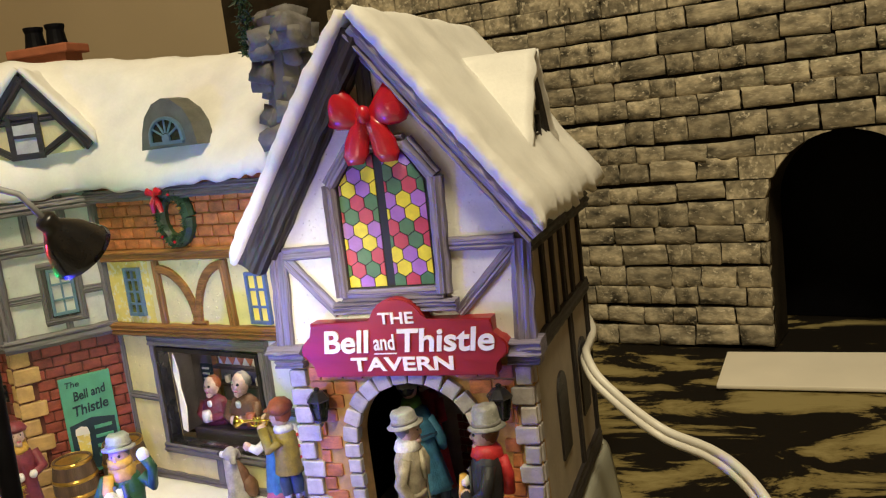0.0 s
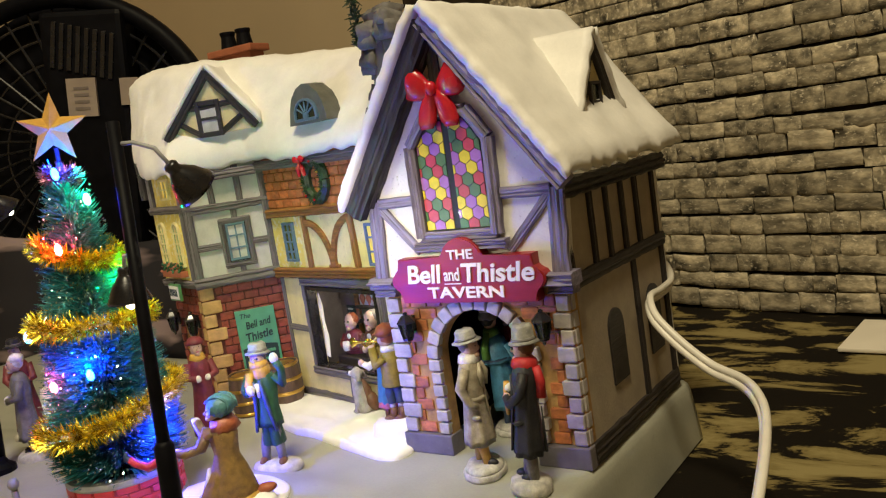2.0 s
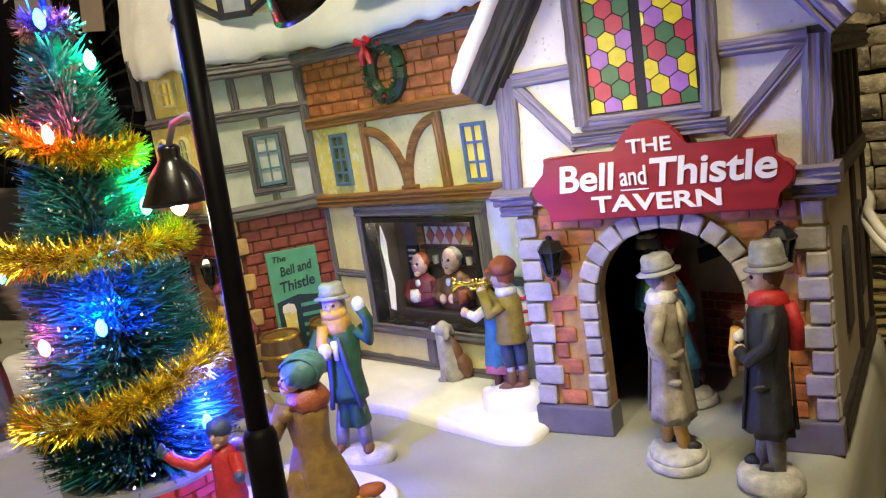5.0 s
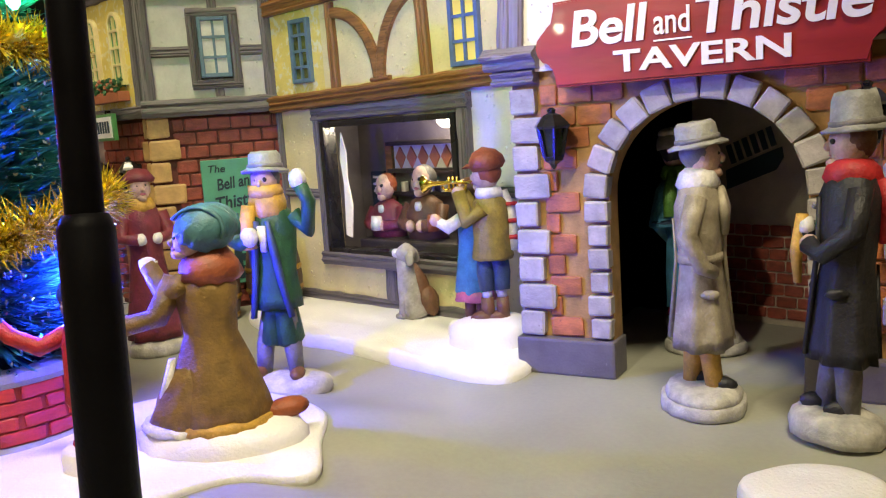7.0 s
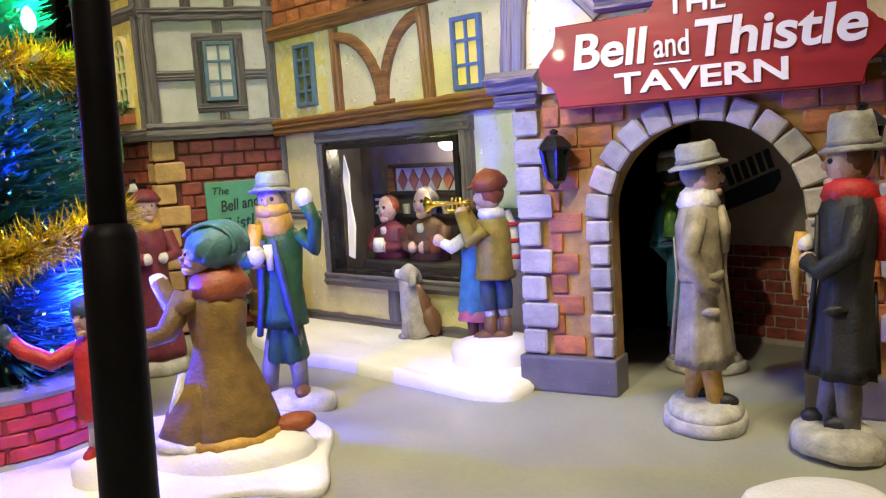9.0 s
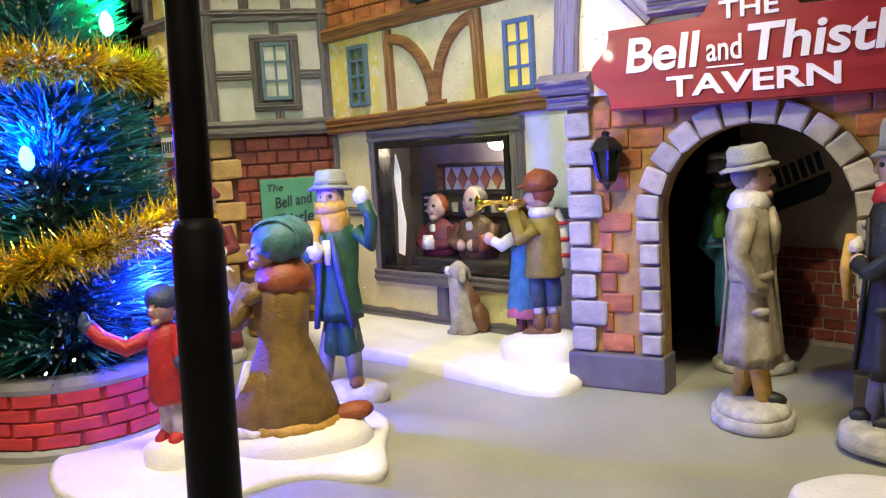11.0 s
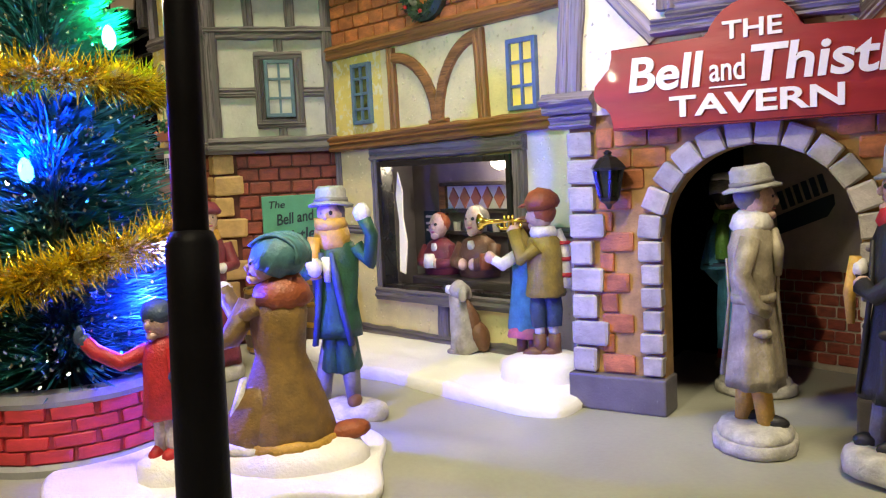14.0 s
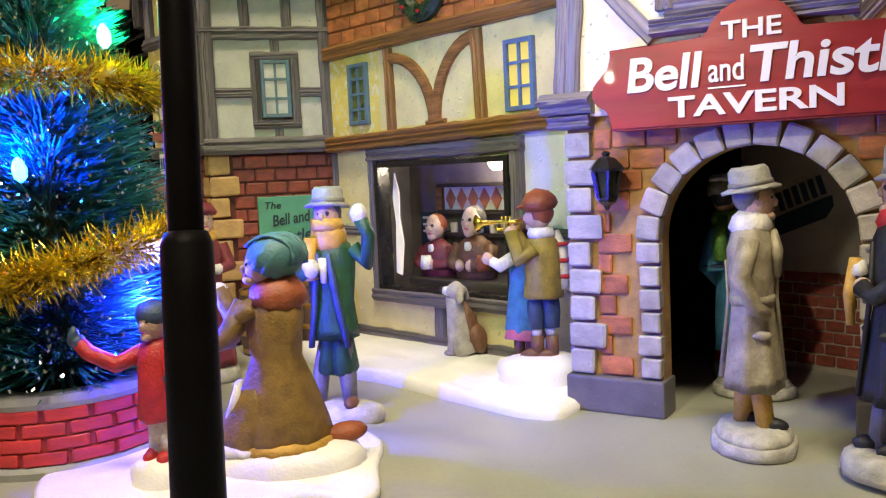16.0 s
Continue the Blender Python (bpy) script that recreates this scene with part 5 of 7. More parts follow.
# ---------------------------------------------------------------- snow on the plaza
def snow_patch(name, outline, top, label, m=None, seed=0, fall=0.004):
    """A low bank of snow: an outline, drawn in and raised towards its middle."""
    bm = bmesh.new()
    cx, cy = sum(p[0] for p in outline) / len(outline), sum(p[1] for p in outline) / len(outline)
    dense = []
    n = len(outline)
    for i in range(n):
        p0, p1, p2, p3 = (Vector(outline[(i + k - 1) % n]) for k in range(4))
        for k in range(6):
            t = k / 6
            dense.append(0.5 * ((2 * p1) + (p2 - p0) * t + (2 * p0 - 5 * p1 + 4 * p2 - p3) * t * t + (3 * p1 - p0 - 3 * p2 + p3) * t ** 3))
    rings = []
    for s, h in ((1.0, -0.9), (1.01, 0.35), (0.985, 0.75), (0.95, 0.93), (0.85, 1.0), (0.6, 1.05), (0.3, 1.08), (0.05, 1.08)):
        rings.append([(cx + (p.x - cx) * s, cy + (p.y - cy) * s, 0.0002 + top * h * (1 + 0.25 * noise.noise((p.x * 60 * s, p.y * 60 * s, seed)))) for p in dense])
    add_rings(bm, rings)
    return solid(name, bm, SNOW_SPARK, label, "snow", m, smooth=True)


snow_patch("snow_bank", [(-0.184, 0.058), (-0.172, 0.030), (-0.150, 0.014), (-0.124, 0.0025), (-0.106, 0.0000), (-0.080, -0.0080), (-0.062, -0.0130), (-0.044, -0.0175), (-0.0325, -0.0125), (-0.0360, 0.012), (-0.060, 0.034), (-0.100, 0.044), (-0.150, 0.056)], 0.0042, "white glittering snow bank along the pub wall", seed=1)
snow_patch("snow_mound", [(0.039, -0.066), (0.046, -0.056), (0.057, -0.053), (0.065, -0.059), (0.062, -0.073), (0.049, -0.077)], 0.0040, "small white snow mound on the plaza", seed=2)
snow_patch("snow_patch", [(-0.122, -0.098), (-0.114, -0.060), (-0.092, -0.044), (-0.064, -0.048), (-0.050, -0.066), (-0.040, -0.082), (-0.056, -0.090), (-0.066, -0.108), (-0.096, -0.118)], 0.0018, "flat white snow patch under the kneeling pair", pose(0.003, -0.018, 0.0058), seed=3)
snow_patch("snow_mound", [(-0.262, -0.040), (-0.235, -0.050), (-0.215, -0.062), (-0.222, -0.076), (-0.250, -0.070), (-0.268, -0.058)], 0.0040, "small white snow mound behind the tree", seed=4)
snow_patch("snow_mound", [(-0.400, 0.010), (-0.370, -0.010), (-0.340, 0.0), (-0.345, 0.03), (-0.38, 0.04)], 0.0150, "round white snow mound at the village edge", seed=5)

# barrels
def barrel(m, label):
    b = thing("barrel", label, "barrel", m, "barrels")
    prof = [(0.0085, 0.0), (0.0098, 0.006), (0.0103, 0.0115), (0.0098, 0.017), (0.0086, 0.0230)]
    part("body", lathe(prof + [(0.0078, 0.0230), (0.0076, 0.0215), (0.0005, 0.0215)], 28), BARREL, b, smooth=False)
    for z, r in ((0.0018, 0.0090), (0.0082, 0.0102), (0.0150, 0.0101), (0.0222, 0.0089)):
        part("hoop", lathe([(r, z - 0.0009), (r + 0.0004, z), (r, z + 0.0009), (r - 0.0006, z)], 28), GOLD, b)
    return b


barrel(pose(-0.1700, 0.0450, 0.0) @ Matrix.Diagonal((1.15, 1.15, 1.30, 1)), "dark wooden barrel with gold hoops by the brick wall")
barrel(pose(-0.1870, 0.0260, 0.0) @ Matrix.Diagonal((1.1, 1.1, 1.2, 1)), "dark wooden barrel with gold hoops below the menu board")

# ---------------------------------------------------------------- the lit tree
TX, TY = -0.1340, -0.1030
planter = thing("brick_planter", "round red brick planter with grey rims", "planter", pose(TX, TY, 0.006) @ Matrix.Diagonal((1, 1, 1.10, 1)))
PR = 0.0262
part("drum", lathe([(PR + 0.0005, 0.002), (PR + 0.0005, 0.0160)], 64), PLANTER_MORTAR, planter, smooth=False)
part("foot_rim", lathe([(PR + 0.0016, 0.0), (PR + 0.0018, 0.0016), (PR + 0.0010, 0.0026), (PR - 0.002, 0.0026)], 64), RIM, planter)
part("top_rim", lathe([(PR - 0.006, 0.0150), (PR + 0.0012, 0.0150), (PR + 0.0016, 0.0162), (PR + 0.0010, 0.0178), (PR - 0.004, 0.0180), (PR - 0.006, 0.0165)], 64), RIM, planter)
part("soil", lathe([(PR - 0.005, 0.0155), (0.012, 0.0170), (0.002, 0.0175)], 40), SOIL, planter)
for j in range(4):
    for k in range(16):
        a = 2 * math.pi * (k + (0.5 if j % 2 else 0)) / 16
        ob = new("brick", rng.choice(BLOCKS[PLANTER.name]))
        ob.parent = planter
        ob.matrix_basis = pose(PR * math.cos(a), PR * math.sin(a), 0.0043 + j * 0.0031, 0, 0, math.degrees(a) + 90) @ Matrix.Diagonal((0.0093, 0.0022, 0.0027, 1))

tree = thing("christmas_tree", "green bottle-brush tree with gold tinsel and coloured bulbs", "tree", pose(TX, TY, 0))
tr = random.Random(21)


def tree_radius(z):
    k = max(0.0, min(1.0, (z - 0.022) / 0.158))
    return 0.0325 * (1 - k) ** 0.72 * (0.80 + 0.20 * min(1, k * 8)) + 0.0035


def bristles(spec):
    """Many thin tapered hairs in one mesh, each a root, a tip and a width."""
    co, faces = [], []
    for p, q, w in spec:
        d = (q - p).normalized()
        s = d.orthogonal().normalized()
        t = d.cross(s)
        mid = p.lerp(q, 0.6) + Vector((0, 0, -0.0004))
        i = len(co)
        for k in range(3):
            a = 2 * math.pi * k / 3
            co.append(p + (s * math.cos(a) + t * math.sin(a)) * w)
        for k in range(3):
            a = 2 * math.pi * k / 3
            co.append(mid + (s * math.cos(a) + t * math.sin(a)) * w * 0.9)
        co.append(q)
        for k in range(3):
            n = (k + 1) % 3
            faces.append((i + k, i + n, i + 3 + n, i + 3 + k))
            faces.append((i + 3 + k, i + 3 + n, i + 6))
    me = bpy.data.meshes.new("hairs")
    me.from_pydata([tuple(c) for c in co], [], faces)
    return me


spec = []
for k in range(15000):
    u = tr.random()
    z = 0.030 + 0.152 * (1 - math.sqrt(1 - u * 0.985))
    a = tr.uniform(0, 2 * math.pi)
    r = tree_radius(z) * (tr.uniform(0.74, 1.10) if tr.random() < 0.8 else tr.uniform(0.55, 0.8))
    root = Vector((0, 0, z - 0.003))
    tip = Vector((r * math.cos(a), r * math.sin(a), z + r * 0.03 + tr.uniform(-0.0065, 0.0065)))
    start = root.lerp(tip, tr.uniform(0.30, 0.62))
    spec.append((start, tip, tr.uniform(0.00026, 0.00048)))
me = bristles(spec[:12000])
me.materials.append(NEEDLE)
# a lighter share of bristles carries the crown's highlights as colour
pale = bristles(spec[12000:])
pale.materials.append(NEEDLE_PALE)
highlights = new("highlight_bristle", pale)
highlights.parent = tree
tagged(highlights, "pale teal shiny bristles that stand in for highlights", "", "", "stuff")
needles = new("bristle_crown", me)
needles.parent = tree
tagged(needles, "dark green shiny bristles", "", "", "stuff")
# shiny flakes added among the bristles to imitate glints of the bulbs
spec = []
for k in range(2600):
    z = 0.030 + 0.150 * (1 - math.sqrt(1 - tr.random() * 0.985))
    a = tr.uniform(0, 2 * math.pi)
    r = tree_radius(z) * tr.uniform(0.70, 1.02)
    p = Vector((r * math.cos(a), r * math.sin(a), z + tr.uniform(-0.006, 0.006)))
    spec.append((p, p + Vector((tr.gauss(0, 1), tr.gauss(0, 1), tr.gauss(0, 1))).normalized() * 0.0011, 0.00042))
me = bristles(spec)
me.materials.append(GLINT_METAL)
sparkle = new("glint_flakes", me)
sparkle.parent = tree
tagged(sparkle, "tiny metal flakes added as glints on the bristles", "", "", "stuff")
part("trunk", tube([(0, 0, 0.012), (0, 0, 0.183)], [0.0024, 0.0010], 8), TIMBER_DARK, tree)
part("core", lathe([(0.014, 0.030), (0.0185, 0.038), (0.0125, 0.080), (0.0065, 0.135), (0.0012, 0.176)], 24), NEEDLE, tree, smooth=True)


def tinsel(name, z, r, tilt_x, tilt_y, mat, count, length):
    spec = []
    for k in range(count):
        a = tr.uniform(0, 2 * math.pi)
        c = Vector((r * math.cos(a), r * math.sin(a), z + tilt_x * math.cos(a) + tilt_y * math.sin(a) + tr.uniform(-0.0008, 0.0008)))
        d = Vector((tr.gauss(0, 1) + math.cos(a) * 0.7, tr.gauss(0, 1) + math.sin(a) * 0.7, tr.gauss(0, 1))).normalized()
        spec.append((c, c + d * tr.uniform(0.6, 1.1) * length, 0.00030))
    me = bristles(spec)
    me.materials.append(mat)
    ob = new(name, me)
    ob.parent = tree
    return tagged(ob, "sparkling tinsel strand", "", "", "stuff")


tinsel("tinsel_garland", 0.134, 0.0160, -0.0055, -0.002, TINSEL, 2400, 0.0078)
tinsel("tinsel_garland", 0.100, 0.0245, -0.0005, -0.001, TINSEL, 3600, 0.0085)
tinsel("tinsel_garland", 0.056, 0.0305, 0.0030, 0.006, TINSEL, 4400, 0.0088)
tinsel("tinsel_garland", 0.1700, 0.0048, 0.0, -0.001, TINSEL_PINK, 700, 0.0070)
for spot, tint, watts in TREE_BULBS:
    p = Vector(spot) - Vector((TX, TY, 0))
    out = Vector((0.62, -0.78, 0.1)).normalized()
    part("bulb", add_lathe(bmesh.new(), [(0.0005, -0.0026), (0.0015, -0.0014), (0.0017, 0.0006), (0.0011, 0.0024), (0.0003, 0.0034)], 10, Matrix.Translation(p + out * 0.0012 + Vector((0, 0, -0.0042))) @ Vector((0.3, -0.3, 1)).to_track_quat("Z", "Y").to_matrix().to_4x4()), glow("bulb_" + ("blue" if tint[2] == 1 else "red" if tint[0] == 1 else "green"), (0.03, 0.26, 1.0) if tint[2] == 1 else (1.0, 0.12, 0.16) if tint[0] == 1 else (0.12, 1.0, 0.5), 22.0), tree)
# star
bm = bmesh.new()
ring = []
for k in range(10):
    a, r = radians(90 + 36 * k), (0.0175 if k % 2 == 0 else 0.0072)
    ring.append(bm.verts.new((r * math.cos(a), 0, r * math.sin(a))))
fv, bv = bm.verts.new((0, -0.0030, 0)), bm.verts.new((0, 0.0030, 0))
for k in range(10):
    bm.faces.new((ring[k], ring[(k + 1) % 10], fv))
    bm.faces.new((ring[(k + 1) % 10], ring[k], bv))
star = part("star", bm, STAR, tree, "faceted matt gold star")
star.matrix_basis = pose(0, 0, 0.1915, -6, 4, 34)

# ---------------------------------------------------------------- street lamps
def street_lamp(m, label):
    """Black post with a thicker sleeve below and two bell lamps on hooked arms."""
    t = thing("street_lamp", label, "street lamp", m, "street lamps")
    lean = Vector((-0.0179, 0.0222, 0.185))
    at = lambda k: lean * k
    part("post", tube([at(0.0), at(0.5), at(1.0)], 0.00250, 16), BLACK_MATT, t, smooth=True)
    part("sleeve", tube([at(0.0), at(0.350), at(0.360)], [0.0039, 0.0037, 0.0030], 16), BLACK_MATT, t, smooth=True)
    part("foot", lathe([(0.0095, 0.004), (0.0095, 0.009), (0.006, 0.0115), (0.0042, 0.015)], 20), BLACK_MATT, t)
    for bulb, root, outward in (((0.0031, 0.0387, 0.1547), 0.955, Vector((0.10, 0.66, -0.75))), ((-0.0430, 0.0312, 0.1130), 0.72, Vector((-0.05, 0.02, -1)))):
        b = Vector(bulb)
        ax = outward.normalized()
        neck = b - ax * 0.0150
        part("arm", tube([at(root), at(root).lerp(neck, 0.35) + Vector((0, 0, 0.0035)), at(root).lerp(neck, 0.75) + Vector((0, 0, 0.0045)), neck], 0.00085, 8), RIM, t, "grey hooked arm", smooth=True)
        mm = Matrix.Translation(b) @ (-ax).to_track_quat("Z", "Y").to_matrix().to_4x4()
        shade = part("shade", add_lathe(bmesh.new(), [(0.0020, 0.0160), (0.0028, 0.0150), (0.0026, 0.0130), (0.0034, 0.0118), (0.0060, 0.0085), (0.0084, 0.0030), (0.0090, 0.0016), (0.0084, 0.0018), (0.0056, 0.0080), (0.0026, 0.0110), (0.0004, 0.0112)], 28, mm), BLACK, t, "black bell shade", smooth=True)
        part("bulb", add_lathe(bmesh.new(), [(0.0012, 0.0060), (0.0017, 0.0040), (0.0022, 0.0016), (0.0019, -0.0004), (0.0008, -0.0016), (0.0002, -0.0018)], 14, mm), BULB, t, "lit warm white bulb", smooth=True)
    return t


lamp_a = street_lamp(pose(-0.0193, -0.1608, 0.0), "tall black two-armed street lamp with lit bell lamps")
copy_thing(lamp_a, pose(-0.2641, -0.1008, 0.0, 0, 0, 0))

# ---------------------------------------------------------------- figurines
def tint(name, c, rough=0.5):
    return paint("figure_" + name, c, rough, vary=0.22, big=260, fine=1300, bump=0.6, wear=([min(1, x * 1.25 + 0.01) for x in c], 0.30))


SKIN, PALE = tint("skin", (0.62, 0.42, 0.33)), tint("pale_base", (0.52, 0.50, 0.45))
F_BLACK, F_GREY, F_BROWN, F_TAUPE = tint("black", (0.02, 0.02, 0.024)), tint("grey", (0.20, 0.19, 0.18)), tint("brown", (0.16, 0.07, 0.035)), tint("taupe", (0.36, 0.315, 0.23))
F_RED, F_MAROON, F_BLUE, F_NAVY = tint("red", (0.50, 0.025, 0.03)), tint("maroon", (0.20, 0.03, 0.045)), tint("blue", (0.07, 0.25, 0.40)), tint("navy", (0.04, 0.07, 0.14))
F_GREEN, F_LIME, F_OLIVE, F_TEAL = tint("green", (0.02, 0.085, 0.038)), tint("lime", (0.12, 0.30, 0.05)), tint("olive", (0.26, 0.19, 0.03)), tint("teal", (0.06, 0.17, 0.18))
F_TAN, F_YELLOW, F_WHITE, F_ORANGE = tint("tan", (0.22, 0.13, 0.03)), tint("ochre", (0.62, 0.36, 0.06)), tint("white", (0.75, 0.73, 0.70)), tint("orange", (0.30, 0.075, 0.025))
F_HAT, F_DOG, F_PINK = tint("hat_grey", (0.33, 0.33, 0.30)), tint("dog_grey", (0.42, 0.38, 0.36)), tint("pink", (0.55, 0.15, 0.22))


class Fig:
    """One cast figurine: shapes gathered into a single mesh, each with its paint."""

    def __init__(self):
        self.bm, self.mats, self.done = bmesh.new(), [], 0

    def close(self, mat):
        if mat not in self.mats:
            self.mats.append(mat)
        k = self.mats.index(mat)
        self.bm.faces.ensure_lookup_table()
        for f in self.bm.faces[self.done:]:
            f.material_index = k
        self.done = len(self.bm.faces)
        return self

    def ball(self, c, r, mat, turn=(0, 0, 0)):
        m = pose(*c, *turn) @ Matrix.Diagonal((*r, 1))
        add_lathe(self.bm, [(math.sin(math.pi * (k + 0.15) / 8.3), -math.cos(math.pi * (k + 0.15) / 8.3)) for k in range(9)], 14, m)
        return self.close(mat)

    def rod(self, path, radius, mat, sides=10):
        add_tube(self.bm, path, radius, sides)
        return self.close(mat)

    def turned(self, profile, mat, c=(0, 0, 0), turn=(0, 0, 0), sx=1.0, sy=1.0, sides=20, folds=0.0, n=7):
        m = pose(*c, *turn)
        rings = []
        for r, z in profile:
            zz = (z - profile[0][1]) / (profile[-1][1] - profile[0][1])
            rings.append([m @ Vector((r * sx * (1 + folds * (1 - zz) * math.sin(n * a)) * math.cos(a), r * sy * (1 + folds * (1 - zz) * math.sin(n * a)) * math.sin(a), z)) for a in [2 * math.pi * k / sides for k in range(sides)]])
        add_rings(self.bm, rings)
        return self.close(mat)

    def base(self, rx, ry, mat, h=0.0045, turn=0, c=(0, 0), two=False):
        if not two:
            return self.turned([(0.99, 0), (1.03, h * 0.30), (1.02, h * 0.70), (0.96, h * 1.02), (0.80, h * 1.22), (0.45, h * 1.34)], mat, (c[0], c[1], 0.0003), (0, 0, turn), rx, ry, 34, 0.02, 3)
        self.turned([(1.0, 0), (1.02, h * 0.25), (1.0, h * 0.62), (0.96, h * 0.7)], mat, (c[0], c[1], 0.0003), (0, 0, turn), rx, ry, 30)
        return self.turned([(0.90, h * 0.6), (0.90, h * 0.9), (0.80, h * 1.25), (0.5, h * 1.35)], mat, (c[0], c[1], 0.0003), (0, 0, turn), rx, ry, 30)

    def head(self, c, mat_hair, face=-90, r=0.0043):
        self.ball(c, (r * 0.88, r, r * 1.12), SKIN, (0, 0, face + 90))
        d = Vector((math.cos(radians(face)), math.sin(radians(face)), 0))
        p = Vector(c)
        self.ball(p + d * r * 0.98 + Vector((0, 0, -r * 0.1)), (r * 0.2, r * 0.22, r * 0.25), SKIN)
        side = Vector((-d.y, d.x, 0))
        for s in (-1, 1):
            self.ball(p + d * r * 0.86 + side * s * r * 0.34 + Vector((0, 0, r * 0.18)), (r * 0.09, r * 0.09, r * 0.11), F_BLACK)
        self.ball(p + d * r * 0.90 + Vector((0, 0, -r * 0.50)), (r * 0.22, r * 0.12, r * 0.07), F_PINK, (0, 0, face + 90))
        self.ball(p - d * r * 0.28 + Vector((0, 0, r * 0.22)), (r * 0.95, r * 0.98, r * 0.98), mat_hair)
        return self.ball(p + d * r * 0.62 + Vector((0, 0, -r * 0.85)), (r * 0.4, r * 0.42, r * 0.32), SKIN)

    def finish(self, name, label, m, scale=1.0, group=""):
        mats = self.mats
        bmesh.ops.recalc_face_normals(self.bm, faces=self.bm.faces)
        self.bm.normal_update()
        for v in self.bm.verts:
            v.co += v.normal * (0.00050 * noise.noise(v.co * 330) + 0.00030 * noise.noise(v.co * 1000))
        me = mesh_from(self.bm, None, True)
        for x in mats:
            me.materials.append(x)
        ob = new(name, me)
        ob.matrix_world = m @ Matrix.Diagonal((scale, scale, scale, 1))
        return tagged(ob, label, "figurine", group)


def legs(f, mat, shoe, spread=0.0026, stride=0.0, z=0.0055, top=0.024, r=0.0026):
    for s in (-1, 1):
        y = s * stride
        f.rod([(s * spread, y, z), (s * spread * 1.05, y * 0.7, z + 0.008), (s * spread * 0.9, 0, top)], [r * 0.85, r, r * 1.1], mat)
        f.ball((s * spread, y - 0.0016, z + 0.0012), (0.0018, 0.0038, 0.0019), shoe)


def coat(f, mat, hem=0.017, waist=0.036, shoulder=0.0535, r0=0.0082, r1=0.0058, r2=0.0070, folds=0.10, sy=0.80, lean=(0, 0, 0)):
    f.turned([(r0 * 0.90, hem + 0.001), (r0, hem), (r0 * 0.97, hem + 0.003), ((r0 + r1) / 2, (hem + waist) / 2), (r1, waist), (r1 * 1.08, waist + 0.006), (r2, shoulder - 0.004), (r2 * 0.80, shoulder), (0.0030, shoulder + 0.0028)], mat, (0, 0, 0), lean, 1.0, sy, 24, folds)


def arm(f, path, mat, cuff=None, r=0.0022):
    f.rod(path, [r * 1.15, r * 1.1] + [r * 0.95] * (len(path) - 2), mat)
    f.ball(path[-1], (0.0019, 0.0019, 0.0021), cuff or SKIN)


def round_hat(f, c, mat, band, brim=0.0066, h=0.0052, r=0.0044, turn=(0, 0, 0)):
    f.turned([(0.001, -0.0002), (brim, -0.0006), (brim * 1.02, 0.0), (r * 1.08, 0.0007), (r * 1.02, 0.0016), (r * 0.97, h * 0.8), (r * 0.80, h), (0.001, h * 0.97)], mat, c, turn, 1, 1.05, 22)
    f.turned([(r * 1.10, 0.0006), (r * 1.11, 0.0018), (r * 1.00, 0.0019)], band, c, turn, 1, 1.05, 22)


# man in a black coat with a top hat, at the archway
f = Fig()
f.base(0.0112, 0.0088, PALE, 0.0045, 20)
legs(f, F_GREY, F_BLACK, 0.0028, 0.0018)
coat(f, F_BLACK, 0.017, 0.038, 0.0560, 0.0084, 0.0064, 0.0076)
f.turned([(0.0050, 0.0545), (0.0058, 0.0560), (0.0052, 0.0585), (0.0036, 0.0600)], F_RED, sides=18, folds=0.1)
f.rod([(0.003, 0.0052, 0.056), (0.0036, 0.0068, 0.050), (0.0030, 0.0072, 0.043)], [0.0018, 0.0022, 0.0020], F_RED)
f.head((0, -0.0008, 0.0628), F_BROWN)
round_hat(f, (0, 0.0002, 0.0662), F_HAT, F_GREY, 0.0064, 0.0078, 0.0046, (6, 0, 0))
arm(f, [(-0.0068, 0, 0.054), (-0.0085, -0.0015, 0.045), (-0.0055, -0.0072, 0.0420), (-0.0020, -0.0080, 0.0455)], F_BLACK, F_WHITE)
arm(f, [(0.0068, 0, 0.054), (0.0085, -0.0010, 0.045), (0.0060, -0.0065, 0.0400), (0.0020, -0.0082, 0.0420)], F_BLACK)
f.rod([(-0.002, -0.009, 0.048), (-0.003, -0.0095, 0.040), (-0.0025, -0.0090, 0.033)], [0.0012, 0.0012, 0.0008], F_YELLOW)
f.rod([(0.0006, -0.0064, 0.0520), (0.0004, -0.0060, 0.0400), (0.0010, -0.0076, 0.0180)], [0.0006, 0.0006, 0.0008], F_BLACK, 6)
f.rod([(0, 0.0062, 0.0380), (0, 0.0074, 0.0180)], [0.0005, 0.0009], F_BLACK, 6)
for k in range(4):
    f.ball((-0.0014, -0.0066, 0.0500 - 0.0038 * k), (0.0006, 0.0005, 0.0006), F_GREY)
for s in (-1, 1):
    f.ball((s * 0.0064, -0.0030, 0.0320), (0.0010, 0.0026, 0.0012), F_BLACK)
f.finish("gentleman_figurine", "black-coated gentleman figurine with grey top hat and red scarf", pose(0.0528, -0.0285, 0.0004, -4, 3, 0) @ pose(0, 0, 0, 0, 0, -72), 1.02)

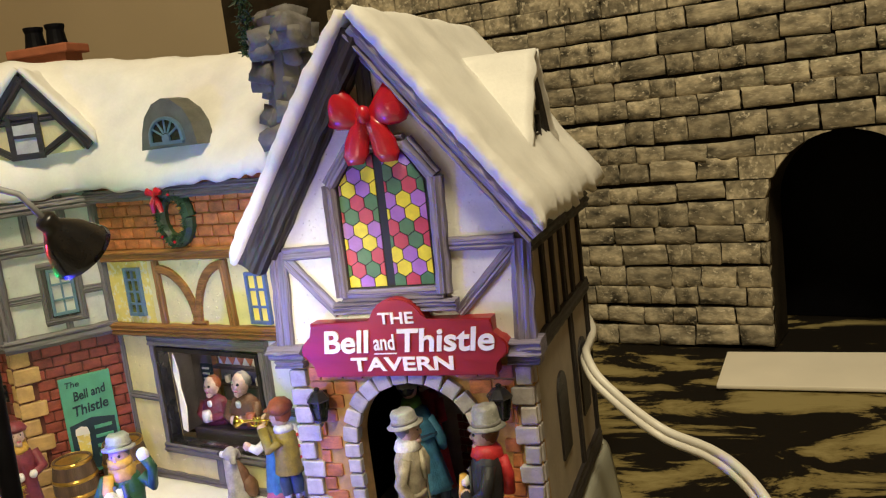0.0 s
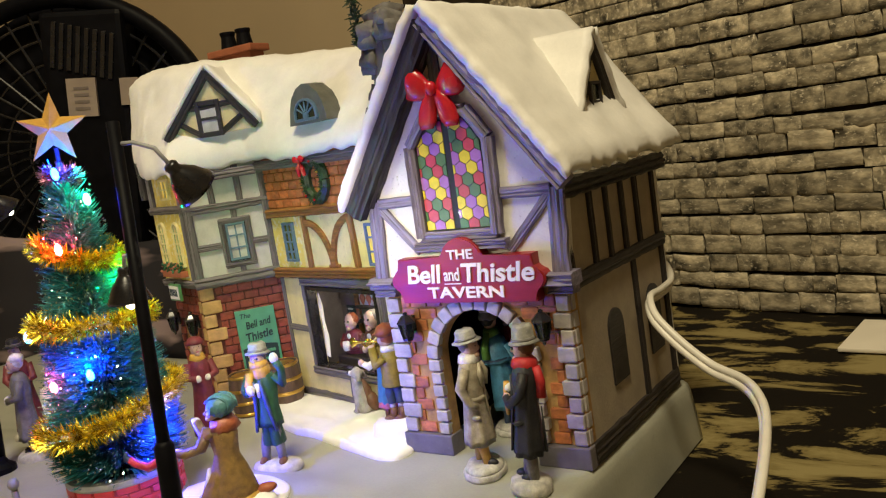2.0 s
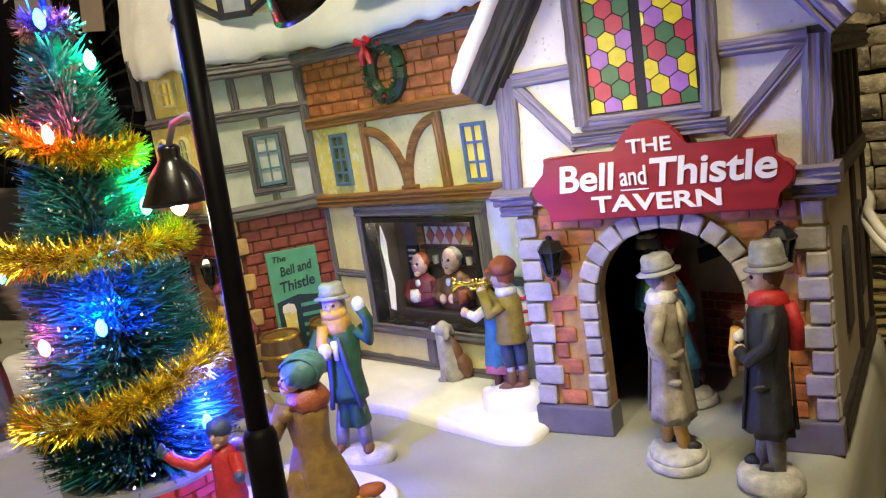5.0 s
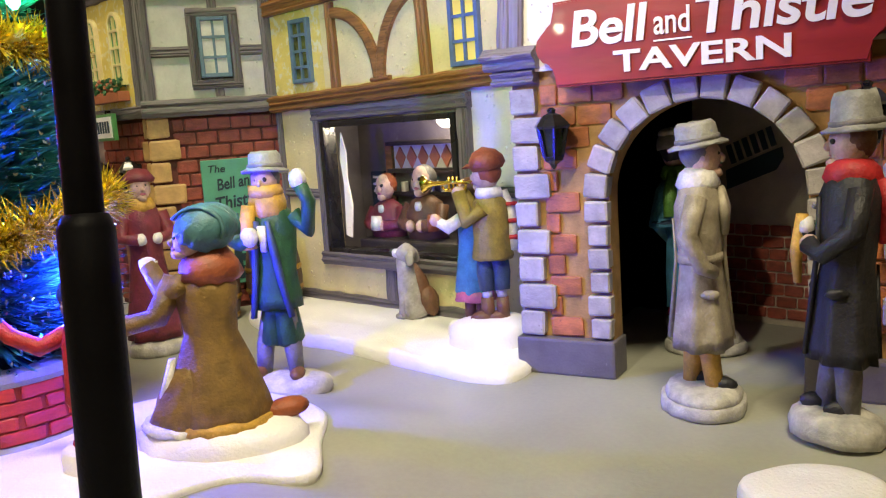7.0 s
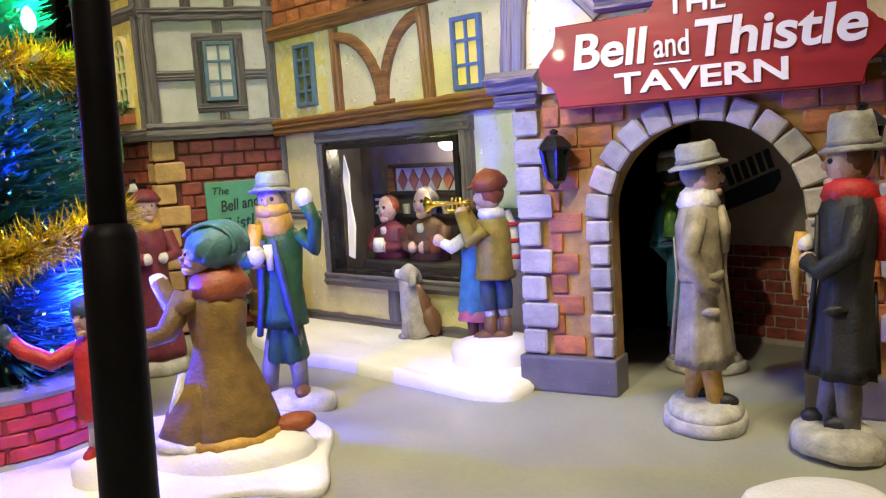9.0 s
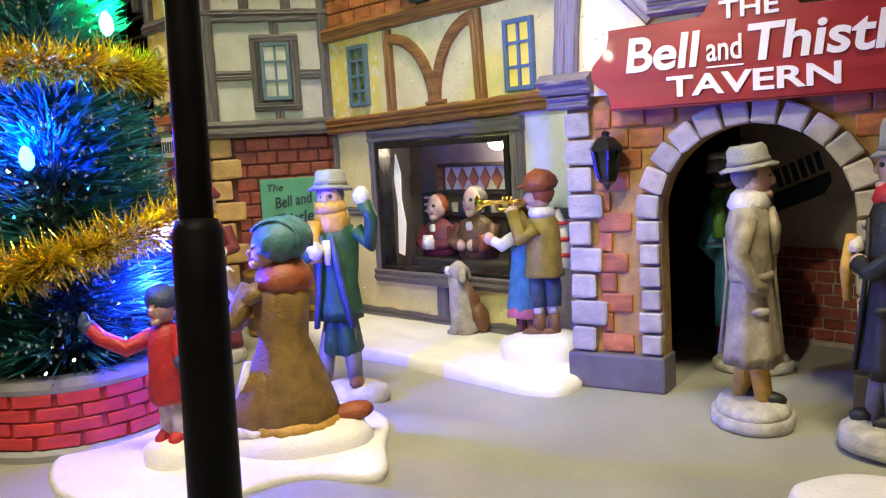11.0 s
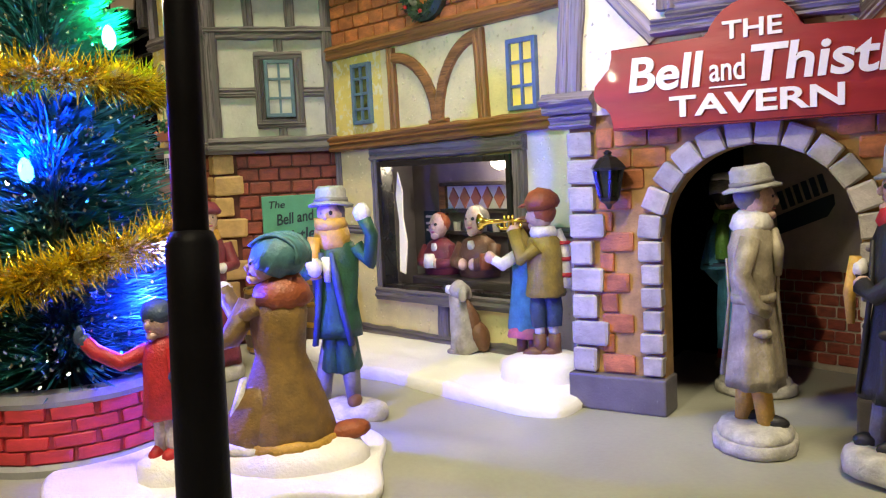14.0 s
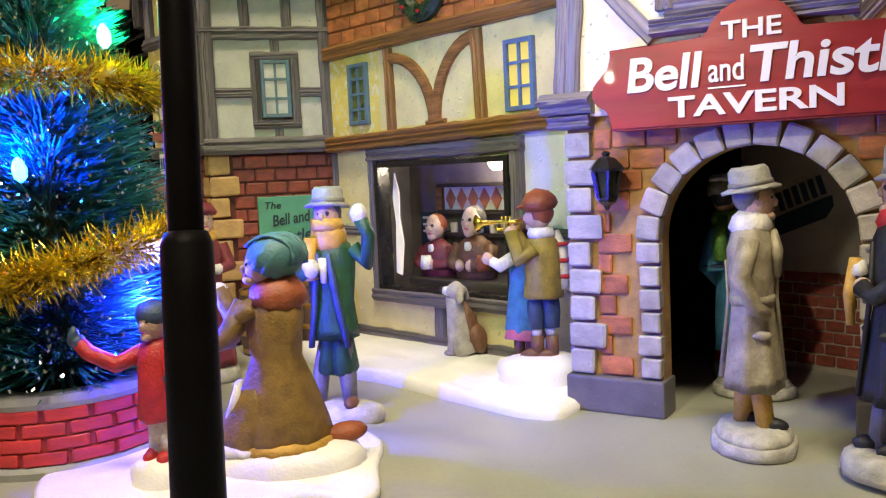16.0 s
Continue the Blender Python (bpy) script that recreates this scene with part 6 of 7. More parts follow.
# man in a taupe coat and felt hat
f = Fig()
f.base(0.0135, 0.0102, PALE, 0.0045, 15, two=True)
legs(f, F_YELLOW, F_BLACK, 0.0026, 0.0030, top=0.022)
coat(f, F_TAUPE, 0.0160, 0.0375, 0.0550, 0.0088, 0.0062, 0.0072, 0.09)
f.turned([(0.0044, 0.0545), (0.0052, 0.0560), (0.0044, 0.0590), (0.0034, 0.0600)], F_WHITE, sides=18)
f.head((0, -0.0012, 0.0625), F_GREY)
round_hat(f, (0, -0.0002, 0.0655), F_HAT, F_GREY, 0.0066, 0.0056, 0.0046, (-8, 0, 0))
for s in (-1, 1):
    f.rod([(s * 0.0066, 0, 0.0535), (s * 0.0092, 0.0024, 0.0450), (s * 0.0082, -0.0010, 0.0370), (s * 0.0058, -0.0035, 0.0355)], [0.0025, 0.0025, 0.0022, 0.0018], F_TAUPE)
f.turned([(0.0066, 0.0372), (0.0070, 0.0382), (0.0067, 0.0394)], F_TAUPE, (0, 0, 0), (0, 0, 0), 1.0, 0.82, 24)
for s in (-1, 1):
    f.rod([(s * 0.0010, -0.0052, 0.0550), (s * 0.0036, -0.0060, 0.0500), (s * 0.0020, -0.0060, 0.0440)], [0.0008, 0.0014, 0.0008], F_TAUPE, 8)
    f.ball((s * 0.0066, -0.0024, 0.0300), (0.0009, 0.0024, 0.0011), F_TAUPE)
f.rod([(0, 0.0061, 0.0480), (0, 0.0056, 0.0380), (0.0004, 0.0074, 0.0180)], [0.0005, 0.0006, 0.0008], F_TAUPE, 6)
f.rod([(-0.0008, -0.0060, 0.0500), (0, -0.0058, 0.0390), (0.0006, -0.0076, 0.0175)], [0.0005, 0.0006, 0.0008], F_TAUPE, 6)
f.finish("walker_figurine", "taupe-coated walking man figurine with pale felt hat", pose(0.0216, -0.0170, 0, 0, 0, 100), 1.0)

# woman in a blue coat with a cape, in the archway
f = Fig()
f.base(0.0125, 0.0092, PALE, 0.0045, 5, two=True)
legs(f, F_NAVY, F_BLACK, 0.0032, 0.0020, top=0.022)
coat(f, F_BLUE, 0.0150, 0.0380, 0.0540, 0.0095, 0.0066, 0.0074, 0.08, lean=(0, 7, 0))
f.turned([(0.0100, 0.0405), (0.0105, 0.0412), (0.0090, 0.0470), (0.0068, 0.0525), (0.0036, 0.0560)], F_BLUE, (0.0010, 0, 0.0004), (0, 7, 0), 1, 0.85, 22, 0.05)
f.turned([(0.0102, 0.0415), (0.0104, 0.0422), (0.0101, 0.0428)], F_NAVY, (0.0010, 0, 0.0004), (0, 7, 0), 1, 0.86, 22, 0.05)
f.turned([(0.0044, 0.0545), (0.0050, 0.0560), (0.0040, 0.0590)], F_LIME, (0.0078, 0, 0.0), (0, 0, 0), 1, 1, 16)
f.rod([(0.0078, 0.0040, 0.0570), (0.0072, 0.0078, 0.0510), (0.0064, 0.0092, 0.0440)], [0.0018, 0.0022, 0.0024], F_LIME)
f.head((0.0086, -0.0006, 0.0630), F_BLACK)
f.turned([(0.0046, -0.001), (0.0052, 0.0006), (0.0050, 0.0022), (0.0040, 0.0044), (0.0012, 0.0056)], F_GREY, (0.0088, 0, 0.0645), (10, 0, 0), 1, 1, 18)
f.ball((0.0090, 0.0, 0.0686), (0.0042, 0.0042, 0.0022), F_WHITE)
for s in (-1, 1):
    f.rod([(s * 0.0062 + 0.006, 0, 0.0500), (s * 0.0098 + 0.005, -0.0015, 0.0400), (s * 0.0070 + 0.004, -0.0055, 0.0340)], [0.0026, 0.0026, 0.0021], F_BLUE)
f.finish("cape_figurine", "blue-caped lady figurine with green scarf and dark bonnet", pose(0.0110, 0.0330, 0, 0, 0, 175), 0.97)

# woman in red, deep in the archway
f = Fig()
f.base(0.0105, 0.0085, PALE, 0.0045)
coat(f, F_RED, 0.0060, 0.0380, 0.0540, 0.0098, 0.0062, 0.0072, 0.09)
f.head((0, -0.0008, 0.0612), F_RED)
f.turned([(0.0050, -0.002), (0.0054, 0.001), (0.0042, 0.004), (0.001, 0.0055)], F_RED, (0, 0.0006, 0.0630), (8, 0, 0), 1, 1, 18)
for s in (-1, 1):
    f.rod([(s * 0.0066, 0, 0.0525), (s * 0.0090, -0.001, 0.0430), (s * 0.0030, -0.0070, 0.0400)], [0.0026, 0.0026, 0.0020], F_RED)
f.finish("red_lady_figurine", "red-gowned lady figurine standing inside the archway", pose(0.0030, 0.0550, 0, 0, 0, -20), 0.95)

# waving man in a green coat
f = Fig()
f.base(0.0135, 0.0085, PALE, 0.0045, 0)
f.rod([(-0.0062, 0.0005, 0.006), (-0.0050, 0, 0.014), (-0.0018, 0, 0.026)], [0.0022, 0.0026, 0.0030], F_GREY)
f.rod([(0.0042, -0.0012, 0.006), (0.0034, 0, 0.014), (0.0018, 0, 0.026)], [0.0022, 0.0026, 0.0030], F_GREY)
f.ball((-0.0066, -0.0016, 0.0068), (0.0019, 0.0036, 0.0020), F_BROWN)
f.ball((0.0050, -0.0030, 0.0068), (0.0019, 0.0038, 0.0020), F_BROWN)
for s in (-1, 1):
    f.turned([(0.0036, 0.0150), (0.0044, 0.0160), (0.0042, 0.0240), (0.0040, 0.0340), (0.0038, 0.0380)], F_GREEN, (s * 0.0042, 0.0012, 0), (0, -s * 6, 0), 0.85, 1.15, 16, 0.08)
coat(f, F_GREEN, 0.0260, 0.0370, 0.0535, 0.0072, 0.0064, 0.0076, 0.03)
f.turned([(0.0040, 0.0510), (0.0052, 0.0530), (0.0055, 0.0560), (0.0046, 0.0595)], F_YELLOW, (0, -0.0006, 0), (0, 0, 0), 1, 1, 18, 0.05)
f.rod([(-0.0036, -0.0058, 0.0560), (-0.0042, -0.0068, 0.0500), (-0.0036, -0.0066, 0.0440)], [0.0018, 0.0022, 0.0022], F_YELLOW)
f.head((0, -0.0010, 0.0620), F_GREY)
f.turned([(0.0040, 0.0575), (0.0049, 0.0590), (0.0045, 0.0612)], F_YELLOW, (0, -0.0012, 0), (0, 0, 0), 1, 1.05, 18)
round_hat(f, (0, 0.0002, 0.0650), F_HAT, F_GREY, 0.0064, 0.0054, 0.0046, (-6, 0, 0))
arm(f, [(0.0070, 0, 0.0525), (0.0112, -0.0006, 0.0480), (0.0130, -0.0030, 0.0560), (0.0112, -0.0040, 0.0610)], F_GREEN, F_WHITE)
for s in (-1, 1):
    f.rod([(s * 0.0016, -0.0062, 0.0515), (s * 0.0026, -0.0064, 0.0440), (s * 0.0038, -0.0058, 0.0350), (s * 0.0056, -0.0048, 0.0240)], [0.0009, 0.0011, 0.0010, 0.0009], F_NAVY, 8)
f.rod([(0, -0.0066, 0.0500), (0, -0.0064, 0.0430)], [0.0012, 0.0009], F_WHITE, 8)
f.ball((0.0108, -0.0042, 0.0625), (0.0026, 0.0018, 0.0030), F_WHITE)
arm(f, [(-0.0070, 0, 0.0525), (-0.0108, -0.0010, 0.0450), (-0.0060, -0.0075, 0.0455), (-0.0030, -0.0086, 0.0470)], F_GREEN, F_WHITE)
f.ball((-0.0030, -0.0088, 0.0475), (0.0024, 0.0022, 0.0028), F_WHITE)
f.finish("waving_figurine", "green-coated waving man figurine with ochre scarf and bowler", pose(-0.0920, -0.0425, 0, 0, 0, 20), 1.0)

# kneeling woman
f = Fig()
f.base(0.0185, 0.0125, SNOW_SPARK, 0.0060, 0)
f.turned([(0.0112, 0.0065), (0.0118, 0.0072), (0.0105, 0.0140), (0.0082, 0.0230), (0.0058, 0.0310), (0.0062, 0.0370), (0.0068, 0.0430), (0.0050, 0.0470), (0.0028, 0.0490)], F_TAN, (0, 0, 0), (0, 0, 0), 1.0, 0.86, 26, 0.06)
f.turned([(0.0112, 0.0064), (0.0124, 0.0072), (0.0118, 0.0092), (0.0108, 0.0094)], F_YELLOW, (0, 0, 0), (0, 0, 0), 1.0, 0.88, 40, 0.05, 17)
f.rod([(-0.0098, -0.005, 0.0085), (-0.0092, -0.0056, 0.016), (-0.0066, -0.0058, 0.026)], [0.0012, 0.0012, 0.0008], F_WHITE)
f.turned([(0.0072, 0.0066), (0.0078, 0.0078), (0.0070, 0.0130), (0.0052, 0.0200), (0.0022, 0.0260)], F_TAN, (-0.0068, -0.0028, 0), (0, 10, 0), 1.15, 0.95, 24, 0.05)
f.turned([(0.0076, 0.0064), (0.0084, 0.0073), (0.0080, 0.0090)], F_WHITE, (-0.0070, -0.0030, 0), (0, 6, 0), 1.15, 0.97, 40, 0.05, 17)
f.ball((0.0135, 0.0035, 0.0088), (0.0056, 0.0028, 0.0028), F_ORANGE, (0, -10, 20))
for k in range(5):
    f.rod([(0.0010 + 0.0062 * math.cos(radians(a)) * 0.95, 0.0006 + (k - 2) * 0.0019, 0.0575 + 0.0060 * math.sin(radians(a))) for a in range(-20, 171, 24)], 0.0006, F_TEAL, 6)
f.turned([(0.0055, 0.0440), (0.0066, 0.0455), (0.0062, 0.0490), (0.0040, 0.0525)], F_ORANGE, (0.0012, 0.0008, 0), (0, 0, 0), 1, 1, 20, 0.10, 11)
f.head((-0.0014, -0.0010, 0.0555), F_BROWN, -150)
f.turned([(0.0034, -0.0052), (0.0052, -0.0046), (0.0062, -0.001), (0.0060, 0.0028), (0.0044, 0.0052), (0.001, 0.0062)], F_TEAL, (0.0010, 0.0006, 0.0575), (0, 32, 20), 1, 1, 44, 0.05, 11)
f.turned([(0.0052, -0.0006), (0.0058, 0.0), (0.0052, 0.0010)], F_TEAL, (-0.0008, -0.0002, 0.0590), (0, -40, 20), 1, 1, 20)
arm(f, [(-0.0058, -0.001, 0.0455), (-0.0100, -0.004, 0.0360), (-0.0165, -0.0070, 0.0345), (-0.0200, -0.0080, 0.0360)], F_TAN, F_WHITE, 0.0025)
arm(f, [(-0.0030, -0.0050, 0.0450), (-0.0090, -0.0005, 0.0400), (-0.0130, 0.0030, 0.0450), (-0.0150, 0.0040, 0.0480)], F_TAN, F_WHITE, 0.0022)
f.finish("kneeling_figurine", "kneeling lady figurine in tan dress, teal bonnet and rust shawl", pose(-0.0680, -0.0925, 0.0060, 0, 0, 20) @ Matrix.Diagonal((1.14, 1.12, 0.95, 1)), 0.91)

# child in red
f = Fig()
f.base(0.0085, 0.0075, SNOW_SPARK, 0.0060, 0)
for s in (-1, 1):
    f.rod([(s * 0.0020, 0, 0.007), (s * 0.0019, 0, 0.0140), (s * 0.0018, 0, 0.0210)], [0.0021, 0.0021, 0.0024], F_WHITE)
    f.ball((s * 0.0021, -0.0012, 0.0085), (0.0020, 0.0030, 0.0022), F_RED)
f.turned([(0.0050, 0.0180), (0.0054, 0.0190), (0.0048, 0.0260), (0.0046, 0.0330), (0.0036, 0.0370), (0.0020, 0.0385)], F_RED, sides=20, folds=0.06)
f.head((0, -0.0004, 0.0425), F_NAVY, -90, 0.0038)
f.turned([(0.0040, -0.001), (0.0043, 0.001), (0.0034, 0.0032), (0.001, 0.0042)], F_NAVY, (0, 0.0002, 0.0438), (6, 0, 0), 1, 1, 18)
arm(f, [(-0.0040, 0, 0.0350), (-0.0100, -0.0032, 0.0320), (-0.0155, -0.0064, 0.0355), (-0.0178, -0.0074, 0.0385)], F_RED, F_NAVY, 0.0020)
f.ball((-0.0184, -0.0078, 0.0398), (0.0016, 0.0016, 0.0026), F_NAVY)
arm(f, [(0.0040, 0, 0.0350), (0.0072, -0.0025, 0.0300), (0.0090, -0.0060, 0.0300)], F_RED, F_NAVY, 0.0020)
f.finish("child_figurine", "small child figurine in red coat reaching to the tree", pose(-0.0838, -0.1134, 0.0060, 0, 0, 10), 0.88)

# trumpet boy and girl on a snow base
f = Fig()
f.base(0.0135, 0.0105, SNOW_SPARK, 0.0075, 30)
f.base(0.0085, 0.0065, SNOW_SPARK, 0.0050, 20, (-0.0100, 0.0090))
for s in (-1, 1):
    f.rod([(0.0012 + s * 0.0022, s * 0.0008, 0.0098), (0.0012 + s * 0.0021, s * 0.0008, 0.0165)], [0.0021, 0.0020], F_BROWN)
    f.ball((0.0012 + s * 0.0022 - 0.0016, s * 0.0008 - 0.001, 0.0103), (0.0036, 0.0021, 0.0021), F_BROWN, (0, 0, 20))
    f.rod([(0.0012 + s * 0.0021, s * 0.0008, 0.0165), (0.0012 + s * 0.0020, s * 0.0008, 0.0195)], [0.0016, 0.0016], F_WHITE)
    f.rod([(0.0012 + s * 0.0022, s * 0.0008, 0.0190), (0.0012 + s * 0.0023, s * 0.0008, 0.0240), (0.0012 + s * 0.0018, 0, 0.0300)], [0.0024, 0.0030, 0.0030], F_NAVY)
f.turned([(0.0062, 0.0285), (0.0064, 0.0295), (0.0056, 0.0350), (0.0056, 0.0420), (0.0050, 0.0460), (0.0030, 0.0485)], F_OLIVE, (0.0012, 0, 0), (0, 0, 0), 1, 0.9, 20, 0.04)
f.turned([(0.0038, 0.0470), (0.0044, 0.0485), (0.0038, 0.0505)], F_WHITE, (0.0012, 0, 0), (0, 0, 0), 1, 1, 16)
f.rod([(0.0046, 0.0030, 0.0490), (0.0066, 0.0028, 0.0440), (0.0070, 0.0022, 0.0370), (0.0066, 0.0020, 0.0310)], [0.0016, 0.0020, 0.0021, 0.0023], F_WHITE)
for z in (0.0350, 0.0400, 0.0450):
    f.turned([(0.0022, -0.0005), (0.0024, 0), (0.0022, 0.0005)], F_RED, (0.0069, 0.0024, z), (0, 0, 0), 1, 1, 12)
f.head((0.0004, 0, 0.0540), F_ORANGE, 180, 0.0042)
f.turned([(0.0046, -0.0012), (0.0056, 0.0004), (0.0054, 0.0024), (0.0036, 0.0046), (0.0008, 0.0054)], F_ORANGE, (0.0012, 0, 0.0568), (0, -8, 0), 1, 1, 20)
f.ball((-0.0040, 0, 0.0570), (0.0030, 0.0034, 0.0008), F_ORANGE, (0, -14, 0))
f.rod([(-0.0038, 0, 0.0522), (-0.0100, 0, 0.0522), (-0.0170, 0, 0.0520), (-0.0186, 0, 0.0520), (-0.0202, 0, 0.0520)], [0.0005, 0.0005, 0.0007, 0.0014, 0.0028], BRASS, 14)
f.rod([(-0.0060, 0, 0.0515), (-0.0062, 0, 0.0500), (-0.0130, 0, 0.0498), (-0.0140, 0, 0.0512)], 0.0005, BRASS, 8)
for k in range(3):
    f.rod([(-0.0088 - k * 0.0014, 0, 0.0500), (-0.0088 - k * 0.0014, 0, 0.0540)], 0.0005, BRASS, 8)
for s in (-1, 1):
    arm(f, [(0.0006, s * 0.0050, 0.0445), (-0.0040, s * 0.0056, 0.0405), (-0.0080, s * 0.0016, 0.0490)], F_OLIVE, SKIN, 0.0022)
f.turned([(0.0060, 0.0160), (0.0064, 0.0170), (0.0052, 0.0260), (0.0044, 0.0330), (0.0044, 0.0400), (0.0028, 0.0440)], F_BLUE, (-0.0085, 0.0085, 0), (0, 0, 0), 1, 0.9, 20, 0.08)
f.turned([(0.0062, 0.0135), (0.0066, 0.0142), (0.0062, 0.0170)], F_PINK, (-0.0085, 0.0085, 0), (0, 0, 0), 1, 0.9, 20, 0.08)
for s in (-1, 1):
    f.rod([(-0.0085 + s * 0.002, 0.0080, 0.0060), (-0.0085 + s * 0.002, 0.0085, 0.0150)], 0.0019, F_BROWN)
f.head((-0.0090, 0.0080, 0.0485), F_BROWN, 180, 0.0040)
arm(f, [(-0.0090, 0.0040, 0.0410), (-0.0135, 0.0010, 0.0380), (-0.0170, 0.0000, 0.0405)], F_WHITE, SKIN, 0.0018)
f.finish("trumpeter_figurine", "trumpet-playing boy figurine in olive jacket beside a girl", pose(-0.0500, 0.0100, 0.0022, 0, 0, 6), 1.03)

# sitting dog
f = Fig()
f.turned([(0.0042, 0.0), (0.0050, 0.003), (0.0044, 0.010), (0.0034, 0.0160), (0.0026, 0.0200)], F_DOG, (0.0006, 0, 0), (0, -10, 0), 1, 0.85, 16, 0.05)
f.ball((0.0042, 0.0010, 0.0055), (0.0036, 0.0040, 0.0056), F_BROWN, (0, -18, 0))
f.rod([(0.0024, 0.0010, 0.004), (0.0014, 0.0012, 0.012), (-0.0008, 0.0010, 0.0175)], [0.0038, 0.0032, 0.0020], F_BROWN)
for s in (-1, 1):
    f.rod([(-0.0034, s * 0.0022, 0.0005), (-0.0030, s * 0.0022, 0.0070), (-0.0022, s * 0.0014, 0.0125)], [0.0016, 0.0014, 0.0018], F_DOG)
    f.ball((-0.0042, s * 0.0022, 0.0010), (0.0022, 0.0015, 0.0011), F_DOG)
    f.ball((0.0004, s * 0.0032, 0.0205), (0.0014, 0.0009, 0.0028), F_DOG, (s * 18, 0, 0))
f.ball((-0.0018, 0, 0.0215), (0.0036, 0.0032, 0.0031), F_DOG)
f.rod([(-0.0034, 0, 0.0212), (-0.0062, 0, 0.0218)], [0.0020, 0.0014], F_WHITE)
f.ball((-0.0066, 0, 0.0222), (0.0008, 0.0009, 0.0008), F_BLACK)
f.finish("dog_figurine", "grey and brown sitting dog figurine on the snow", pose(-0.0945, 0.0350, 0.0042, 0, 0, 15), 1.12)

# lady in maroon by the corner
f = Fig()
f.base(0.0100, 0.0085, PALE, 0.0045)
coat(f, F_MAROON, 0.0060, 0.0370, 0.0530, 0.0096, 0.0058, 0.0066, 0.08)
f.turned([(0.0042, 0.0520), (0.0050, 0.0540), (0.0040, 0.0570)], F_YELLOW, sides=16)
f.head((0, -0.0008, 0.0608), F_YELLOW)
f.turned([(0.0052, -0.001), (0.0060, 0.0), (0.0050, 0.0014), (0.0036, 0.0034), (0.001, 0.0040)], F_MAROON, (0, 0.0002, 0.0635), (-8, 0, 0), 1, 1, 18)
arm(f, [(-0.0062, 0, 0.0515), (-0.0086, -0.002, 0.0430), (-0.0030, -0.0080, 0.0430)], F_MAROON, F_WHITE)
arm(f, [(0.0062, 0, 0.0515), (0.0086, -0.002, 0.0430), (0.0030, -0.0080, 0.0430)], F_MAROON, F_WHITE)
f.finish("maroon_lady_figurine", "maroon-coated lady figurine with plumed hat", pose(-0.1700, -0.0200, 0, 0, 0, 60), 0.98)

# two figurines at the village edge
f = Fig()
f.base(0.0125, 0.0095, PALE, 0.0050)
legs(f, F_GREY, F_BLACK)
coat(f, F_GREY, 0.0140, 0.0370, 0.0530, 0.0086, 0.0062, 0.0070)
f.head((0, -0.0008, 0.0608), F_WHITE)
f.ball((0, 0.0008, 0.0640), (0.0044, 0.0046, 0.0034), F_WHITE)
arm(f, [(-0.0064, 0, 0.0515), (-0.0088, -0.002, 0.0420), (-0.0030, -0.0085, 0.0400)], F_GREY, F_WHITE)
arm(f, [(0.0064, 0, 0.0515), (0.0088, -0.002, 0.0420), (0.0030, -0.0085, 0.0400)], F_GREY, F_WHITE)
f.finish("grey_lady_figurine", "grey-coated figurine with pale cap and muff", pose(-0.2640, -0.0780, 0.0040, 0, 0, -30), 1.0)
f = Fig()
f.base(0.0115, 0.0095, PALE, 0.0050)
coat(f, F_MAROON, 0.0080, 0.0370, 0.0530, 0.0092, 0.0062, 0.0070)
f.head((0, -0.0008, 0.0608), F_BLACK)
round_hat(f, (0, 0, 0.0640), F_BLACK, F_GREY)
arm(f, [(-0.0064, 0, 0.0515), (-0.0088, -0.002, 0.0420), (-0.0030, -0.0085, 0.0400)], F_MAROON)
arm(f, [(0.0064, 0, 0.0515), (0.0088, -0.002, 0.0420), (0.0030, -0.0085, 0.0400)], F_MAROON)
f.finish("dark_coat_figurine", "dark maroon-coated figurine with black hat", pose(-0.3080, -0.0540, 0.0040, 0, 0, 40), 1.0)

# the two drinkers behind the pub window
for name, label, x, col, hair, sc, w in (("drinker_figurine", "red-haired drinker figurine in maroon jacket at the bar", 0.0406, F_MAROON, F_ORANGE, 1.0, 0.0), ("barman_figurine", "grey-haired drinker figurine in brown jacket at the bar", 0.0625, F_BROWN, F_GREY, 1.12, 0.001)):
    f = Fig()
    f.turned([(0.0082, 0.0), (0.0084, 0.004), (0.0082, 0.0090), (0.0066, 0.0125), (0.0030, 0.0148)], col, (0, 0, 0), (0, 0, 0), 1, 0.7, 20, 0.03)
    f.turned([(0.0010, 0.0), (0.0018, 0.0045), (0.0012, 0.0062)], F_WHITE, (0, -0.0042, 0.0070), (8, 0, 0), 1, 0.7, 12)
    f.head((0, -0.0010, 0.0200), hair, -90, 0.0046)
    for s in (-1, 1):
        arm(f, [(s * 0.0070, 0, 0.0110), (s * 0.0086, -0.0030, 0.0050), (s * 0.0025, -0.0072, 0.0050)], col, SKIN, 0.0024)
    f.turned([(0.0022, 0), (0.0024, 0.0030), (0.0022, 0.0055)], F_WHITE if w == 0 else F_ORANGE, (0.0 if w == 0 else 0.0090, -0.0085, 0.0035), (0, 0, 0), 1, 1, 14)
    f.finish(name, label, PUB @ pose(x, 0.0220 + w, 0.0270, 0, 0, 8), sc)

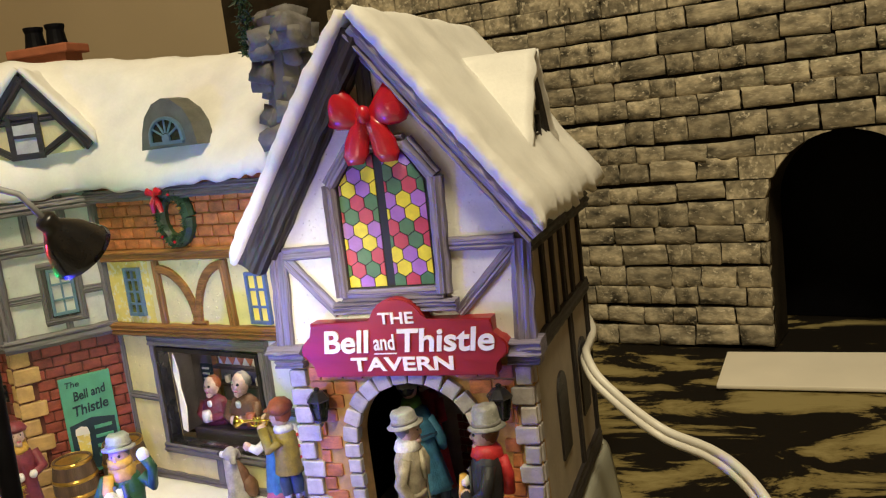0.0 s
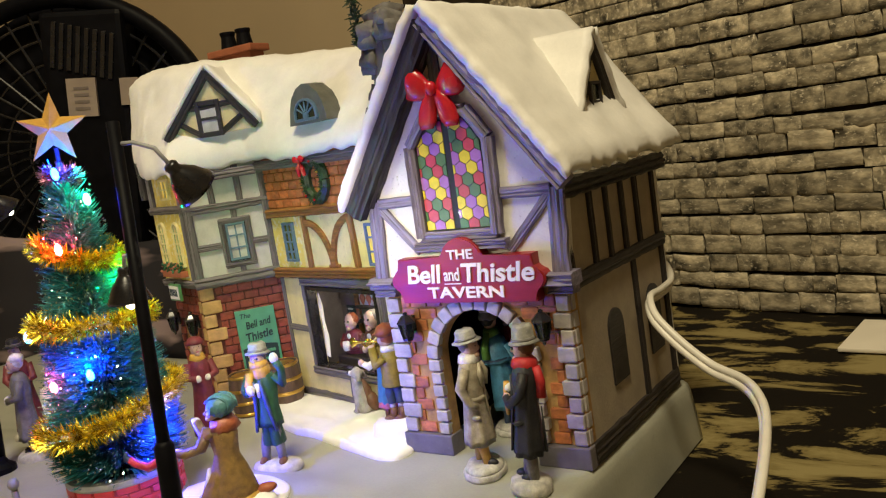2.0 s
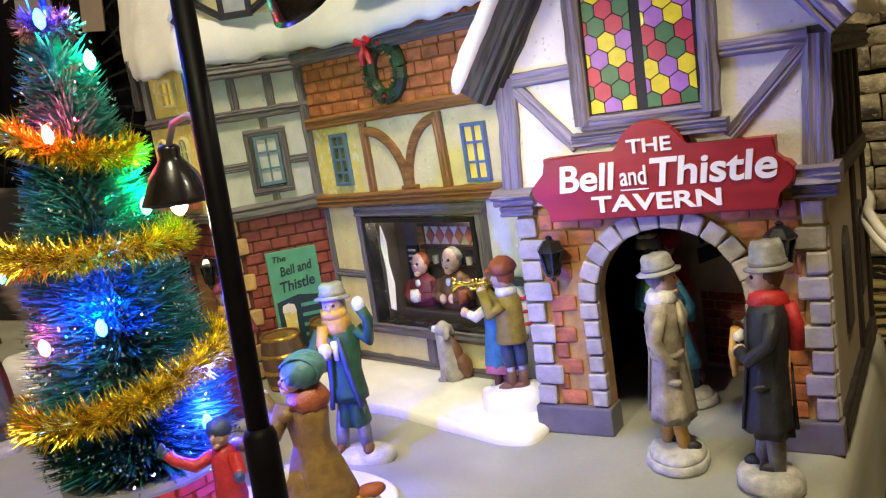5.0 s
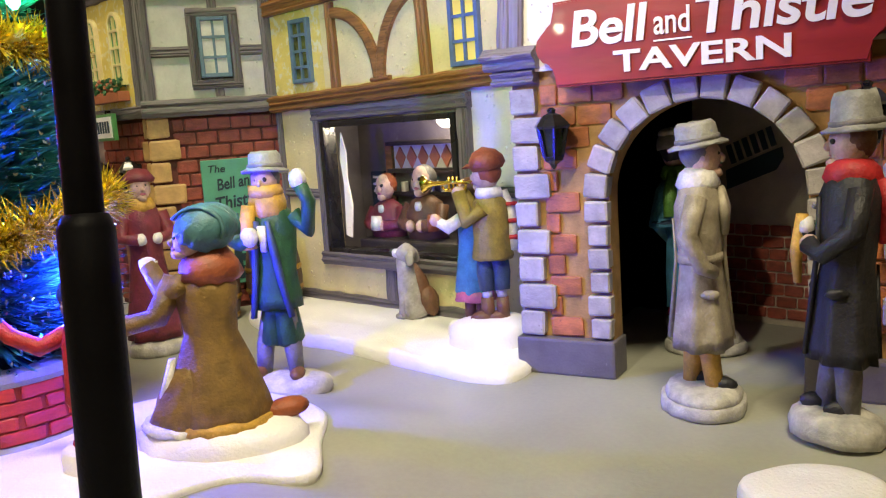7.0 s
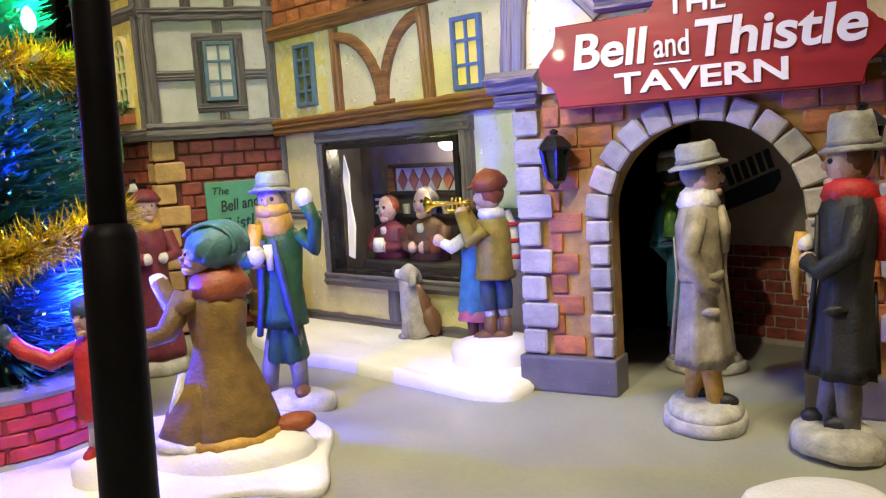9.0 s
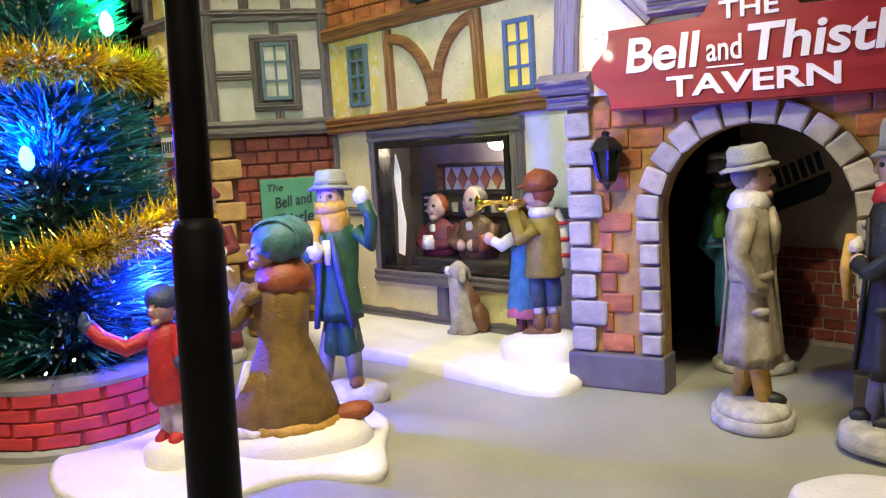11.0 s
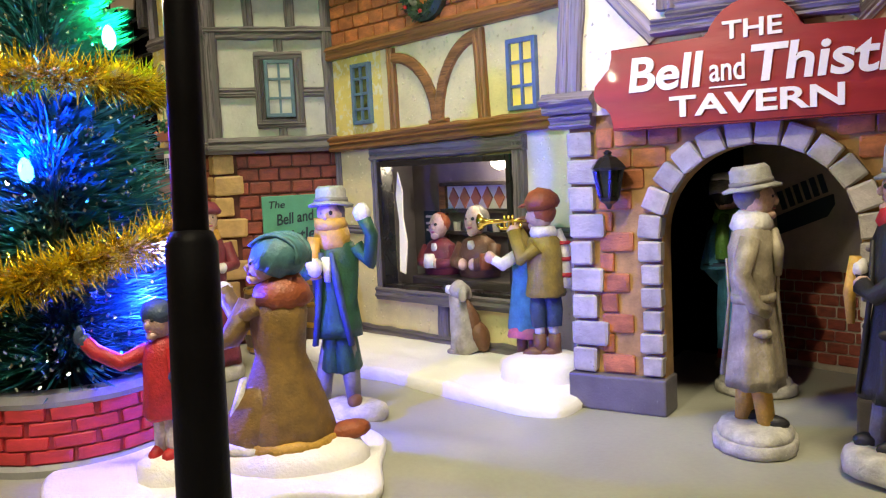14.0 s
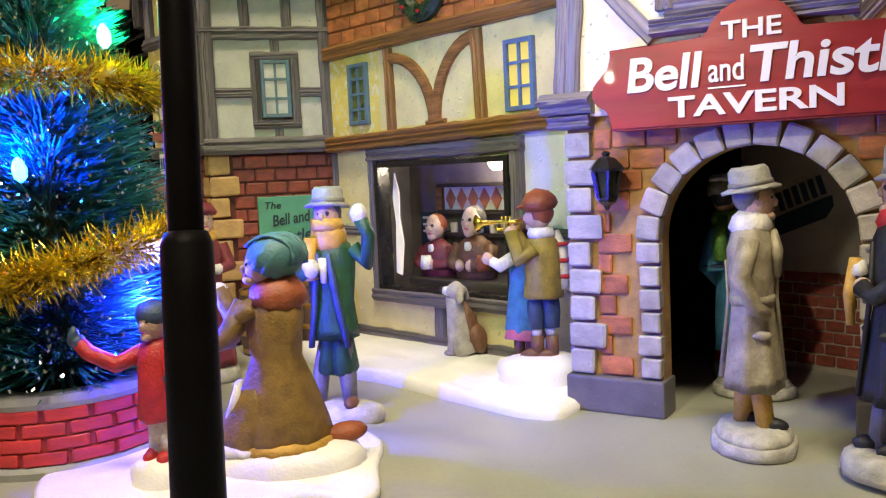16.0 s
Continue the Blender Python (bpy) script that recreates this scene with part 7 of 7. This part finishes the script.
# small bollard near the planter, and a bush
bol = thing("bollard", "short grey bollard with a ball top", "bollard", pose(-0.1930, -0.1290, 0.006))
part("shaft", lathe([(0.0030, 0), (0.0026, 0.002), (0.0018, 0.003), (0.0017, 0.010)], 14), RIM, bol)
part("ball", lathe([(0.0008, 0.0100), (0.0026, 0.0118), (0.0030, 0.0136), (0.0022, 0.0158), (0.0006, 0.0168)], 16), RIM, bol, smooth=True)
bush = thing("mini_fir", "small dark green bottle-brush fir in snow", "tree", pose(-0.3200, -0.0050, 0))
spec = []
for k in range(1800):
    z = 0.006 + 0.040 * tr.random()
    a, r = tr.uniform(0, 6.283), 0.016 * (1.1 - z / 0.046)
    spec.append((Vector((0, 0, z)), Vector((r * math.cos(a), r * math.sin(a), z + 0.002)), 0.0003))
me = bristles(spec)
me.materials.append(NEEDLE)
ob = new("bristle_crown", me)
ob.parent = bush
tagged(ob, "", "", "", "stuff")
part("trunk", tube([(0, 0, 0), (0, 0, 0.046)], 0.0016, 8), TIMBER_DARK, bush)

# ---------------------------------------------------------------- black fan and drape behind the village
fan = thing("box_fan", "large round black fan with grille and pale labels", "fan", wall_frame(-0.7810, 0.3200, 0.86, 0.50, 0.205) @ Matrix.Diagonal((1.2, 1.2, 1.2, 1)))
part("rim", add_tube(bmesh.new(), [(0.165 * math.cos(radians(k * 6)), 0.0, 0.165 * math.sin(radians(k * 6))) for k in range(61)], 0.010, 10), BLACK_MATT, fan, smooth=True)
part("housing", lathe([(0.163, 0.025), (0.150, 0.075), (0.05, 0.09), (0.005, 0.09)], 48, pose(0, 0, 0, -90, 0, 0)), BLACK_MATT, fan)
for r in (0.05, 0.075, 0.10, 0.125, 0.145):
    part("grille_ring", add_tube(bmesh.new(), [(r * math.cos(radians(k * 8)), 0.004, r * math.sin(radians(k * 8))) for k in range(46)], 0.0016, 6), BLACK, fan)
for k in range(36):
    a = radians(k * 10)
    part("grille_spoke", tube([(0.04 * math.cos(a), 0.003, 0.04 * math.sin(a)), (0.163 * math.cos(a + 0.3), 0.003, 0.163 * math.sin(a + 0.3))], 0.0015, 6), BLACK, fan)
part("motor_panel", box(-0.015, 0.075, -0.016, 0.02, -0.16, 0.150, bevel=0.006, m=pose(0.0, 0, 0, 0, 6, 0)), BLACK_MATT, fan, "black motor cover")
for k in range(8):
    part("vent_slot", box(-0.0025, 0.0025, -0.0185, -0.014, -0.024, 0.024, bevel=0.001, m=pose(0.012 + k * 0.0085, 0, 0.115 - k * 0.003, 0, 14, 0)), BLACK, fan)
part("label_plate", box(0.010, 0.042, -0.0190, -0.0160, 0.040, 0.080, m=pose(0.0, 0, 0, 0, 6, 0)), LABEL, fan, "pale rating label with grey print")
part("label_plate", box(0.068, 0.088, -0.0190, -0.0160, 0.050, 0.078, m=pose(0.0, 0, 0, 0, 6, 0)), LABEL, fan)
for k in range(4):
    part("print_bar", box(0.018, 0.034, -0.0196, -0.0189, 0.047 + k * 0.007, 0.050 + k * 0.007, m=pose(0.0, 0, 0, 0, 6, 0)), LABEL_PRINT, fan)
part("stand", box(-0.08, 0.08, -0.03, 0.08, -0.2005, -0.150, bevel=0.006), BLACK_MATT, fan)

bm = bmesh.new()
rows = []
for i in range(61):
    u = i / 60
    x, y = -1.05 + 0.80 * u, 0.10 + 0.20 * u + 0.012 * math.sin(u * 34)
    col = []
    for j in range(13):
        v = j / 12
        col.append(bm.verts.new((x, y + 0.06 * v + 0.006 * noise.noise((u * 8, v * 4, 0)), -0.036 + (0.165 - 0.05 * u + 0.012 * math.sin(u * 9)) * v)))
    rows.append(col)
for i in range(60):
    for j in range(12):
        bm.faces.new((rows[i][j], rows[i + 1][j], rows[i + 1][j + 1], rows[i][j + 1]))
r = bmesh.ops.extrude_face_region(bm, geom=bm.faces[:])
bmesh.ops.translate(bm, vec=(0, 0.004, 0), verts=[v for v in r["geom"] if isinstance(v, bmesh.types.BMVert)])
solid("drape", bm, DRAPE, "dark striped cloth drape bunched behind the village", "drape", smooth=True)
